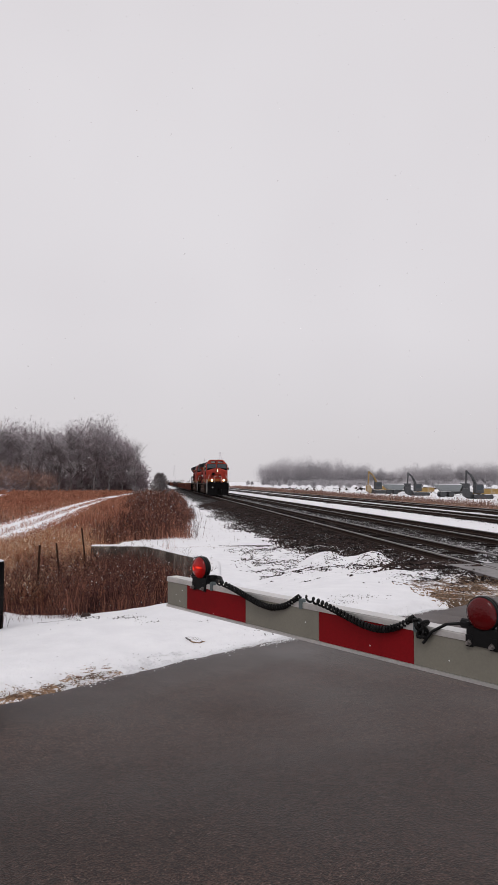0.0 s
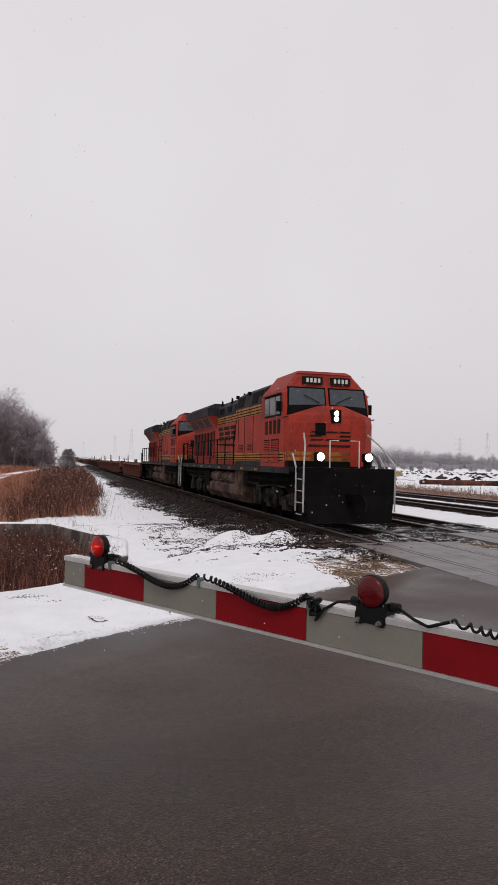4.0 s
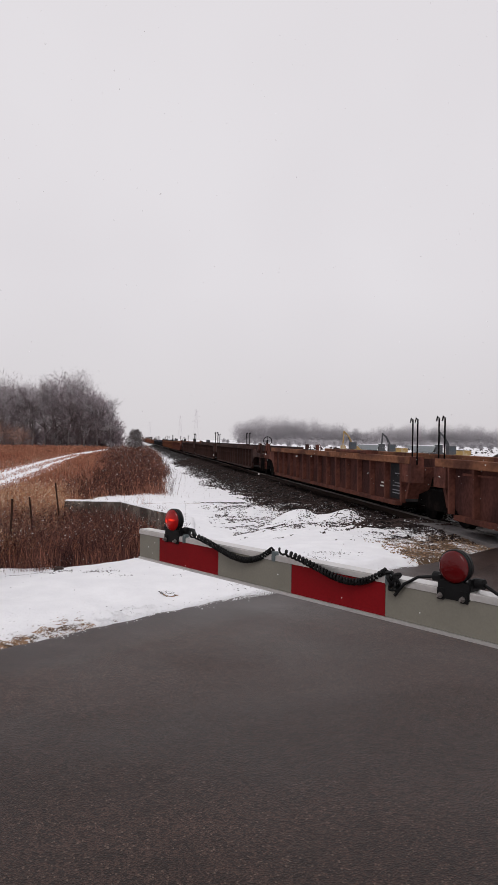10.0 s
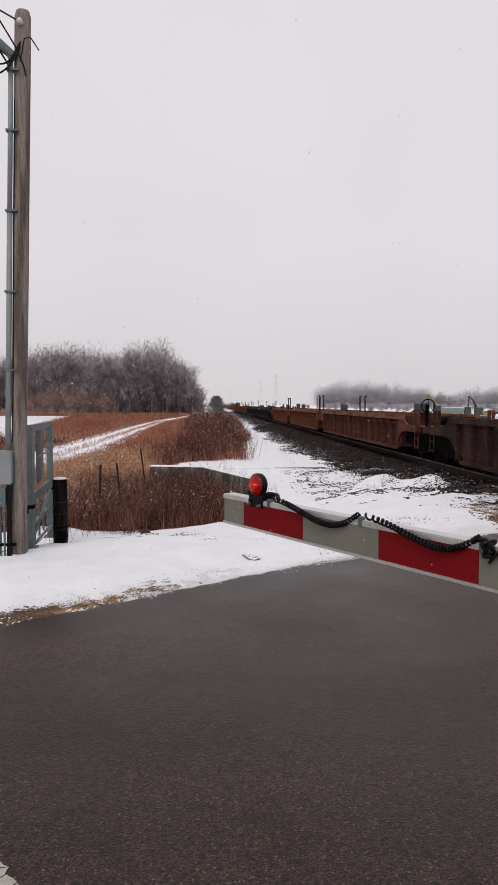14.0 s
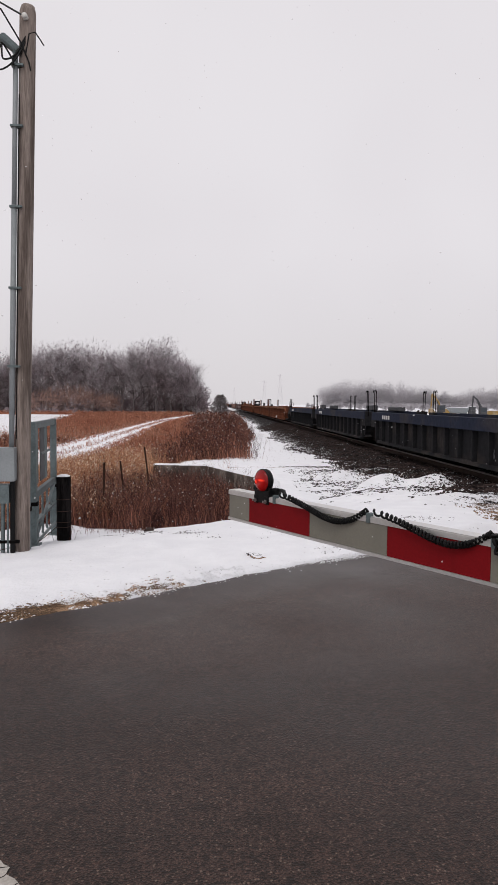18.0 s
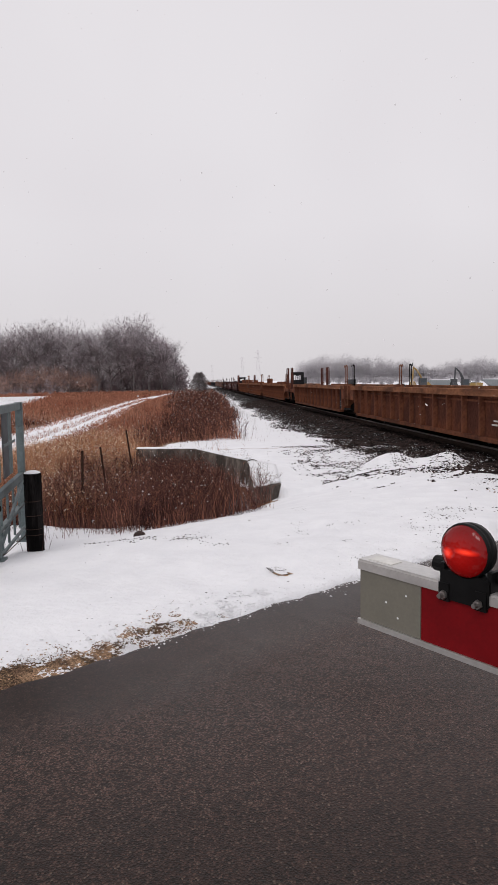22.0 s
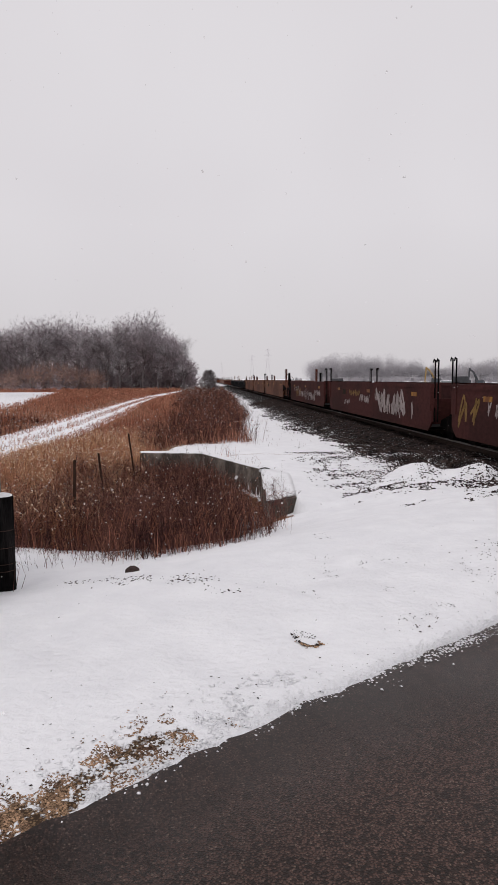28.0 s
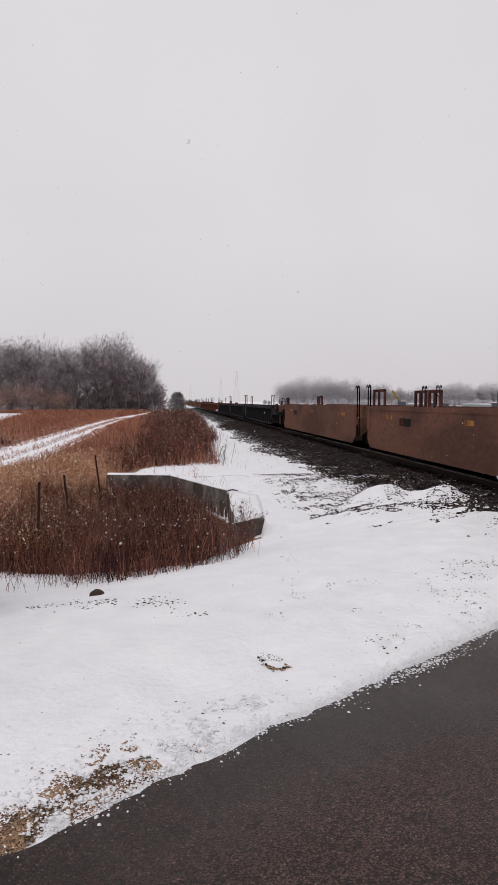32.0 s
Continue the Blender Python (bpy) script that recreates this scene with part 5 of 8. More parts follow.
                bs = P("brake_stand", Shape().box(-1.02, -0.92, yy - 0.04, yy + 0.04, 1.2, 2.0), UNDER)
                part("brake_wheel", Shape().tube([(-0.97 + 0.24 * math.cos(i * math.tau / 12), yy - 0.1, 1.95 + 0.24 * math.sin(i * math.tau / 12)) for i in range(13)], 0.02).rod((-1.2, yy - 0.1, 1.95), (-0.74, yy - 0.1, 1.95), 0.014).rod((-0.97, yy - 0.1, 1.72), (-0.97, yy - 0.1, 2.18), 0.014), UNDER, bs)
            for sx in (-1, 1):
                P("side_step", Shape().prism_x([(end - s * 0.75, 1.22), (end - s * 0.1, 1.22), (end - s * 0.1, 1.05), (end - s * 0.6, 0.98)], *sorted((sx * 1.36, sx * 1.42))), paint)
            P("air_gear", Shape().box(0.2, 0.9, *sorted((end - s * 1.5, end - s * 0.9)), 1.2, 1.55, 0.04).rod((-0.5, end - s * 1.3, 1.42), (0.1, end - s * 1.3, 1.42), 0.16, 0.16, 10), UNDER)
            car_truck(car, y + s * 1.75)
        else:
            end = 0.0 if s < 0 else length
            if style != "smooth" and s < 0:
                for sx in (-1, 1):
                    ya, yb = y + 0.24, y + 1.08
                    ep = P("end_panel", Shape().box(*sorted((sx * 1.346, sx * 1.358)), ya, yb, 0.44, 1.40), BLACKCAR, "black stencilled end panel")
                    for z in (0.58, 0.66, 0.78, 0.86, 1.12):
                        part("stencil_bar", Shape().box(*sorted((sx * 1.357, sx * 1.361)), ya + 0.15, yb - (0.15 if z < 0.8 else 0.3), z, z + 0.028), DULLPAINT, ep)
            P("joint_arm", Shape().box(-0.8, 0.8, *sorted((y, end)), 0.85, 1.1), UNDER)
            for sx in (-1, 1):
                y2 = y + s * 0.35
                P("corner_casting", Shape().box(*sorted((sx * 1.15, sx * 1.5)), *sorted((y, y + s * (0.34 if style == "smooth" else 0.6))), 0.95, top), paint)
                if style != "plain":
                    for dy in (0.0, 0.30):
                        P("guide_post", Shape().tube([(sx * 1.36, y2 + dy * s, 0.6 if s < 0 and seed > 114 else top - 0.2), (sx * 1.36, y2 + dy * s, 2.58), (sx * 1.40, y2 + dy * s, 2.62), (sx * 1.43, y2 + dy * s, 2.5)], 0.024 if seed > 114 else 0.02), RUSTCHORD if seed > 114 and style != "smooth" else UNDER)
                    if s < 0 and seed > 114 and style != "smooth":
                        for k in range(5):
                            P("rung", Shape().rod((sx * 1.38, y2, 0.7 + 0.28 * k), (sx * 1.38, y2 - 0.30, 0.7 + 0.28 * k), 0.014, 0.014, 6), RUSTCHORD)
    if front_end == "joint" and front_truck:
        car_truck(car, 0.0)
    for y, w, h, kind in tops:
        if kind == "box":
            P("container_lock", Shape().box(-1.46, -0.96, y, y + w, top, top + h, 0.03), chord)
        elif kind == "loop":
            P("lock_frame", Shape().box(-1.45, -1.38, y, y + 0.08, top, top + h).box(-1.45, -1.38, y + w - 0.08, y + w, top, top + h).box(-1.45, -1.38, y, y + w, top + h - 0.09, top + h).box(-1.45, -1.40, y + w * 0.45, y + w * 0.55, top, top + h), RUSTPLATE)
        elif kind == "far":
            P("lock_frame", Shape().box(1.05, 1.4, y, y + w, top, top + h, 0.03), DIGDARK)
        else:
            P("folded_walkway", Shape().box(-1.5, -1.1, y, y + w, top, top + h, 0.02), paint)
    if tag:
        for k in range(tag):
            y = a + 1.0 + (b - a - 4.5) * (k + rnd.random() * 0.5) / tag
            tagged(P("spray_paint", scrawl(rnd, y, y + rnd.uniform(2.2, 3.4), 0.5, top - 0.3, rnd.randint(5, 9), rnd.choice((0.016, 0.022, 0.034)), -1.468 if style == "smooth" else -1.352), TAGGOLD if rnd.random() < 0.25 else TAGWHITE), "faded sprayed scrawl", kind="stuff")
    if style != "smooth":
        P("data_stencil", Shape().box(-1.352, -1.345, a + 1.5, a + 1.9, 0.7, 0.74), WHITEPAINT)
        P("data_stencil", Shape().box(-1.352, -1.345, a + 1.5, a + 1.8, 0.8, 0.84), WHITEPAINT)
        if chord is not paint:
            for k in range(4):
                P("stencil_bar", Shape().box(-1.527, -1.52, b - 2.6 + 0.32 * k, b - 2.4 + 0.32 * k, 1.34, 1.5), WHITEPAINT)
    else:
        for k in range(3):
            P("reflector", Shape().box(-1.468, -1.46, a + 1.2 + k * (b - a - 2.4) / 2.2, a + 1.75 + k * (b - a - 2.4) / 2.2, top - 0.44, top - 0.3), LOCOYELLOW)
        P("data_panel", Shape().box(-1.468, -1.46, b - 4.2, b - 3.2, 1.2, 1.45), LETTER, "dark stencilled data panel")
    return car


GAPS = (44.2, 66.5, 88.0, 106.0, 126.4, 147.0, 166.3, 186.1, 207.6, 226.0, 244.5, 268.0, 285.4, 303.4, 325.5, 344.0, 364.0, 385.3, 403.2, 424.2, 444.0, 463.2, 482.5, 504.1, 522.5, 543.2, 564.0, 582.0, 602.5)
RUSTY, DARK, AMBER = "rust-brown ribbed empty well car", "dark brown ribbed empty well car", "orange rusty ribbed empty well car"
NIGHT, NAVY, WINE, SAND = "grimy black ribbed empty well car", "black ribbed well car with navy blue top chord", "maroon smooth-sided well car covered in sprayed scrawl", "tan smooth-sided empty well car"
F, W = "far", "walk"
UNITS = (
    (RUSTCAR, RUSTY, {}, "joint", "out", ((6.0, 3.4, 0.10, W),)),
    (RUSTCAR, RUSTY, {}, "out", "joint", ((3.6, 3.0, 0.12, W), (8.0, 0.9, 0.4, F))), (RUSTCAR, RUSTY, {}, "joint", "joint", ((10.5, 3.2, 0.12, W),)), (RUSTCAR, RUSTY, {}, "joint", "out", ((4.0, 3.0, 0.1, W),)),
    (DARKCAR, DARK, {}, "out", "joint", ((6.0, 2.4, 0.1, W),)), (DARKCAR, DARK + " with pale scrawl", {"tag": 1}, "joint", "joint", ()), (DARKCAR, DARK, {}, "joint", "out", ((9, 1.2, 0.3, F),)),
    (RUSTCAR, RUSTY, {}, "out", "joint", ((8, 1.2, 0.45, F),)), (ORANGECAR, AMBER, {}, "joint", "joint", ((5, 1.0, 0.4, F),)), (ORANGECAR, AMBER, {}, "joint", "out", ((4.5, 0.7, 0.45, "loop"), (9.0, 0.5, 0.4, F), (13, 0.8, 0.5, F))),
    (BLACKCAR, NAVY + " and white figures", {"chord": BLUECAR}, "out", "joint", ((5, 1.0, 0.4, F), (11, 2.2, 0.18, F))), (BLACKCAR, NAVY, {"chord": BLUECAR}, "joint", "joint", ((4, 2.2, 0.22, F), (10, 1.6, 0.3, F))), (BLACKCAR, NAVY, {"chord": BLUECAR}, "joint", "out", ((6, 2.0, 0.25, F), (12, 1.2, 0.3, F))),
    (ORANGECAR, AMBER, {}, "out", "joint", ((4.2, 4.4, 0.14, W),)), (ORANGECAR, AMBER, {}, "joint", "joint", ()), (ORANGECAR, AMBER + " with dark end panels", {}, "joint", "out", ((10, 0.9, 0.3, F),)),
    (ORANGECAR, AMBER + " with raised walkway", {}, "out", "joint", ((4.0, 3.2, 0.2, W), (8.5, 0.8, 0.55, F), (15, 0.6, 0.5, "box"))), (ORANGECAR, AMBER, {}, "joint", "joint", ((16.4, 0.9, 0.42, "box"), (9.1, 0.9, 0.42, "box"), (0.8, 2.6, 0.2, W))), (ORANGECAR, AMBER, {}, "joint", "out", ((4.0, 1.0, 0.5, "box"), (10.0, 1.0, 0.45, "box"))),
    (MAROONCAR, WINE, {"tag": 6, "style": "smooth"}, "out", "joint", ()), (MAROONCAR, WINE, {"tag": 6, "style": "smooth"}, "joint", "joint", ((5, 0.8, 0.25, F),)), (MAROONCAR, WINE, {"tag": 7, "style": "smooth"}, "joint", "out", ((9, 2.4, 0.2, F),)),
    (TANCAR, SAND, {"style": "smooth"}, "out", "joint", ((18.2, 1.0, 0.5, "loop"), (10.2, 1.0, 0.5, "loop"))), (TANCAR, SAND, {"style": "smooth"}, "joint", "joint", ((15.6, 1.3, 0.6, "loop"), (11.8, 0.9, 0.5, "loop"), (10.7, 0.9, 0.5, "loop"))), (TANCAR, SAND, {"style": "smooth"}, "joint", "out", ((7.0, 1.0, 0.45, "loop"), (16.4, 0.8, 0.4, "loop"))),
    (BLACKCAR, NIGHT, {}, "out", "joint", ()), (BLACKCAR, NIGHT, {}, "joint", "joint", ()), (BLACKCAR, NIGHT, {}, "joint", "out", ()),
)

lead = build_loco(True, True)
second = build_loco(False, True)
rolling += [(lead, 0.0), (second, 21.9)]
units = []
for k, ((paint, label, extra, fe, re, tops), a, b) in enumerate(zip(UNITS, GAPS, GAPS[1:])):
    u = build_unit(b - a, paint, fe, re, extra.get("style", "rib"), label, 100 + k, extra.get("chord"), extra.get("tag", 0), tops, k > 0)
    units.append(u)
    rolling.append((u, a))
for k, y0, y1, n, w, paint in ((20, 3.7, 7.7, 9, 0.075, TAGWHITE), (19, 16.9, 18.0, 3, 0.045, TAGGOLD)):
    tagged(part("spray_paint", scrawl(random.Random(k), y0, y1, 0.55, 1.62, n, w, -1.471, 0.95), paint, units[k]), "large sprayed lettering", kind="stuff")
# the string goes on behind
reach, order = GAPS[-1], (1, 2, 3, 22, 23, 24, 13, 14, 15, 19, 20, 21, 7, 8, 9, 4, 5, 6, 16, 17, 18, 25, 26, 27)
for k in order:
    rolling.append((copy_thing(units[k], pose(XC, 0, RAIL_Z)), reach))
    reach += GAPS[k + 1] - GAPS[k]
# painted figures on the blue car
txt = bpy.data.curves.new("painted_figures", "FONT")
txt.body, txt.size, txt.extrude = "53", 0.40, 0.003
txt.materials.append(DULLPAINT)
fig = new("painted_figures", txt)
fig.parent = units[10]
fig.matrix_basis = pose(-1.352, 10.1, 0.55, 90, 0, -90)
tagged(fig, "white painted figures")
# ---- things beside the road ----
ARM = Matrix(((0.545, 0.838, 0, 0.058), (-0.838, 0.545, 0, 3.128), (0, 0, 1, 0), (0, 0, 0, 1)))
ARM_TOP, STRIPE = 1.352, 0.406


def coil(pts, r, turns, wire):
    """A coiled cord that follows a curve."""
    s, n = Shape(), turns * 10
    line = [Vector(p) for p in pts]
    out = []
    for i in range(n + 1):
        u = i / n * (len(line) - 1)
        k = min(int(u), len(line) - 2)
        a, b, c, d = line[max(k - 1, 0)], line[k], line[k + 1], line[min(k + 2, len(line) - 1)]
        t = u - k
        p = 0.5 * ((2 * b) + (c - a) * t + (2 * a - 5 * b + 4 * c - d) * t * t + (3 * b - a - 3 * c + d) * t ** 3)
        g = (i / n) ** 1.5 * turns * math.tau
        out.append(p + Vector((0, math.cos(g) * r, math.sin(g) * r)))
    return s.tube(out, wire, 5)


def build_gate_lamp(arm, x, lit):
    z = ARM_TOP + 0.066
    body = Shape().rod((x, 0.000, z), (x, 0.020, z), 0.0505, 0.048, 28).rod((x, 0.020, z), (x, 0.030, z), 0.048, 0.036, 28).rod((x, -0.008, z), (x, 0.000, z), 0.049, 0.0505, 28)
    lamp = part("warning_lamp", body, BLACK, arm, "round black warning lamp with red lens, " + ("lit" if lit else "dark between flashes"), True)
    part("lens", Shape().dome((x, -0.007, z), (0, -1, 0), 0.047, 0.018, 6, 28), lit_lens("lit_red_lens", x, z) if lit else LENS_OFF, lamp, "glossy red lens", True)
    part("bracket", Shape().box(x - 0.050, x + 0.050, -0.008, 0.052, ARM_TOP - 0.030, ARM_TOP + 0.024, 0.005).box(x - 0.052, x - 0.030, -0.010, 0.000, ARM_TOP - 0.034, ARM_TOP).box(x + 0.024, x + 0.046, -0.010, 0.000, ARM_TOP - 0.034, ARM_TOP).box(x - 0.052, x - 0.044, -0.004, 0.040, ARM_TOP, ARM_TOP + 0.036).box(x + 0.044, x + 0.052, -0.004, 0.040, ARM_TOP, ARM_TOP + 0.036), BLACK, lamp)
    for dx in (-0.040, 0.032):
        part("bolt", Shape().rod((x + dx, -0.011, ARM_TOP - 0.022), (x + dx, -0.016, ARM_TOP - 0.022), 0.009, 0.008, 6).rod((x + dx, -0.016, ARM_TOP - 0.022), (x + dx, -0.026, ARM_TOP - 0.022), 0.0045, 0.0045, 8), STEEL, lamp)
    for sx in (-1, 1):
        part("cable_gland", Shape().rod((x + sx * 0.055, 0.022, z - 0.042), (x + sx * 0.080, 0.022, z - 0.042), 0.015, 0.015, 12), BLACK, lamp)
    part("snow_dab", Shape().dome((x - 0.01, 0.02, ARM_TOP + 0.017), (0, 0, 1), 0.014, 0.005, 3, 8), SNOW, lamp)


def build_gate_arm():
    arm = thing("crossing_gate_arm", "lowered railway crossing arm striped red and grey-white", "gate arm", ARM)
    length, t, b = 3.75, ARM_TOP, ARM_TOP - 0.138
    part("beam", Shape().box(0, length, 0.003, 0.050, b + 0.004, t - 0.004), ALU, arm, "hollow aluminium beam")
    part("top_flange", Shape().box(-0.004, length, -0.003, 0.054, t - 0.006, t, 0.0), ALU, arm)
    part("top_lip", Shape().box(-0.004, length, -0.006, 0.003, t - 0.021, t - 0.004), ALU, arm)
    part("bottom_lip", Shape().box(-0.004, length, -0.007, 0.006, b, b + 0.011), ALU, arm)
    part("tip_label", Shape().box(0.012, 0.075, 0.006, 0.040, t, t + 0.0015), WHITEPAINT, arm)
    x, k = 0.0, 0
    while x < length:
        w = 0.156 if k == 0 else STRIPE
        part("stripe", Shape().box(x + 0.001, min(x + w, length) - 0.001, -0.0035, 0.004, b + 0.012, t - 0.022), SHEET_WHITE if k % 2 == 0 else SHEET_RED, arm, "grey-white reflective stripe" if k % 2 == 0 else "deep red reflective stripe")
        x += w
        k += 1
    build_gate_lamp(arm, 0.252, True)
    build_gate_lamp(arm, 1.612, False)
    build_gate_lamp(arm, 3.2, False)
    y = -0.012
    for p0, p1, sag, turns in ((0.36, 0.868, 0.056, 32), (0.892, 1.375, 0.054, 32), (1.86, 2.40, 0.055, 32)):
        n = 9
        pts = []
        for i in range(n):
            u = i / (n - 1)
            dip = sag * math.sin(u ** 2.1 * math.pi)
            pts.append((p0 + (p1 - p0) * u, y + 0.010 - 0.022 * math.sin(u * math.pi), t + 0.018 - dip))
        part("coiled_cable", coil(pts, 0.0092, turns, 0.0042), BLACK, arm, "black coiled cable sagging along the arm")
    for cx in (0.34, 0.88, 1.385):
        part("cable_clip", Shape().box(cx - 0.008, cx + 0.008, -0.010, 0.012, t - 0.024, t + 0.012, 0.003), GALV, arm)
    loop = []
    for i in range(60):
        g = i / 59 * math.tau * 2.6
        loop.append((1.405 + 0.018 * math.sin(g * 1.4) + 0.012 * i / 59, -0.016 + 0.008 * math.cos(3 * g), t + 0.004 - 0.026 * math.cos(g * 1.1) - 0.012))
    part("cable_loop", Shape().tube(loop, 0.005, 6), BLACK, arm, "knotted black cable loop")
    part("cable", Shape().tube([(1.42, -0.02, t - 0.05), (1.45, -0.015, t - 0.01), (1.49, 0.0, t + 0.016), (1.54, 0.02, t + 0.024)], 0.005, 6), BLACK, arm)
    part("cable", Shape().tube([(1.69, 0.022, t + 0.024), (1.75, 0.0, t + 0.006), (1.80, -0.012, t - 0.004), (1.86, -0.005, t + 0.018)], 0.005, 6), BLACK, arm)
    part("cable", Shape().tube([(0.34, 0.03, t + 0.030), (0.37, 0.02, t + 0.03), (0.40, 0.0, t + 0.018)], 0.009, 6), BLACK, arm)
    for px, pz in ((0.07, -0.075), (0.12, -0.05), (0.10, -0.10), (0.35, -0.12), (0.9, -0.07), (1.5, -0.09), (1.2, -0.10)):
        part("snow_fleck", Shape().dome((px, -0.0036, t + pz), (0, -1, 0), 0.0025, 0.001, 2, 6), SNOW, arm)
    mast = thing("gate_mast", "galvanised mast and crank that carry the crossing arm", "gate mast")
    base = ARM @ Vector((3.72, 0.03, 0))
    part("mast_post", Shape().rod((base.x, base.y, ground_z(base.x, base.y) - 0.1), (base.x, base.y, 3.2), 0.065, 0.065, 14), GALV, mast)
    part("mechanism_box", Shape().box(base.x - 0.16, base.x + 0.16, base.y - 0.2, base.y + 0.2, 1.0, 1.6, 0.02), GALV, mast)


def build_pole():
    """The service pole, its meter and pipe."""
    p = thing("utility_pole", "weathered grey timber service pole with meter box and conduit", "utility pole")
    foot, head = Vector((-2.425, 8.39, -0.35)), Vector((-2.265, 8.39, 6.445))
    at = lambda z: foot + (head - foot) * ((z + 0.35) / 6.795)
    s = Shape()
    zs = [-0.35, 0.4, 1.6, 3.0, 4.4, 5.6, 6.38, 6.445]
    rs = [0.098, 0.094, 0.092, 0.094, 0.095, 0.096, 0.094, 0.078]
    s = loft([[at(z) + Vector((math.cos(k * math.tau / 16), math.sin(k * math.tau / 16), 0)) * r for k in range(16)] for z, r in zip(zs, rs)])
    part("shaft", s, POLEWOOD, p, "split grey pole timber", True)
    c = lambda z: at(z) + Vector((-0.112, -0.085, 0))
    part("conduit", Shape().rod(c(1.2), c(4.1), 0.033, 0.033, 12).rod(c(4.0), c(5.86), 0.029, 0.029, 12), BOXGREY, p, "grey plastic conduit", True)
    part("conduit_cable", Shape().tube([c(1.3) + Vector((0.055, 0.02, 0)), c(3) + Vector((0.05, 0.02, 0)), c(5.4) + Vector((0.042, 0.02, 0))], 0.011), BLACK, p)
    for z in (2.18, 3.12, 4.08, 5.02, 5.72):
        q = c(z)
        part("strap", Shape().box(q.x - 0.045, q.x + 0.10, q.y - 0.045, q.y + 0.04, z - 0.012, z + 0.012), GALV, p)
    q = c(5.86)
    part("weatherhead", Shape().rod(q, q + Vector((0, 0, 0.05)), 0.036, 0.045, 12).rod(q + Vector((0.03, 0, 0.03)), q + Vector((-0.15, -0.01, 0.17)), 0.05, 0.062, 12).dome(q + Vector((-0.15, -0.01, 0.17)), (-0.8, 0, 0.5), 0.062, 0.03, 3, 12), GALV, p, "hooded grey weatherhead")
    for k, (dx, dz) in enumerate(((-0.22, -0.22), (-0.14, -0.10), (-0.02, -0.16))):
        pts = [q + Vector((-0.15, -0.03, 0.12)), q + Vector((dx, -0.06, dz * 0.6)), q + Vector((dx * 0.7, -0.07, dz)), q + Vector((0.0, -0.06, dz * 0.5)), q + Vector((0.12, 0.0, 0.14 + 0.03 * k))]
        fine = []
        for i in range(len(pts) - 1):
            for j in range(4):
                t = j / 4
                a, b, cc, d = pts[max(i - 1, 0)], pts[i], pts[i + 1], pts[min(i + 2, len(pts) - 1)]
                fine.append(0.5 * ((2 * b) + (cc - a) * t + (2 * a - 5 * b + 4 * cc - d) * t * t + (3 * b - a - 3 * cc + d) * t ** 3))
        part("drip_loop", Shape().tube(fine + [pts[-1]], 0.011, 6), BLACK, p, "black drip loop")
    top = at(6.27)
    part("insulator", Shape().rod(top + Vector((0, -0.09, 0)), top + Vector((0, -0.15, 0)), 0.035, 0.032, 12), WHITEPAINT, p, "white porcelain knob", True)
    part("service_wire", Shape().tube([top + Vector((-0.02, -0.14, 0)), Vector((-2.80, 8.2, 6.523)), Vector((-3.28, 8.2, 6.794)), Vector((-3.77, 8.2, 7.062)), Vector((-4.25, 8.2, 7.34)), Vector((-4.88, 8.2, 7.73)), Vector((-9.5, 8.1, 10.9)), Vector((-16, 8.0, 16.0))], 0.010, 6), WIRE, p, "black overhead service wire")
    part("tail_wire", Shape().tube([top + Vector((-0.28, -0.12, 0.08)), top + Vector((-0.05, -0.13, -0.30)), top + Vector((0.04, -0.12, -0.52)), top + Vector((0.06, -0.12, -0.62))], 0.010, 6), BLACK, p)
    part("stub_wire", Shape().tube([top + Vector((0.0, -0.12, -0.45)), top + Vector((0.05, -0.13, -0.20)), top + Vector((0.12, -0.13, -0.18)), top + Vector((0.22, -0.13, -0.33))], 0.008, 6), BLACK, p)
    bx, by = -2.545, 8.24
    m = part("meter_box", Shape().box(bx - 0.115, bx + 0.105, by - 0.05, by + 0.11, 0.79, 1.20, 0.012), BOXGREY, p, "grey meter box")
    part("lid", Shape().box(bx - 0.120, bx + 0.110, by - 0.058, by - 0.048, 0.80, 1.19), BOXGREY, m)
    part("hatch_knob", Shape().box(bx - 0.185, bx - 0.115, by - 0.02, by + 0.06, 0.96, 1.07, 0.01), BOXGREY, m)
    j = part("junction_box", Shape().box(bx - 0.115, bx + 0.035, by - 0.04, by + 0.09, 0.52, 0.75, 0.01), GALV, p, "small dark grey junction box")
    part("riser", Shape().rod((bx - 0.05, by, 0.52), (bx - 0.06, by, -0.25), 0.026, 0.026, 10), GALV, p)
    part("riser", Shape().rod((bx + 0.07, by, 0.79), (bx + 0.06, by, -0.25), 0.030, 0.030, 10), BLACK, p)
    part("riser", Shape().rod((bx + 0.015, by - 0.02, 0.52), (bx + 0.01, by - 0.02, -0.25), 0.014, 0.014, 8), GALV, p)
    part("strap", Shape().box(bx - 0.10, bx + 0.14, by - 0.03, by + 0.03, 0.03, 0.06), UNDER, p)


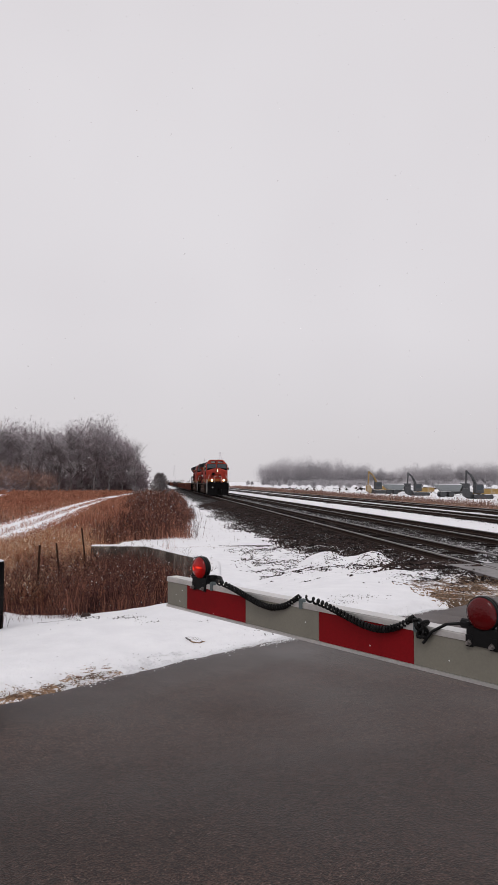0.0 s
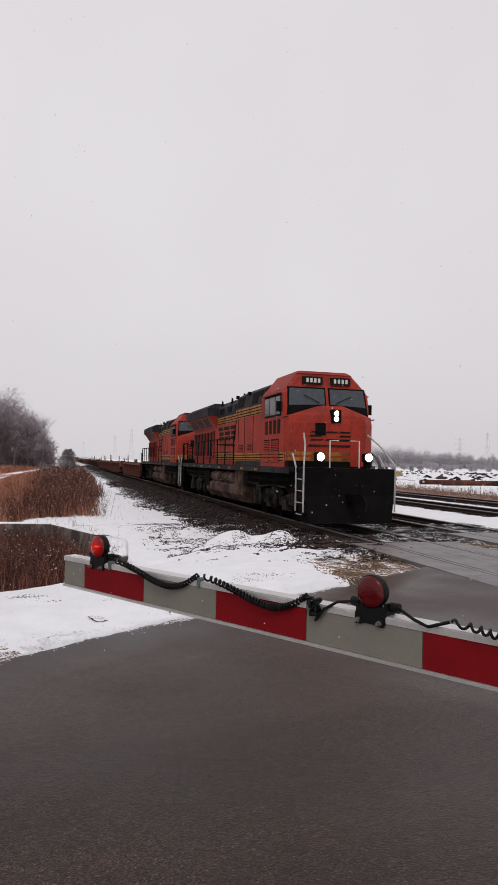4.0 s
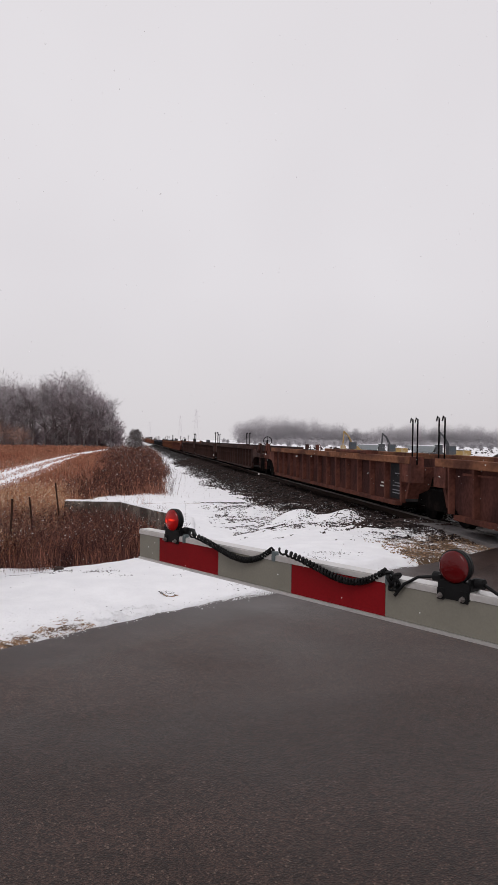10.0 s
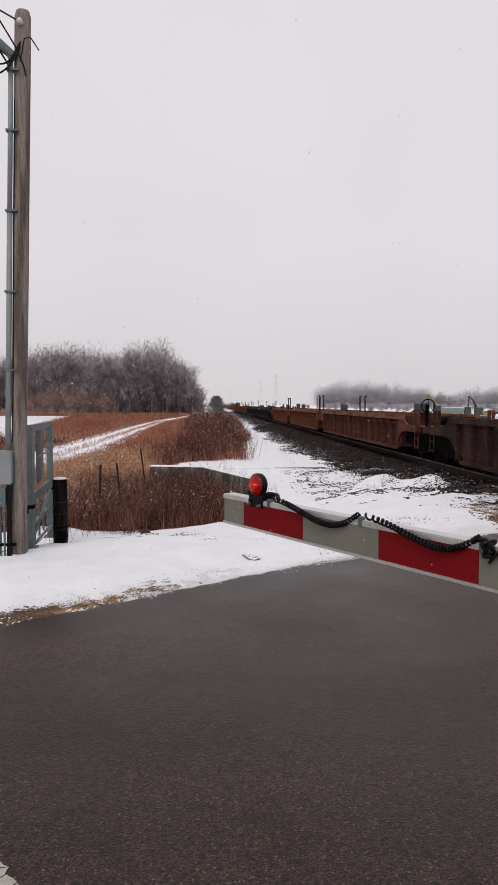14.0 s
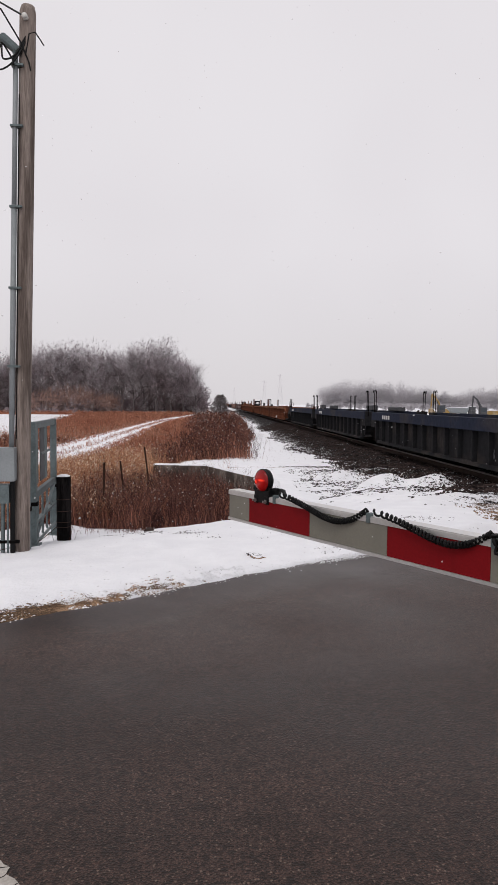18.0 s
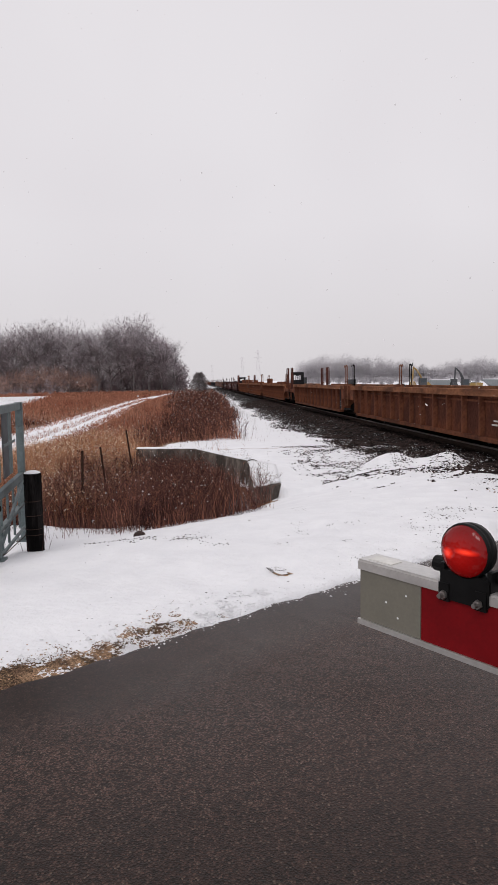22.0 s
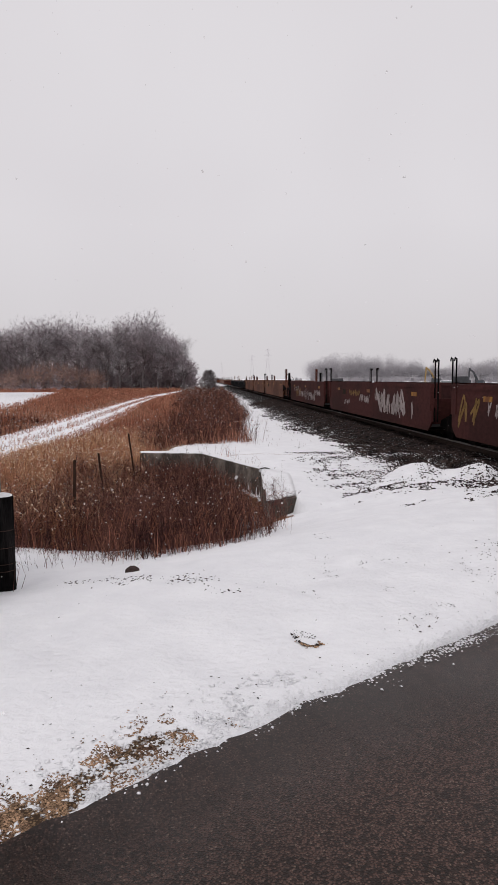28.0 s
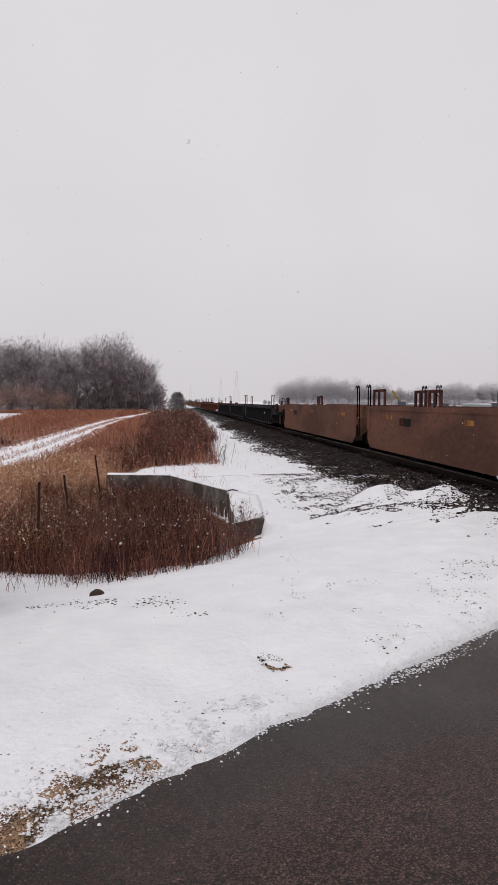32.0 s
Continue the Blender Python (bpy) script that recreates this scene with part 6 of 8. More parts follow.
def build_metal_frame():
    """The galvanised frame that stands behind the pole, end on to the road."""
    a, b = Vector((-2.43, 8.95)), Vector((-2.64, 10.97))
    u = (b - a).normalized()
    ang = math.degrees(math.atan2(u.y, u.x))
    g = thing("steel_gate_frame", "dull galvanised steel gate frame with sign plates and pickets", "gate frame", pose(a.x, a.y, 0, 0, 0, ang))
    L = (b - a).length
    z0, z1 = ground_z(a.x, a.y), ground_z(b.x, b.y)
    for x, z, w in ((0, z0, 0.055), (L, z1, 0.045), (-0.42, z0, 0.04)):
        post = part("post", Shape().box(x - w, x + w, -w, w, z - 0.15, 1.49 if x >= 0 else 1.40, 0.006), GALV, g)
        part("foot_plate", Shape().box(x - 0.11, x + 0.11, -0.10, 0.10, z - 0.02, z + 0.02), GALV, post)
        part("collar", Shape().box(x - w - 0.012, x + w + 0.012, -w - 0.012, w + 0.012, 0.38, 0.43), UNDER, post)
    for z in (1.44, 0.50, 0.12):
        part("rail", Shape().box(0.05, L - 0.04, -0.03, 0.03, z - 0.045 if z > 0.3 else z - 0.02, z + 0.045 if z > 0.3 else z + 0.02), GALV, g)
    for x, w, mat in ((0.42, 0.30, GALV), (0.95, 0.36, DIGDARK), (1.38, 0.20, GALV)):
        part("sign_plate", Shape().box(x, x + w, 0.034, 0.05, 0.60, 1.38), mat, g, "grey back of a sign plate")
    part("latch_bar", Shape().box(0.5, 1.3, -0.05, -0.035, 1.02, 1.05), GALV, g)
    for i in range(9):
        part("chain_link", Shape().tube([(0.30, 0.0, 1.36 - 0.075 * i), (0.33, 0.01, 1.33 - 0.075 * i), (0.30, 0.02, 1.295 - 0.075 * i), (0.27, 0.01, 1.33 - 0.075 * i), (0.30, 0.0, 1.36 - 0.075 * i)], 0.007, 5), IRON, g)
    for i in range(4):
        x = 0.42 + 0.42 * i
        part("picket", Shape().rod((x, 0, -0.15), (x, 0, 0.48), 0.016, 0.016, 8), GALV, g)
    part("brace", Shape().rod((0.1, -0.02, -0.08), (L - 0.05, -0.02, 0.46), 0.022, 0.022, 8), GALV, g)
    part("brace", Shape().rod((0.05, -0.02, -0.14), (L, -0.02, -0.20), 0.022, 0.022, 8), GALV, g)


def build_posts():
    x, y = -2.205, 9.74
    p = thing("timber_post", "black creosoted timber post capped with snow", "post", pose(x, y, 0))
    s = Shape()
    ring = [(0.102 * (1 + 0.05 * math.sin(3 * i + 1)) * math.cos(i * math.tau / 14), 0.102 * (1 + 0.05 * math.cos(2 * i)) * math.sin(i * math.tau / 14)) for i in range(14)]
    s.prism_z(ring, -0.45, 0.685)
    part("shaft", s, POSTWOOD, p)
    part("snow_cap", Shape().dome((0, 0, 0.682), (0, 0, 1), 0.098, 0.035, 4, 14), SNOW, p, "", True)
    for z in (0.35, 0.18, -0.05, 0.02):
        part("wire_wrap", Shape().tube([(0.106 * math.cos(i * math.tau / 12), 0.106 * math.sin(i * math.tau / 12), z + 0.01 * i / 12) for i in range(13)], 0.004, 4), IRON, p)
    for k in range(6):
        g = k * 1.1
        part("weed_stalk", Shape().rod((0.12 * math.cos(g), 0.12 * math.sin(g), -0.35), (0.2 * math.cos(g), 0.2 * math.sin(g), -0.1 + 0.03 * k), 0.004, 0.002, 4), WEED, p)
    w = thing("fence_wire", "slack rusty wire from the post past the pole", "wire")
    part("strand", Shape().tube([(x - 0.1, y, -0.05), (-2.4, 9.2, -0.14), (-2.6, 8.1, -0.03), (-3.3, 7.6, -0.06), (-4.4, 6.9, -0.1)], 0.005, 5), IRON, w)
    for sx, sy, top, lean in ((-2.39, 14.12, 0.50, 0.03), (-2.35, 17.6, 0.24, -0.10), (-2.05, 20.8, 0.40, -0.12)):
        z = ground_z(sx, sy)
        st = solid("fence_stake", Shape().box(-0.022, 0.022, -0.006, 0.006, -0.3, top - z).box(-0.006, 0.006, 0.0, 0.03, -0.3, top - z), IRON, "thin rusty iron fence stake among the weeds", "fence stake", group="fence stakes")
        st.matrix_basis = pose(sx, sy, z, 0, math.degrees(lean), 10)


def build_wall():
    """The culvert's head wall, its wing and the broken, snow-covered end block."""
    w = thing("culvert_wall", "stained old concrete culvert wall with snow along its top", "concrete wall")
    pts = [Vector((-2.15, 22.95)), Vector((-0.33, 22.62)), Vector((1.09, 19.25))]
    tops = [-0.37, -0.37, -0.39]
    for i in range(2):
        a, b = pts[i], pts[i + 1]
        u = (b - a).normalized()
        n = Vector((-u.y, u.x))
        if n.dot(Vector((1, 1))) < 0:
            n = -n
        k = max(2, round((b - a).length / 0.9))
        for j in range(k):
            p, q = a + (b - a) * (j / k), a + (b - a) * ((j + 1) / k - 0.004)
            zt0, zt1 = tops[i] + (tops[i + 1] - tops[i]) * j / k, tops[i] + (tops[i + 1] - tops[i]) * (j + 1) / k
            s = Shape()
            v = []
            for c, zt in ((p, zt0), (q, zt1)):
                for off in (0.0, 0.30):
                    v += [(c.x + n.x * off, c.y + n.y * off, -2.1), (c.x + n.x * off, c.y + n.y * off, zt)]
            s.add(v, [(0, 1, 5, 4), (2, 6, 7, 3), (1, 3, 7, 5), (0, 2, 3, 1), (4, 5, 7, 6)])
            part("wall_bay", s, CONCRETE, w, "board-marked concrete bay")
        sn = Shape()
        m = 10
        v = []
        rnd = random.Random(i)
        for j in range(m + 1):
            c = a + (b - a) * (j / m)
            zt = tops[i] + (tops[i + 1] - tops[i]) * j / m
            for off, dz in ((0.01, 0.0), (0.02, 0.022), (0.16, 0.045), (0.36, 0.03)):
                v.append((c.x + n.x * off, c.y + n.y * off, zt + dz + rnd.uniform(-0.006, 0.008)))
        sn.add(v, [(j * 4 + r, (j + 1) * 4 + r, (j + 1) * 4 + r + 1, j * 4 + r + 1) for j in range(m) for r in range(3)])
        part("snow_ridge", sn, SNOW, w, "", True)
    part("end_block", loft([[(1.00, 16.25, -2.0), (1.65, 16.6, -2.0), (1.80, 18.8, -2.0), (1.10, 19.24, -2.0)], [(1.00, 16.25, -0.66), (1.65, 16.6, -0.62), (1.80, 18.8, -0.54), (1.10, 19.24, -0.44)], [(1.12, 16.5, -0.64), (1.60, 16.7, -0.60), (1.76, 18.8, -0.53), (1.16, 19.2, -0.43)]]), CONCRETE, w, "broken concrete end block")
    sn = Shape()
    rnd = random.Random(9)
    v = []
    c0, c1, c2, c3 = Vector((1.00, 16.25, -0.645)), Vector((1.65, 16.6, -0.60)), Vector((1.84, 18.9, -0.50)), Vector((1.08, 19.25, -0.415))
    for j in range(11):
        for i in range(8):
            fx, fy = min(max((i - 1) / 5, 0.02), 0.94), min(max((j - 1) / 8, 0.06), 1.0)
            q = (c0 * (1 - fx) + c1 * fx) * (1 - fy) + (c3 * (1 - fx) + c2 * fx) * fy
            q.z += 0.02 * math.sin(math.pi * min(max(fy, 0), 1)) + 0.02 * max(fy, 0)
            hem = i in (0, 7) or j in (0, 10)
            rim = i in (1, 6) or j == 1
            v.append((q.x + rnd.uniform(-0.03, 0.03), q.y + rnd.uniform(-0.04, 0.04), q.z + (-0.09 if j == 10 else -0.02 if hem else 0.018 if rim else 0.034) + rnd.uniform(-0.012, 0.02)))
    sn.add(v, [(j * 8 + i, j * 8 + i + 1, (j + 1) * 8 + i + 1, (j + 1) * 8 + i) for j in range(10) for i in range(7)])
    part("snow_crust", sn, SNOW, w, "thick snow crust", True)


def build_small_stones():
    s = Shape()
    rnd = random.Random(3)
    z = ground_z(-1.0, 10.0)
    s.dome((-1.0, 10.0, z - 0.02), (0.12, 0.0, 1), 0.062, 0.075, 4, 11)
    s.v = [(x + 0.3 * (x + 1.0) + rnd.uniform(-0.008, 0.008), y + rnd.uniform(-0.008, 0.008), q + rnd.uniform(-0.007, 0.007)) for x, y, q in s.v]
    solid("fieldstone", s, STONE, "dark fieldstone poking out of the snow", "stone")
    t = thing("earth_clod", "grey footprint-like clod of earth half covered by snow", "clod")
    for k in range(230):
        g, r = rnd.random() * 6.28, 0.105 * rnd.uniform(0.55, 1.08)
        x, y = 0.44 + r * math.cos(g) * 0.85, 7.71 + r * math.sin(g) * 1.25
        if k > 90:
            x, y = 0.47 + rnd.gauss(0, 0.038), 7.625 + rnd.gauss(0, 0.026)
        q = rnd.uniform(0.003, 0.008) if k < 90 else rnd.uniform(0.006, 0.013)
        part("lump", Shape().blob((x, y, ground_z(x, y) + 0.004), q * 1.5, q, q * 0.6, rnd), STONE if k % 2 or k < 90 else GRIT, t)
    s = Shape()
    for cx, cy, n, wide in ((-1.52, 9.6, 30, 0.07), (-1.22, 9.54, 34, 0.07), (-0.87, 9.41, 60, 0.08), (-0.47, 9.39, 60, 0.10), (-0.28, 9.3, 26, 0.08), (-0.14, 8.92, 22, 0.12), (-1.0, 9.2, 12, 0.08), (0.9, 9.36, 16, 0.08), (2.4, 9.05, 40, 0.16), (2.75, 9.6, 60, 0.2), (3.2, 10.2, 90, 0.25), (1.25, 7.9, 22, 0.1)):
        for _ in range(n):
            px, py = cx + rnd.gauss(0, wide), cy + rnd.gauss(0, 0.10)
            py += 0.3 * (px - cx) * rnd.choice((0.2, 0.5, 1.0))
            q = 0.003 + 0.008 * rnd.random() ** 2
            s.blob((px, py, ground_z(px, py) + 0.002), q * 1.7, q, q * 0.6, rnd)
    for fx, fy, turn in FOOTPRINTS:
        for k in range(30):
            u, v = rnd.gauss(0, 0.05), rnd.gauss(0.02, 0.08)
            if k > 10:
                g = rnd.uniform(0.6, 2.6)
                u, v = 0.07 * math.cos(g) + rnd.gauss(0, 0.01), 0.14 * math.sin(g) + rnd.gauss(0, 0.015)
            px, py = fx + u * math.cos(turn) - v * math.sin(turn), fy + u * math.sin(turn) + v * math.cos(turn)
            q = rnd.uniform(0.002, 0.006)
            s.blob((px, py, ground_z(px, py) + 0.001), q * 1.8, q, q * 0.5, rnd)
    for _ in range(45):
        d, a = rnd.uniform(-3.5, 8.5), 5.28 + rnd.uniform(0.5, 5.2)
        px, py = ROAD_U.x * d + ROAD_N.x * a, ROAD_U.y * d + ROAD_N.y * a
        q = rnd.uniform(0.002, 0.005)
        s.blob((px, py, ground_z(px, py) + 0.002), q * 1.6, q, q * 0.5, rnd)
    for _ in range(260):
        d = rnd.uniform(-1.5, 5.2)
        a = road_width(d) + 0.10 + abs(rnd.gauss(0, 0.30))
        px, py = ROAD_U.x * d + ROAD_N.x * a, ROAD_U.y * d + ROAD_N.y * a
        q = 0.002 + 0.005 * rnd.random() ** 3
        s.blob((px, py, ground_z(px, py) + 0.002), q * 1.8, q, q * 0.5, rnd)
    tagged(new("soil_crumbs", s.mesh("soil_crumbs", STONE)), "dark soil crumbs scattered on the snow", "soil crumbs", kind="stuff")


build_gate_arm()
build_pole()
build_metal_frame()
build_posts()
build_wall()
build_small_stones()
# ---- grasses, weeds, stones ----


def weed_right(y):
    return ramp_at(y, ((26, 0.9), (30, 1.5), (36, 1.7), (55, 2.7), (90, 3.6), (165, 4.2)))


def scatter(n, x0, x1, y0, y1, keep, seed, near=1.0, fray=0.0):
    """Random spots in a box; near > 1 crowds them towards the low end of y."""
    rnd = random.Random(seed)
    out = []
    while len(out) < n:
        x, y = rnd.uniform(x0, x1), y0 + (y1 - y0) * rnd.random() ** near
        if keep(x, y):
            out.append((x + rnd.gauss(0, fray), y + rnd.gauss(0, fray)) if fray else (x, y))
    return out


def stalks(name, spots, mat, label, height, width, seed, lean=0.16, twigs=0, head=0.0, head_mat=None, head_share=1.0, droop=0.0, scaled=None, thick=22.0):
    """Many single dry stalks as thin blades, some with side twigs and seed heads."""
    rng = np.random.default_rng(seed)
    base = np.array([(x, y, ground_z(x, y) - 0.03) for x, y in spots])
    n = len(base)
    dist = np.hypot(base[:, 0], base[:, 1])
    h = height[0] + (height[1] - height[0]) * rng.random(n) ** 1.5
    h *= np.where(rng.random(n) < 0.05, 1.35, 1.0) * np.array([0.82 + 0.45 * rough_at(x, y, 0.35, 11) + 0.5 * rough_at(x, y, 1.3, 13) for x, y in spots])
    if scaled:
        h *= np.array([scaled(x, y) for x, y in spots])
    w = width * np.maximum(1.0, dist / thick) * rng.uniform(0.6, 1.3, n)
    ang = rng.uniform(0, math.tau, n)
    ln = rng.uniform(0, lean, n) * h
    la = rng.uniform(0, math.tau, n)
    side = np.stack([np.cos(ang) * w, np.sin(ang) * w, np.zeros(n)], 1)
    kink = rng.normal(0, 0.07, (2, n)) * h
    mid = base + np.stack([np.cos(la) * ln * 0.4 + kink[0], np.sin(la) * ln * 0.4 + kink[1], h * 0.55], 1)
    top = base + np.stack([np.cos(la) * ln, np.sin(la) * ln, h], 1)
    verts, faces, heads_v, heads_f = [base - side, base + side, mid + side * 0.7, mid - side * 0.7, top], [], [], []
    idx = np.arange(n)
    V = np.concatenate(verts)
    quads = np.stack([idx, idx + n, idx + 2 * n, idx + 3 * n], 1).tolist()
    tris = np.stack([idx + 3 * n, idx + 2 * n, idx + 4 * n], 1).tolist()
    faces = quads + tris
    off = len(V)
    extra = [V]
    for k in range(twigs):
        f = rng.uniform(0.25, 0.98, n)[:, None]
        root = np.where(f < 0.55, base + (mid - base) * (f / 0.55), mid + (top - mid) * ((f - 0.55) / 0.45))
        ta, tl = rng.uniform(0, math.tau, n), rng.uniform(0.08, 0.30, n) * h
        tip = root + np.stack([np.cos(ta) * tl * 0.7, np.sin(ta) * tl * 0.7, tl * rng.uniform(-0.2, 1.0, n)], 1)
        wid = np.stack([-np.sin(ta) * w * 0.6, np.cos(ta) * w * 0.6, w * 0.4], 1)
        extra += [root - wid, root + wid, tip]
        faces += np.stack([idx + off, idx + off + n, idx + off + 2 * n], 1).tolist()
        off += 3 * n
    V = np.concatenate(extra)
    me = bpy.data.meshes.new(name)
    me.from_pydata(V.tolist(), [], faces)
    me.materials.append(mat)
    if head:
        pick = np.where(rng.random(n) < head_share)[0]
        t, m = top[pick], len(pick)
        r = head * np.maximum(1.0, dist[pick] / 20.0) * (0.4 + 1.2 * rng.random(m) ** 2)
        l = r * (rng.uniform(0.7, 1.3, m) if head_mat in (FLUFF, SNOW) else rng.uniform(1.4, 3.2, m))
        d = np.stack([np.cos(la[pick]) * droop, np.sin(la[pick]) * droop, np.full(m, 1 - droop)], 1) * l[:, None]
        ox = np.stack([np.cos(ang[pick]) * r, np.sin(ang[pick]) * r, np.zeros(m)], 1)
        oy = np.stack([-np.sin(ang[pick]) * r, np.cos(ang[pick]) * r, np.zeros(m)], 1)
        hv = np.concatenate([t - d * 0.5, t + ox, t + oy, t - ox, t - oy, t + d])
        j = np.arange(m)
        hf = []
        for a in range(4):
            b = (a + 1) % 4
            hf += np.stack([j, j + (b + 1) * m, j + (a + 1) * m], 1).tolist() + np.stack([j + 5 * m, j + (a + 1) * m, j + (b + 1) * m], 1).tolist()
        hm = bpy.data.meshes.new(name + "_heads")
        hm.from_pydata(hv.tolist(), [], hf)
        hm.materials.append(head_mat or mat)
    ob = tagged(new(name, me), label, "dry plants", kind="stuff")
    if head:
        hd = new("seed_heads", hm)
        hd.parent = ob
        tagged(hd, "", kind="stuff")
    return ob


def in_hollow(x, y):
    wob = 0.9 * rough_at(x, y, 0.6, 21) + 0.9 * rough_at(x, y, 1.9, 22)
    if y > 15.9 and x > wall_line(min(y, 22.6)) - 0.12:
        return False
    return across(x, y) > ramp_at(x, ((-3.8, 12.0), (-2.6, 12.1), (-1.6, 11.2), (-0.6, 10.35), (0.1, 10.1), (0.4, 10.5), (0.7, 11.9))) + wob and y < 22.3 and x < 0.68 - 0.08 * abs(y - 15.0) + wob and x > -3.8


def in_gold(x, y):
    wob = 0.8 * rough_at(x, y, 0.3, 31)
    return across(x, y) > 12.2 + wob and off_path(x, y) > 1.5 + 0.5 * wob and (x < -2.0 + wob) and (y < 26 or x < -2.6 - 0.05 * (y - 26)) and x > -7 and y < 31 + 3 * wob


def in_russet(x, y):
    wob = 0.6 * rough_at(x, y, 0.25, 41)
    return x < weed_right(y) + wob and x > -6.5 - 0.01 * y and y > 27.5 + 2 * wob and off_path(x, y) > 1.4


def in_dark(x, y):
    return in_russet(x, y) and x > -2.4 - 0.006 * y + 2.2 * rough_at(x, y, 0.16, 43) and rough_at(x, y, 0.7, 44) > -0.25


def in_field(x, y):
    return off_path(x, y) > 1.5 and x < -8.6 + 0.4 * rough_at(x, y, 0.2, 51) and y > 24 and not (x < -15.5 - 0.14 * (y - 45) and 45 < y < 150) and x > -90


def in_verge(x, y):
    wob = 0.35 * rough_at(x, y, 0.7, 61)
    front = ramp_at(y, ((7.0, -3.95), (8.6, -3.62), (9.5, -3.9), (11, -4.3), (13, -4.0), (15, -3.0), (17, -2.6)))
    return x < front + wob and off_path(x, y) > 1.5 and y > 6.5 + 0.6 * abs(x + 3.9) * 0.3


near_path = lambda x, y: ramp_at(off_path(x, y), ((1.4, 0.45), (3.5, 1.0)))
near_wall = lambda x, y: ramp_at(y, ((12, 0.75), (14, 0.95), (17, 0.95), (20, 0.8), (22.3, 0.7))) * ramp_at(x, ((0.0, 1.0), (0.9, 0.8)))

stalks("dead_weeds", scatter(19000, -3.8, 1.2, 11.2, 22.5, in_hollow, 1, 1.0, 0.28), WEED, "dense dark red-brown dead weeds in the hollow", (0.4, 1.15), 0.0042, 1, 0.5, 6, 0.012, FLUFF, 0.07, scaled=near_wall)
stalks("dead_weeds", scatter(5500, -3.8, 1.2, 11.2, 22.5, in_hollow, 2, 1.0, 0.28), REDGRASS, "russet dead weeds in the hollow", (0.35, 0.95), 0.005, 2, 0.55, 3, scaled=near_wall)
stalks("dead_weeds", scatter(5000, -3.8, 1.2, 11.2, 22.5, in_hollow, 16, 1.0, 0.2), WEED, "low tangled brush in the hollow", (0.15, 0.5), 0.005, 16, 1.1, 6)
stalks("dry_grass", scatter(17000, -14, -2.0, 13.5, 45, in_gold, 3, 1.3, 0.25), STRAW, "golden dry grass with feathery heads", (0.4, 0.85), 0.005, 3, 0.5, 2, 0.013, HEADS, 0.55, 0.4, near_path)
stalks("dry_grass", scatter(9000, -14, -2.0, 13.5, 45, in_gold, 4, 1.3, 0.25), REDGRASS, "russet dry grass beneath the golden heads", (0.3, 0.75), 0.006, 4, 0.6, 4, 0.010, FLUFF, 0.16, 0.0, near_path)
stalks("dry_grass", scatter(11000, -13, -2.6, 6.5, 26, in_verge, 5, 1.3, 0.12), REDGRASS, "brown dry grass beside the pole", (0.25, 0.6), 0.005, 5, 0.6, 2, 0.011, HEADS, 0.35, 0.45, near_path)
stalks("dry_grass", scatter(13000, -13, -2.6, 6.5, 26, in_verge, 6, 1.3, 0.12), WEED, "dark tangled weeds beside the pole", (0.15, 0.5), 0.0045, 6, 0.9, 5, 0.010, FLUFF, 0.22, 0.0, near_path)
stalks("dead_weeds", scatter(24000, -6, 4.2, 26, 170, in_dark, 7, 1.8, 0.3), WEED, "tall dark weeds along the snowy strip", (0.3, 1.15), 0.0055, 7, 0.6, 6, 0.012, FLUFF, 0.07)
stalks("dry_grass", scatter(28000, -9, 4.2, 26, 190, in_russet, 8, 1.7, 0.15), REDGRASS, "russet dry grass between path and weeds", (0.2, 0.75), 0.006, 8, 0.4, 2, 0.014, REDGRASS, 0.4, 0.3, near_path)
stalks("dry_grass", scatter(42000, -90, -8, 24, 165, in_field, 9, 1.3, 0.35), REDGRASS, "russet dry grass in the open field", (0.35, 0.8), 0.008, 9, 0.5, 3, 0.014, REDGRASS, 0.4, 0.3, near_path)
stalks("dry_grass", scatter(5000, -24, -8, 24, 48, in_field, 17), WEED, "dark seed-headed weeds in the open field", (0.4, 0.95), 0.008, 17, 0.3, 2, 0.012, FLUFF, 0.25, 0.0, near_path)
stalks("dry_grass", scatter(9000, -150, -3, 150, 185, lambda x, y: off_path(x, y) > 2, 10), REDGRASS, "russet dry grass before the wood", (0.4, 0.9), 0.010, 10, 0.3)
stalks("dry_grass", scatter(16000, 28.2, 33.5, 20, 260, lambda x, y: True, 12, 1.5, 0.4), BANKGRASS, "pale brown grass on the far bank", (0.15, 0.6), 0.006, 12, 0.6, 2, 0.010, BANKGRASS, 0.4)
stalks("grass_tufts", scatter(7000, -14, -5, 20, 110, lambda x, y: abs(off_path(x, y)) < 0.45 + 0.3 * rough_at(x, y, 0.9, 63) or 1.05 < off_path(x, y) < 1.8, 18, 1.4), REDGRASS, "short tufts along and between the snowy ruts", (0.08, 0.3), 0.006, 18, 0.6, 2)
stalks("grass_tufts", scatter(120, -1.2, 4.2, 26, 60, lambda x, y: x > weed_right(y), 14), WEED, "thin weeds poking through the snow", (0.08, 0.25), 0.004, 14, 0.5, 3)
stalks("grass_tufts", scatter(260, -3.4, 1.2, 9.9, 13.0, lambda x, y: across(x, y) > 10.1 + 0.4 * rough_at(x, y, 0.9, 91), 15), WEED, "sparse stems poking through the snow", (0.08, 0.35), 0.003, 15, 0.7, 3)
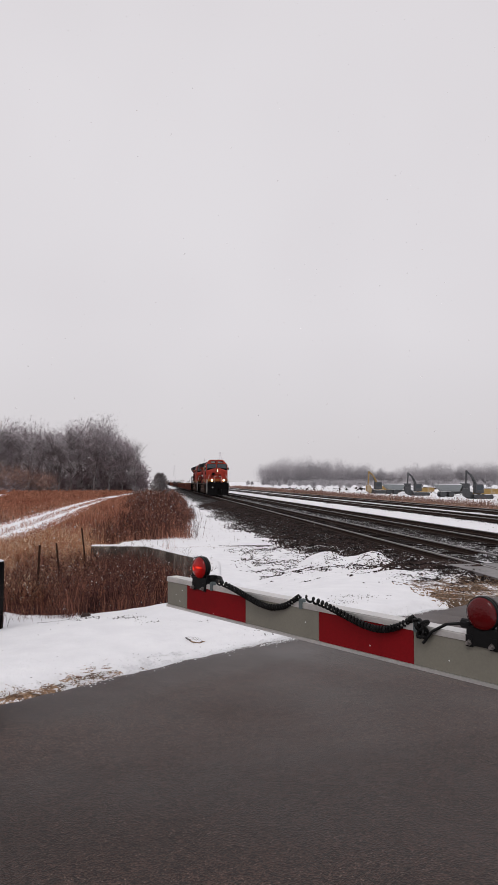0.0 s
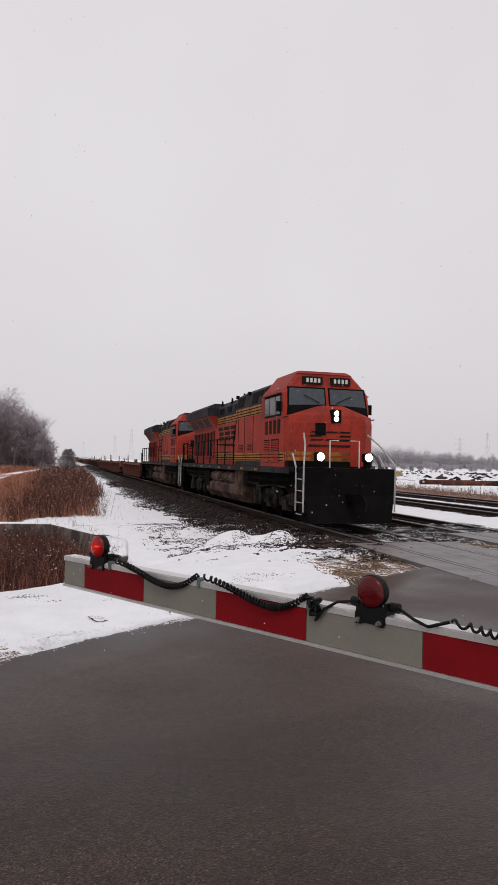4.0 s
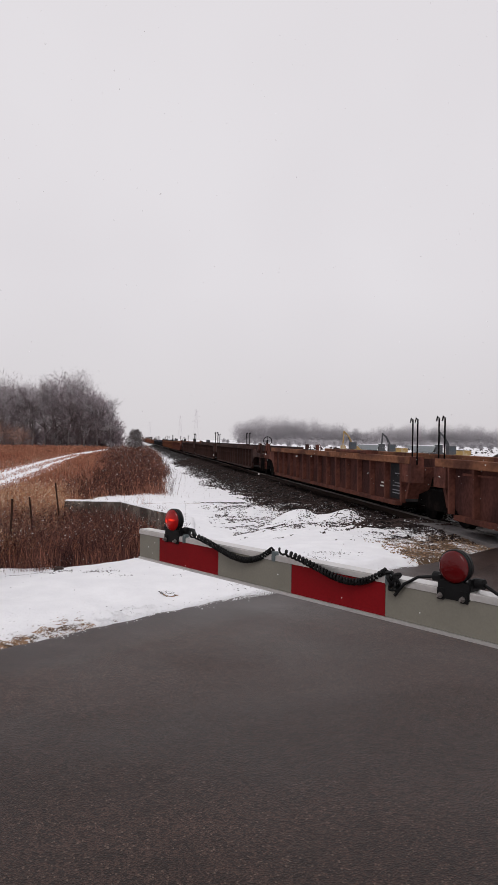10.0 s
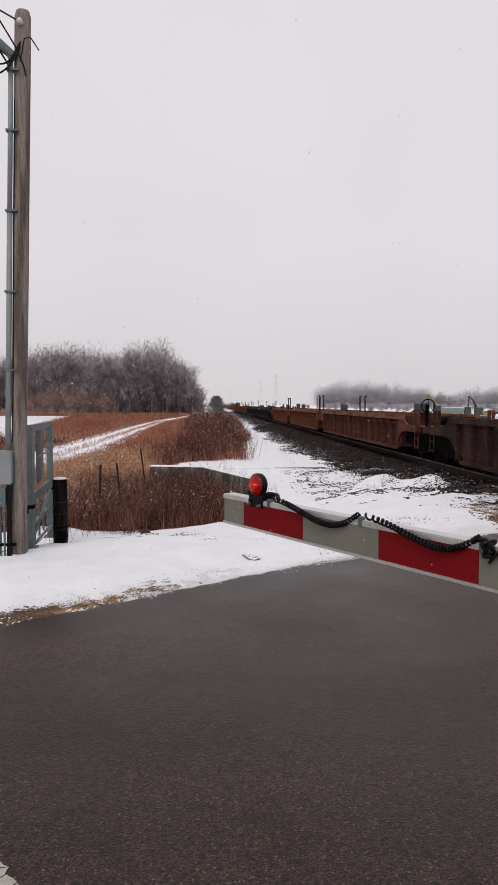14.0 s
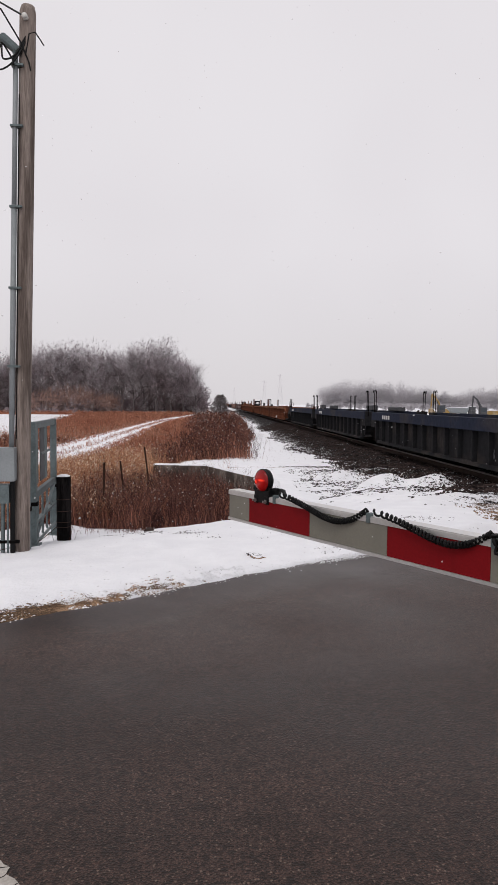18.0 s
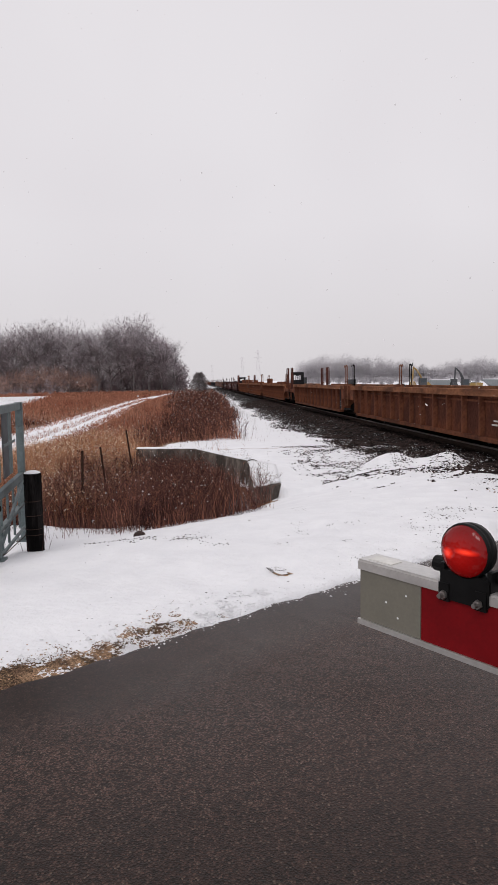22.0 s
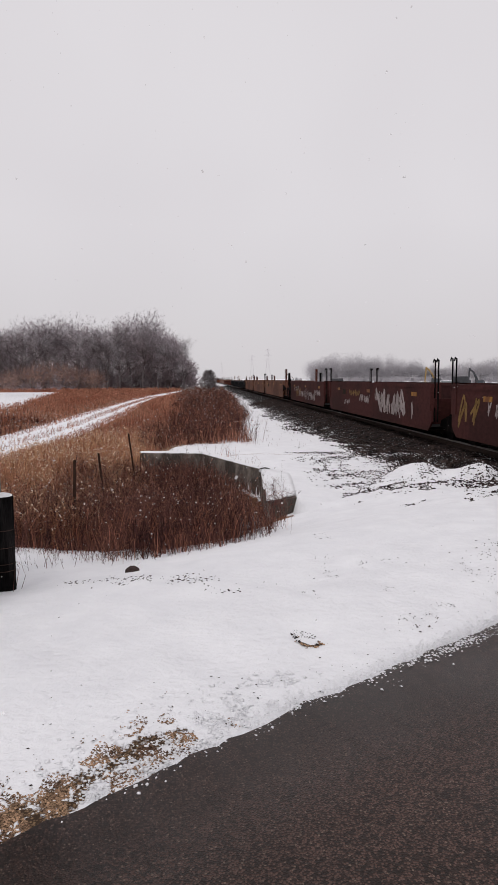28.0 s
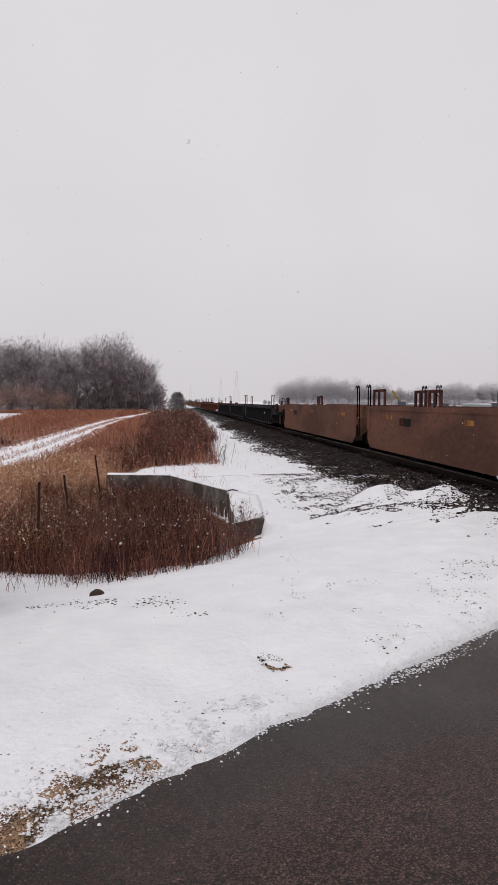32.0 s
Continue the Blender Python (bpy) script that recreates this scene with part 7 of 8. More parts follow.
stalks("grass_tufts", scatter(1500, -3.8, 1.0, 10.2, 14.2, lambda x, y: abs(across(x, y) - ramp_at(x, ((-3.8, 11.9), (-2.6, 11.8), (-1.6, 10.95), (-0.6, 10.1), (0.1, 9.9), (0.4, 10.3), (0.8, 11.6)))) < 0.35 + 0.5 * rough_at(x, y, 1.6, 92), 19, 1.0, 0.12), WEED, "low tangled stems at the foot of the weeds", (0.06, 0.32), 0.003, 19, 1.3, 5, 0.006, SNOW, 0.08)
stalks("grass_tufts", scatter(12, 0.15, 0.6, 11.7, 12.9, lambda x, y: True, 20), BARK, "bare branching twigs poking through the snow", (0.2, 0.5), 0.004, 20, 0.7, 6)


def build_stones():
    """Loose ballast beside the near track, and crumbs of gravel along the road."""
    rnd, s = random.Random(20), Shape()
    n = 0
    while n < 15000:
        y = 15 + 60 * rnd.random() ** 2.0
        x = rnd.uniform(3.9, 8.0)
        sn = snow_cover(x, y)[0]
        if sn > 0.72 or rnd.random() > (1.0 - sn) ** 1.4 * 1.25 or (x > 7.2 and rnd.random() < 0.3):
            continue
        r = rnd.uniform(0.014, 0.036) * (1 + 0.010 * y)
        s.blob((x, y, ground_z(x, y) + r * 0.3), r * rnd.uniform(0.8, 1.4), r * rnd.uniform(0.8, 1.2), r * 0.75, rnd, 0.35)
        n += 1
    tagged(new("ballast_stones", s.mesh("ballast_stones", STONE)), "loose dark ballast stones beside the track", "ballast", kind="stuff")
    s = Shape()
    for _ in range(24000):
        d = rnd.uniform(-6, 3.75) if rnd.random() < 0.6 else rnd.uniform(2.2, 3.75)
        a = road_width(d) + (0.02 + abs(rnd.gauss(0, 0.15)) if d < 2.6 else rnd.gauss(ramp_at(d, ((2.6, 0.12), (3.2, 0.25), (3.9, 0.30))), 0.10))
        x, y = ROAD_U.x * d + ROAD_N.x * a, ROAD_U.y * d + ROAD_N.y * a
        if rough_at(x, y, 0.8, 95) < -0.1 - 0.25 * (3.5 - d) / 4 or a < road_width(d) or d > 2.6 and rough_at(x, y, 7.0, 99) < 0.0 + 0.45 * max(0.0, d - 3.2):
            continue
        r = rnd.uniform(0.0025, 0.0065)
        s.blob((x, y, ground_z(x, y) + r * 0.3), r * 1.3, r, r * 0.7, rnd, 0.35)
    for _ in range(6000):
        x, y = rnd.uniform(4.4, 7.2), rnd.uniform(9.6, 15.0)
        a = across(x, y) - ROAD_EDGE
        if not 0.0 < a < 1.7 + rnd.gauss(0, 0.4) or rough_at(x * 0.6, y * 1.7, 1.2, 96) < -0.05 * a:
            continue
        r = rnd.uniform(0.006, 0.018)
        s.blob((x, y, ground_z(x, y) + r * 0.3), r * 1.3, r, r * 0.7, rnd, 0.35)
    tagged(new("road_gravel", s.mesh("road_gravel", GRIT)), "brown gravel along the edge of the asphalt", "gravel", kind="stuff")
    s = Shape()
    for _ in range(6000):
        d = rnd.uniform(-1, 9.5)
        patchy = rough_at(d, 2.0, 1.1, 71)
        if d < 3.0 and rnd.random() < 0.8 - patchy or patchy < -0.25:
            continue
        a = road_width(d) + rnd.gauss(0.0, 0.035) + abs(rnd.gauss(0, 0.16)) * (1.0 if d < 4 else 0.35)
        x, y = ROAD_U.x * d + ROAD_N.x * a, ROAD_U.y * d + ROAD_N.y * a
        r = rnd.uniform(0.002, 0.006) + 0.006 * rnd.random() ** 4
        s.blob((x, y, max(ground_z(x, y), road_z(x, y) - 0.012) + r * 0.2), r * 1.5, r * 1.1, r * 0.7, rnd, 0.25)
    for _ in range(2600):
        d = rnd.uniform(2.3, 4.4)
        a = road_width(d) + abs(rnd.gauss(0.22, 0.16))
        x, y = ROAD_U.x * d + ROAD_N.x * a, ROAD_U.y * d + ROAD_N.y * a
        if rough_at(x, y, 6.0, 89) < 0.02:
            continue
        r = 0.003 + 0.009 * rnd.random() ** 2
        s.blob((x, y, ground_z(x, y) + r * 0.2), r * 1.8, r * 1.3, r * 0.6, rnd, 0.5)
    for k in range(420):
        d = rnd.gauss(5.55, 0.26) if k < 300 else rnd.choice((4.9, 6.3, 7.6)) + rnd.gauss(0, 0.3)
        a = road_width(d) + (rnd.gauss(-0.07, 0.03) if k < 300 else -abs(rnd.gauss(0, 0.08)))
        x, y = ROAD_U.x * d + ROAD_N.x * a, ROAD_U.y * d + ROAD_N.y * a
        r = 0.0025 + 0.007 * rnd.random() ** 2
        s.blob((x, y, road_z(x, y) - 0.01 + r * 0.3), r * 1.5, r * 1.1, r * 0.7, rnd, 0.25)
    tagged(new("snow_clods", s.mesh("snow_clods", SNOW, True)), "small clods of snow along the road edge", "snow", kind="stuff")
    s = Shape()
    for _ in range(42000):
        x, y = rnd.uniform(2.2, 8.2), rnd.uniform(11.5, 23.5)
        if across(x, y) - ROAD_EDGE < 0.9:
            continue
        share = ramp_at(x + 0.12 * (y - 16), ((2.4, -0.30), (3.4, -0.12), (4.6, 0.0), (5.6, 0.12), (6.4, 0.34), (7.2, 0.6)))
        share -= 0.30 * smoothstep(16.6, 14.6, y) * smoothstep(7.4, 6.4, x) + 0.24 * math.exp(-((x - 4.45) / 0.5) ** 2 - ((y - 18.2) / 0.7) ** 2) + 0.24 * math.exp(-((x - 5.55) / 0.42) ** 2 - ((y - 17.4) / 0.6) ** 2)
        lean = share + 0.05 - 0.42 * rough_at(x * 0.5 + y * 0.5, (y - x) * 1.3, 1.0, 97) - 0.35 * rough_at(x, y, 3.5, 98)
        if rnd.random() > 0.9 * smoothstep(-0.22, 0.34, lean):
            continue
        r = 0.006 + 0.024 * rnd.random() ** 2
        s.blob((x, y, ground_z(x, y) + 0.005), r * 1.4, r, r * 0.7, rnd, 0.35)
    tagged(new("ballast_lumps", s.mesh("ballast_lumps", STONE)), "dark stones showing through the snow heaps", "ballast", kind="stuff")


build_stones()


def grow(shape, p, d, length, r, level, rnd, twigs, spread_by=0.55, kids=(3, 5), sides=5):
    """One branch and all that it bears. Fine twigs go to their own shape."""
    n = 3 if level > 1 else 2
    pts = [Vector(p)]
    q = Vector(d).normalized()
    for _ in range(n):
        q = (q + Vector((rnd.gauss(0, 0.12), rnd.gauss(0, 0.12), rnd.gauss(0.06, 0.08)))).normalized()
        pts.append(pts[-1] + q * (length / n))
    for i in range(n):
        shape.rod(pts[i], pts[i + 1], r * (1 - 0.55 * i / n), r * (1 - 0.55 * (i + 1) / n), sides if level > 1 else 3, False)
    if level == 0:
        for _ in range(4):
            a = pts[rnd.randint(1, n)]
            t = (q + Vector((rnd.gauss(0, 0.7), rnd.gauss(0, 0.7), rnd.gauss(0.1, 0.5)))).normalized() * length * rnd.uniform(0.4, 0.9)
            w = t.orthogonal().normalized() * max(r * 0.9, 0.003)
            twigs.add([a - w, a + w, a + t], [(0, 1, 2)])
        return
    for k in range(rnd.randint(*kids)):
        f = rnd.uniform(0.30, 1.0)
        a = pts[0] + (pts[-1] - pts[0]) * f
        side = Vector((rnd.gauss(0, 1), rnd.gauss(0, 1), rnd.gauss(0.1, 0.4))).normalized()
        grow(shape, a, q * (1 - spread_by) + side * spread_by + Vector((0, 0, 0.15)), length * rnd.uniform(0.5, 0.75), r * rnd.uniform(0.38, 0.55), level - 1, rnd, twigs, spread_by, kids, 4)


def build_tree(height, seed, label, levels=4, kids=(4, 6)):
    """A bare spreading tree, brought to the wanted height."""
    rnd = random.Random(seed)
    trunk, twigs = Shape(), Shape()
    grow(trunk, (0, 0, -0.3), (rnd.gauss(0, 0.05), rnd.gauss(0, 0.05), 1), 10.0, 0.30, levels, rnd, twigs, 0.66, kids, 7)
    k = height / max(p[2] for p in twigs.v)
    for sh in (trunk, twigs):
        sh.v = [(x * k * 0.92, y * k * 0.92, z * k) for x, y, z in sh.v]
    t = thing("bare_tree", label, "tree", group="trees of the wood")
    part("trunk", trunk, BARK, t)
    part("crown", twigs, TWIG, t)
    return t


def build_shrub(x, y, height, stems, seed, label, mats, spread_by=0.45, kids=(3, 5)):
    rnd = random.Random(seed)
    wood, twigs = Shape(), Shape()
    for k in range(stems):
        g = rnd.random() * math.tau
        tilt = rnd.uniform(0.05, spread_by)
        grow(wood, (0.06 * height * math.cos(g), 0.06 * height * math.sin(g), -0.1), (math.cos(g) * tilt, math.sin(g) * tilt, 1), height * rnd.uniform(0.35, 0.62), 0.0045 * height, 2, rnd, twigs, 0.28, kids, 4)
    t = thing("bare_shrub", label, "shrub", pose(x, y, ground_z(x, y)))
    part("trunk", wood, mats[0], t)
    part("crown", twigs, mats[1], t)
    return t
# ---- woods, far ground and what stands there ----


def thicket(name, spots, mat, label, height, width, seed, top=None):
    """A dense far wood: upright boughs and slanting twigs, thinning towards the top."""
    rng = np.random.default_rng(seed)
    n = len(spots)
    base = np.array([(x, y, -1.2) for x, y in spots])
    cap = np.array([top(x, y) for x, y in spots]) if top else np.full(n, height)
    z0 = rng.uniform(0, 1, n) ** 1.4 * cap * 0.8
    ln = rng.uniform(0.15, 0.4, n) * cap
    lean = rng.normal(0, 0.32, (n, 2)) * ln[:, None]
    a = base + np.stack([rng.normal(0, 1.5, n), rng.normal(0, 1.5, n), z0], 1)
    b = a + np.stack([lean[:, 0], lean[:, 1], np.minimum(ln, cap - z0 + 0.5)], 1)
    w = width * rng.uniform(0.4, 1.4, n)
    g = rng.uniform(-0.5, 0.5, n)
    side = np.stack([np.cos(g) * w, np.sin(g) * w, rng.normal(0, 0.3, n) * w], 1)
    i = np.arange(n)
    me = bpy.data.meshes.new(name)
    me.from_pydata(np.concatenate([a - side, a + side, b]).tolist(), [], np.stack([i, i + n, i + 2 * n], 1).tolist())
    me.materials.append(mat)
    return tagged(new(name, me), label, "woods", kind="stuff")


def crowns(name, trees, mat, label, sprays, length, width, seed, lean_out=0.8, low=0.15):
    """Many bare crowns: short boughs that point out and up from within rounded heads. trees: x, y, ground, height, radius."""
    rng = np.random.default_rng(seed)
    t = np.array(trees)
    k = np.repeat(np.arange(len(t)), sprays)
    n = len(k)
    x, y, g, h, r = t[k].T
    d = rng.normal(0, 1, (n, 3))
    d /= np.linalg.norm(d, axis=1)[:, None]
    f = rng.uniform(0, 1, n) ** 0.5 * 0.9
    lump = 0.82 + 0.3 * np.sin(3 * np.arctan2(d[:, 1], d[:, 0]) + k) * np.sin(4 * d[:, 2] + 2 * k)
    mid = g + h * (0.5 + low / 2)
    semi = h * (0.5 - low / 2)
    a = np.stack([x + d[:, 0] * r * f * lump, y + d[:, 1] * r * f * lump, mid + d[:, 2] * semi * f * (0.88 + 0.12 * lump)], 1)
    u = d * np.array([lean_out, lean_out, 0.6]) + rng.normal(0, 0.45, (n, 3)) + np.array([0, 0, 0.35])
    u /= np.linalg.norm(u, axis=1)[:, None]
    ln = length * rng.uniform(0.5, 1.4, n)
    b = a + u * ln[:, None] * (1.15 - 0.85 * f)[:, None]
    w = width * rng.uniform(0.4, 1.3, n) * (1.5 - f)
    side = np.cross(u, rng.normal(0, 1, (n, 3)))
    side *= (w / np.linalg.norm(side, axis=1))[:, None]
    i = np.arange(n)
    me = bpy.data.meshes.new(name)
    me.from_pydata(np.concatenate([a - side, a + side, b]).tolist(), [], np.stack([i, i + n, i + 2 * n], 1).tolist())
    me.materials.append(mat)
    return tagged(new(name, me), label, "woods", kind="stuff")


def left_top(x, y=0):
    return ramp_at(x, ((-150, 21), (-93, 21.7), (-84, 22.0), (-73, 19.8), (-69, 17.2), (-60, 15.2), (-55, 18.0), (-44, 18.6), (-38.8, 19.5), (-31, 18.0), (-24, 17.6), (-16.7, 20.0), (-12.5, 18.0), (-10.8, 16.6), (-6.6, 14.0), (-4.2, 11.5), (-2.8, 8.5)))


def right_top(x, y=0):
    return ramp_at(x, ((80, 13), (88, 17), (106, 20.5), (142, 17.5), (170, 13.5), (189, 11), (205, 14), (217, 17), (230, 14), (260, 17), (300, 14), (340, 12), (420, 11), (600, 14)))


def wood_rows(x0, x1, rows, top, gap, seed, base=-1.0, k=1.0):
    """Trees in loose rows, their heights following the roofline of the wood."""
    rnd, out = random.Random(seed), []
    for y, slant in rows:
        x = x0
        while x < x1:
            h = (top(x) - base) * k * rnd.uniform(0.74, 1.04)
            r = min(h * rnd.uniform(0.32, 0.46), max(2.6, (x1 - x) * 0.5 + 1.6))
            out.append((x + rnd.uniform(-0.8, 0.8), y + slant * (x1 - x) + rnd.uniform(-2.5, 2.5), base, h, r))
            x += gap * rnd.uniform(0.6, 1.35)
    return out


def build_woods():
    kinds = [build_tree(10.0, 200 + k, "tall bare frosted tree at the edge of the wood", 4, (5, 6)) for k in range(5)]
    rnd = random.Random(31)
    x, k = -5.2, 0
    while x > -125:
        h = (left_top(x) + 1.0) * (rnd.uniform(0.84, 1.0) if k % 3 else 1.03)
        m = pose(x, 172.5 + max(0.0, -x - 12) * 0.22 + rnd.uniform(0, 5), -1.0, 0, 0, rnd.uniform(0, 360))
        ob = kinds[k] if k < 5 else copy_thing(kinds[k % 5], m)
        ob.matrix_basis = m @ Matrix.Diagonal((h * 0.1, h * 0.1, h * 0.1, 1))
        x -= rnd.uniform(2.6, 4.6)
        k += 1
    rows = wood_rows(-150, -4.2, ((177, 0.22), (184, 0.22), (192, 0.22), (202, 0.22)), left_top, 5.6, 61, -1.0, 1.12)
    crowns("wood_crowns", rows, TWIG, "rounded frosted grey crowns of the wood behind the field", 1500, 0.95, 0.042, 41)
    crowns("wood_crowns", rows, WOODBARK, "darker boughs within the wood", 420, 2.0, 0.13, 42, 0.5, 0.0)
    edge_rows = wood_rows(-18, -3.6, ((174, 0.12), (178, 0.12), (182, 0.12)), left_top, 3.0, 67)
    crowns("wood_crowns", edge_rows, TWIG, "frosted crowns at the end of the wood", 900, 0.9, 0.042, 49)
    crowns("wood_crowns", edge_rows, WOODBARK, "darker boughs at the end of the wood", 420, 1.8, 0.11, 50, 0.5, 0.0)
    low = wood_rows(-150, -2.6, ((175, 0.22), (180, 0.22)), lambda x: min(8.0, 0.6 * left_top(x)), 3.0, 62, -4.0)
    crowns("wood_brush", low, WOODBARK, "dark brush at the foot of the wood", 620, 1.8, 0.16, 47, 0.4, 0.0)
    rnd = random.Random(33)
    trunks = Shape()
    for x, y, g, h, r in rows:
        trunks.rod((x, y, g), (x + rnd.uniform(-0.6, 0.6), y, g + h * 0.6), 0.26, 0.10, 5, False)
        for _ in range(5):
            an, z = rnd.random() * math.tau, rnd.uniform(0.3, 0.6)
            trunks.rod((x, y, g + h * z), (x + math.cos(an) * r * 0.7, y + math.sin(an) * r * 0.7, g + h * (z + rnd.uniform(0.15, 0.3))), 0.12, 0.04, 4, False)
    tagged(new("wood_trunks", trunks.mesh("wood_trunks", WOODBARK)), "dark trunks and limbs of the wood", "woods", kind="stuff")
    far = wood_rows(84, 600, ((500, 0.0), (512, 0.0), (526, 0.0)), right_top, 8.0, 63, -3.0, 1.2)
    crowns("far_woods", far, FARWOOD, "snow-dusted wood across the tracks, paled for haze", 2600, 1.1, 0.13, 43, 0.7, 0.0)
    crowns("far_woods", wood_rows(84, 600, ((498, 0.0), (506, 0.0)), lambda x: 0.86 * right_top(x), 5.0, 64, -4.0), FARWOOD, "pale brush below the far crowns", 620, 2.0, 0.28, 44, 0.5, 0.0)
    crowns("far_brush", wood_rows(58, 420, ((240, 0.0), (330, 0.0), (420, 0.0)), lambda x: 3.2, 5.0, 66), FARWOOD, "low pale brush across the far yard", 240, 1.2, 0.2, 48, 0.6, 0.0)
    crowns("brush", [(-26 + 1.6 * k, 119 + 2 * math.sin(k * 2.1), -1.0, 6.6 - 0.22 * abs(k) ** 1.4, 2.6) for k in range(-5, 6)], BANKGRASS, "reddish leafless brush before the wood", 300, 1.5, 0.035, 45)
    crowns("brush", wood_rows(-150, -30, ((152, 0.06), (160, 0.06)), lambda x: 1.0, 3.0, 65), WOODBARK, "low grey brush along the field", 110, 0.9, 0.05, 46, 0.8, 0.0)
    # cedar by the track
    c = thing("cedar_bush", "lone frosted cedar bush beside the track", "bush", pose(0.95, 150, -1.0))
    rnd = random.Random(8)
    part("trunk", Shape().rod((0, 0, -0.2), (0.1, 0, 4.2), 0.14, 0.03, 6), BARK, c)
    s = Shape()
    for _ in range(3200):
        z, g = 4.6 * rnd.random() ** 1.25, rnd.random() * math.tau
        edge = 2.15 * math.sqrt(max(0.0, 1 - (z / 4.8) ** 1.5)) * (1 + 0.16 * math.sin(3 * g + 2.3 * z) + 0.12 * math.sin(5 * g - 4 * z))
        r = edge * rnd.random() ** 0.6
        p = Vector((r * math.cos(g), r * math.sin(g), z))
        t = Vector((math.cos(g) * 0.5, math.sin(g) * 0.5, rnd.uniform(0.2, 0.9))) * rnd.uniform(0.3, 0.6)
        w = t.orthogonal().normalized() * 0.07
        s.add([p - w, p + w, p + t], [(0, 1, 2)])
    part("foliage", s, EVERGREEN, c)
    build_shrub(-14.6, 27, 6.3, 50, 12, "big many-stemmed leafless shrub dusted with snow", (SHRUBBARK, SHRUBBARK), 0.85, (3, 5))
    build_shrub(0.85, 12.9, 0.85, 9, 13, "spindly leafless sapling in the snow", (WEED, WEED), 0.9)
    build_shrub(0.50, 12.2, 0.55, 4, 14, "small leafless sapling by the weeds", (WEED, WEED), 0.9)


def build_pylon(x, y, h, arm):
    p = thing("power_pylon", "pale lattice power pylon far off in the haze", "pylon", pose(x, y, -1.0), "power pylons")
    s = Shape()
    r = 0.10 * h / 35
    lv = [0, 0.25, 0.45, 0.62, 0.78, 1.0]
    wd = [0.11, 0.075, 0.05, 0.035, 0.03, 0.012]
    for i in range(5):
        for cx, cy in ((-1, -1), (1, -1), (1, 1), (-1, 1)):
            p0 = (cx * wd[i] * h, cy * wd[i] * h, lv[i] * h)
            p1 = (cx * wd[i + 1] * h, cy * wd[i + 1] * h, lv[i + 1] * h)
            s.rod(p0, p1, r, r, 4)
            s.rod(p0, (-cx * wd[i + 1] * h, cy * wd[i + 1] * h, lv[i + 1] * h), r * 0.6, r * 0.6, 3)
    part("mast", s, PYLON, p)
    for z in (0.62, 0.78, 0.94):
        w = arm * h * (1.0 if z != 0.94 else 0.8)
        part("cross_arm", Shape().rod((-w, 0, z * h), (w, 0, z * h), r, r, 4).rod((-w, 0, z * h), (0, 0, (z + 0.05) * h), r * 0.7, r * 0.7, 3).rod((w, 0, z * h), (0, 0, (z + 0.05) * h), r * 0.7, r * 0.7, 3), PYLON, p)


def build_excavator(x, y, size, boom, label):
    """Faces along the tracks, boom folded down before it."""
    e = thing("excavator", label, "excavator", pose(x, y, ground_z(x, y), 0, 0, 276) @ Matrix.Scale(size, 4), "parked diggers")
    for sx in (-1, 1):
        part("crawler", Shape().prism_x([(-1.9, 0.35), (-1.6, 0.0), (1.6, 0.0), (1.9, 0.35), (1.6, 0.75), (-1.6, 0.75)], sx * 1.1 - 0.28, sx * 1.1 + 0.28), DIGDARK, e)
    part("house", loft([[(-1.3, -0.6, 0.85), (1.3, -0.6, 0.85), (1.3, 2.4, 0.85), (-1.3, 2.4, 0.85)], [(-1.3, -0.6, 1.75), (1.3, -0.6, 1.75), (1.25, 2.3, 1.75), (-1.25, 2.3, 1.75)]]), DIGYELLOW, e, "yellow engine house")
    part("counterweight", loft([[(-1.32, 1.6, 0.8), (1.32, 1.6, 0.8), (1.2, 3.0, 0.9), (-1.2, 3.0, 0.9)], [(-1.32, 1.6, 1.85), (1.32, 1.6, 1.85), (1.2, 3.0, 1.75), (-1.2, 3.0, 1.75)]]), DIGYELLOW, e, "yellow counterweight")
    part("snow_cap", Shape().box(-1.2, 1.2, -0.4, 2.7, 1.86, 1.93), SNOW, e)
    c = part("cab", Shape().box(0.35, 1.3, -1.6, -0.1, 0.95, 2.6, 0.08), DIGDARK, e)
    part("pane", Shape().box(1.29, 1.31, -1.45, -0.3, 1.6, 2.4), WINDOW, c)
    part("boom", Shape().prism_x([(-0.4, 1.4), (-0.85, 3.0), (-1.68, 4.3), (-2.6, 5.0), (-2.70, 4.82), (-1.88, 4.1), (-1.12, 2.9), (-0.72, 1.3)], -0.16, 0.16), boom, e, "folded boom")
    part("ram", Shape().rod((0.02, -0.8, 1.4), (0.02, -1.6, 3.6), 0.09, 0.07, 8), DIGDARK, e)
    part("stick", Shape().prism_x([(-2.5, 5.1), (-2.78, 5.05), (-2.98, 2.0), (-2.80, 1.6)], -0.12, 0.12), boom, e)
    part("bucket", Shape().prism_x([(-3.2, 1.8), (-2.6, 1.9), (-2.2, 1.0), (-2.4, 0.1), (-3.2, 0.6)], -0.6, 0.6), boom, e)
    part("exhaust", Shape().rod((-0.8, 1.2, 1.8), (-0.8, 1.2, 2.3), 0.09, 0.09, 8), DIGDARK, e)
    return e


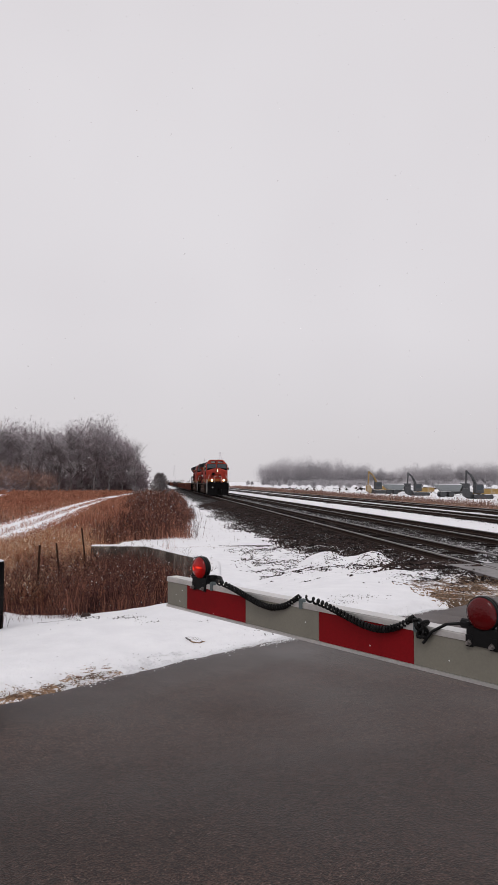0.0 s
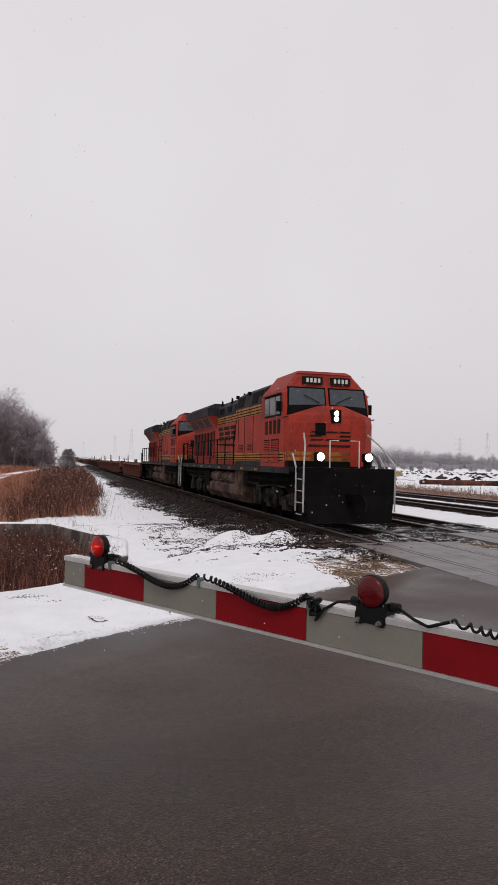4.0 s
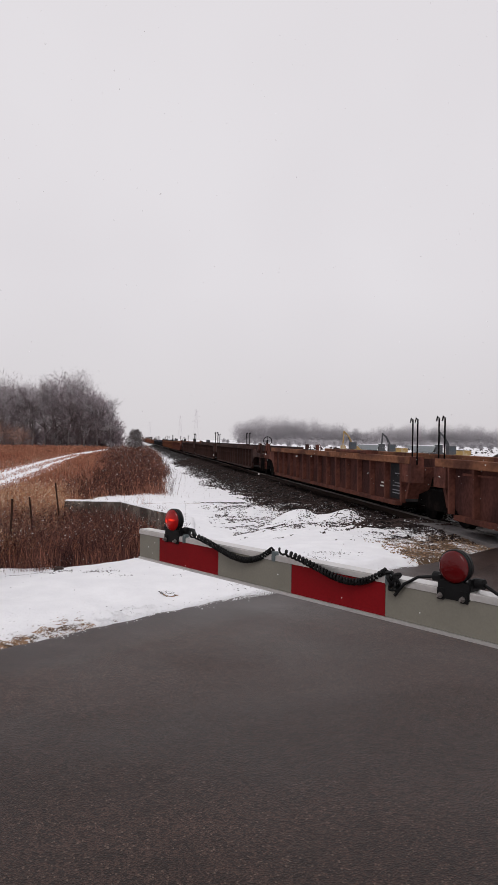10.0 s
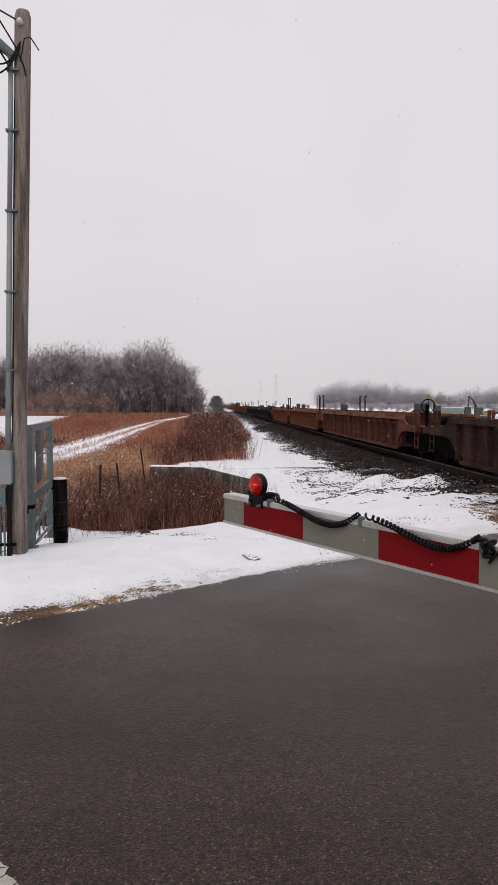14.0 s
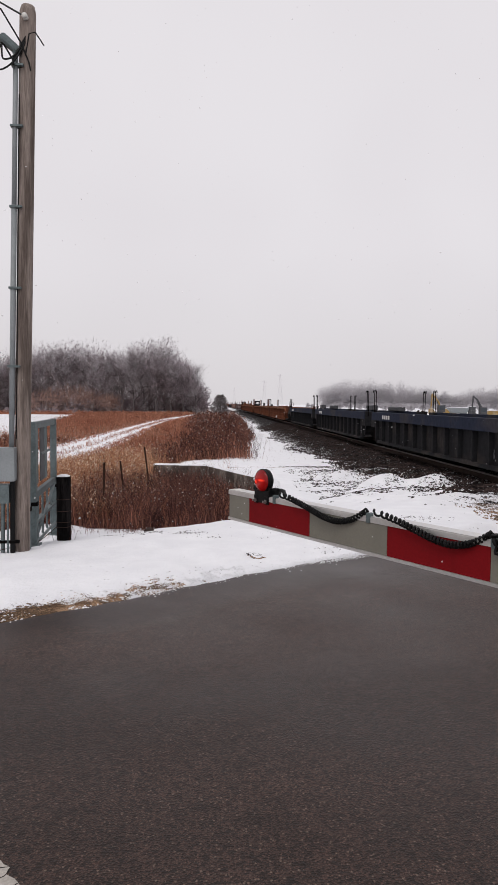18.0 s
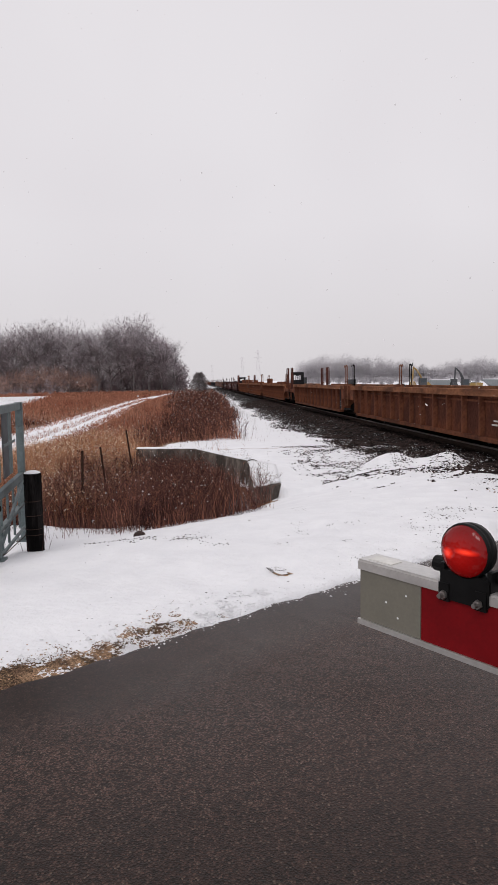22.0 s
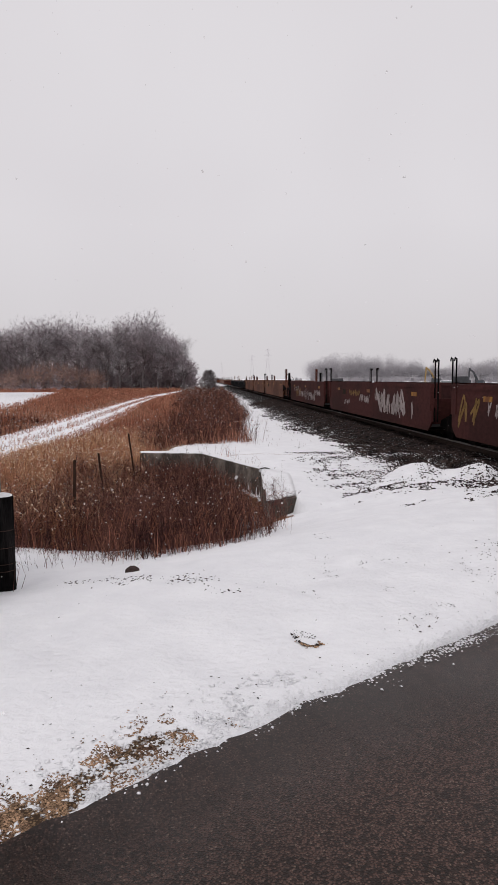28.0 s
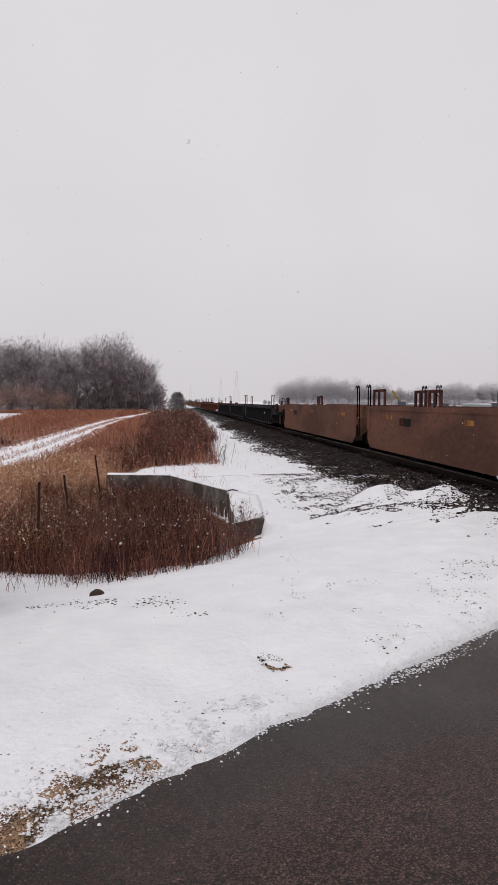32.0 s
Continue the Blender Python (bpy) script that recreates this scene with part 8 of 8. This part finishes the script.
def build_dumper(x, y, size, label):
    """Articulated tipper, parked nose to the yard road."""
    d = thing("dump_truck", label, "dump truck", pose(x, y, ground_z(x, y), 0, 0, 84) @ Matrix.Scale(size, 4), "parked diggers")
    for sx in (-1, 1):
        for yy in (-2.6, 1.2, 2.8):
            part("wheel", Shape().rod((sx * 0.8, yy, 0.55), (sx * 1.3, yy, 0.55), 0.55, 0.55, 16), DIGDARK, d)
    part("chassis", Shape().box(-0.5, 0.5, -3.4, 3.4, 0.7, 1.1), DIGDARK, d)
    part("tipper_body", loft([[(-0.9, -0.5, 1.1), (0.9, -0.5, 1.1), (0.9, 3.0, 1.2), (-0.9, 3.0, 1.2)], [(-1.35, -1.0, 2.4), (1.35, -1.0, 2.4), (1.35, 4.2, 2.5), (-1.35, 4.2, 2.5)]]), BOXGREY, d, "grimy grey tipper body")
    part("body_snow", Shape().box(-1.25, 1.25, -0.8, 4.0, 2.38, 2.62), SNOW, d, "snow in the tipper body")
    part("hood", loft([[(-0.85, -4.2, 0.9), (0.85, -4.2, 0.9), (0.9, -2.6, 0.9), (-0.9, -2.6, 0.9)], [(-0.75, -4.0, 1.5), (0.75, -4.0, 1.5), (0.9, -2.6, 1.8), (-0.9, -2.6, 1.8)]]), SNOW, d, "snow-covered bonnet")
    c = part("cab", Shape().box(-0.9, 0.9, -2.6, -1.2, 1.2, 2.75, 0.06), DIGDARK, d)
    part("pane", Shape().box(-0.7, 0.7, -2.62, -2.59, 1.9, 2.55), WINDOW, c)
    part("roof_snow", Shape().box(-0.92, 0.92, -2.65, -1.15, 2.75, 2.88), SNOW, c, "snow on the cab roof")
    return d


def build_yard():
    build_pylon(58, 800, 31, 0.14)
    build_pylon(77, 800, 39, 0.12)
    build_pylon(30, 1100, 30, 0.14)
    build_pylon(330, 505, 27, 0.22)
    build_pylon(354, 500, 32, 0.2)
    build_excavator(42.6, 123, 0.85, DIGYELLOW, "yellow excavator with upright yellow boom")
    build_excavator(42.5, 103.5, 0.74, DIGDARK, "yellow excavator with dark folded boom")
    build_excavator(42.5, 83, 0.74, DIGDARK, "yellow excavator with raised dark boom by the pipes")
    build_dumper(43.5, 115, 0.72, "yellow dump truck with snow on its bonnet")
    build_dumper(44, 93.5, 0.74, "rusty yellow dump truck with snowy cab roof")
    for k, (x, y, ln) in enumerate(((44, 69, 8), (50, 67.5, 7), (44.5, 66, 7))):
        p = solid("steel_pipe", Shape().rod((0, 0, 0), (ln, 0, 0), 0.28, 0.28, 14), RUSTCAR, "long rusty steel pipe lying in the snow", "pipe", group="stacked pipes")
        p.matrix_basis = pose(x - ln / 2, y, ground_z(x, y) + 0.26, 0, 0, 8)
    rnd, s, g = random.Random(55), Shape(), Shape()
    for _ in range(2200):
        x, y = rnd.uniform(40, 120), rnd.uniform(60, 215)
        if x < 47 and y < 130:
            continue
        r = rnd.uniform(0.2, 0.6)
        (s if rnd.random() < 0.7 else g).blob((x, y, ground_z(x, y) + r * 0.2), r * 1.7, r * 1.3, r * rnd.uniform(0.5, 1.0), rnd, 0.3)
    tagged(new("snow_heaps", s.mesh("snow_heaps", SNOW)), "heaps of snow-covered rubble in the yard", "snow heaps", kind="stuff")
    tagged(new("rubble_heaps", g.mesh("rubble_heaps", STONE)), "dark rubble among the snow heaps", "rubble", kind="stuff")


build_woods()
build_yard()
# ---- falling snow ----
flurries = []  # (thing, metres fallen a second, metres drifted a second)


def build_flurry(count, seed, fall, drift, size=(0.0035, 0.0085), deep=16.0):
    """Flakes in a tall column of air that sinks through the place."""
    rnd, s = random.Random(seed), Shape()
    while count:
        x, y, z = rnd.uniform(-8, 9) - 16 * drift, 0.6 + deep * rnd.random() ** 1.15, rnd.uniform(-1, 8 + 32 * fall)
        if abs(x + 16 * drift) < 3.0 and y < 6.0:
            continue
        r = rnd.uniform(*size)
        for _ in range(2):
            a = Vector((rnd.gauss(0, 1), rnd.gauss(0, 1), rnd.gauss(0, 1))).normalized() * r
            b = a.orthogonal().normalized() * r * rnd.uniform(0.6, 1.0)
            c = Vector((x, y, z))
            s.add([c - a, c - a * 0.4 - b, c + a * 0.5 - b * 0.9, c + a, c + a * 0.4 + b, c - a * 0.5 + b * 0.9], [(0, 1, 2, 3, 4, 5)])
        count -= 1
    ob = tagged(new("snowfall", s.mesh("snowfall", FLAKE)), "sparse snowflakes drifting down through the air", "snowfall", kind="stuff")
    flurries.append((ob, fall, drift))


build_flurry(4600, 91, 1.15, 0.12)
build_flurry(3800, 92, 0.85, -0.10)
build_flurry(2400, 93, 1.0, 0.05, (0.008, 0.014), 9.0)
# ---- what moves ----


def motions():
    """The whole train runs past at an even pace."""
    times = (0, 0.1, *range(1, 32), 31.9, 32)
    for ob, behind in rolling:
        walk(ob, [(t, pose(XC, FRONT + behind - SPEED * t, RAIL_Z)) for t in times])
    for ob, fall, drift in flurries:
        walk(ob, [(t, pose(drift * t, 0, -fall * t)) for t in times])


motions()
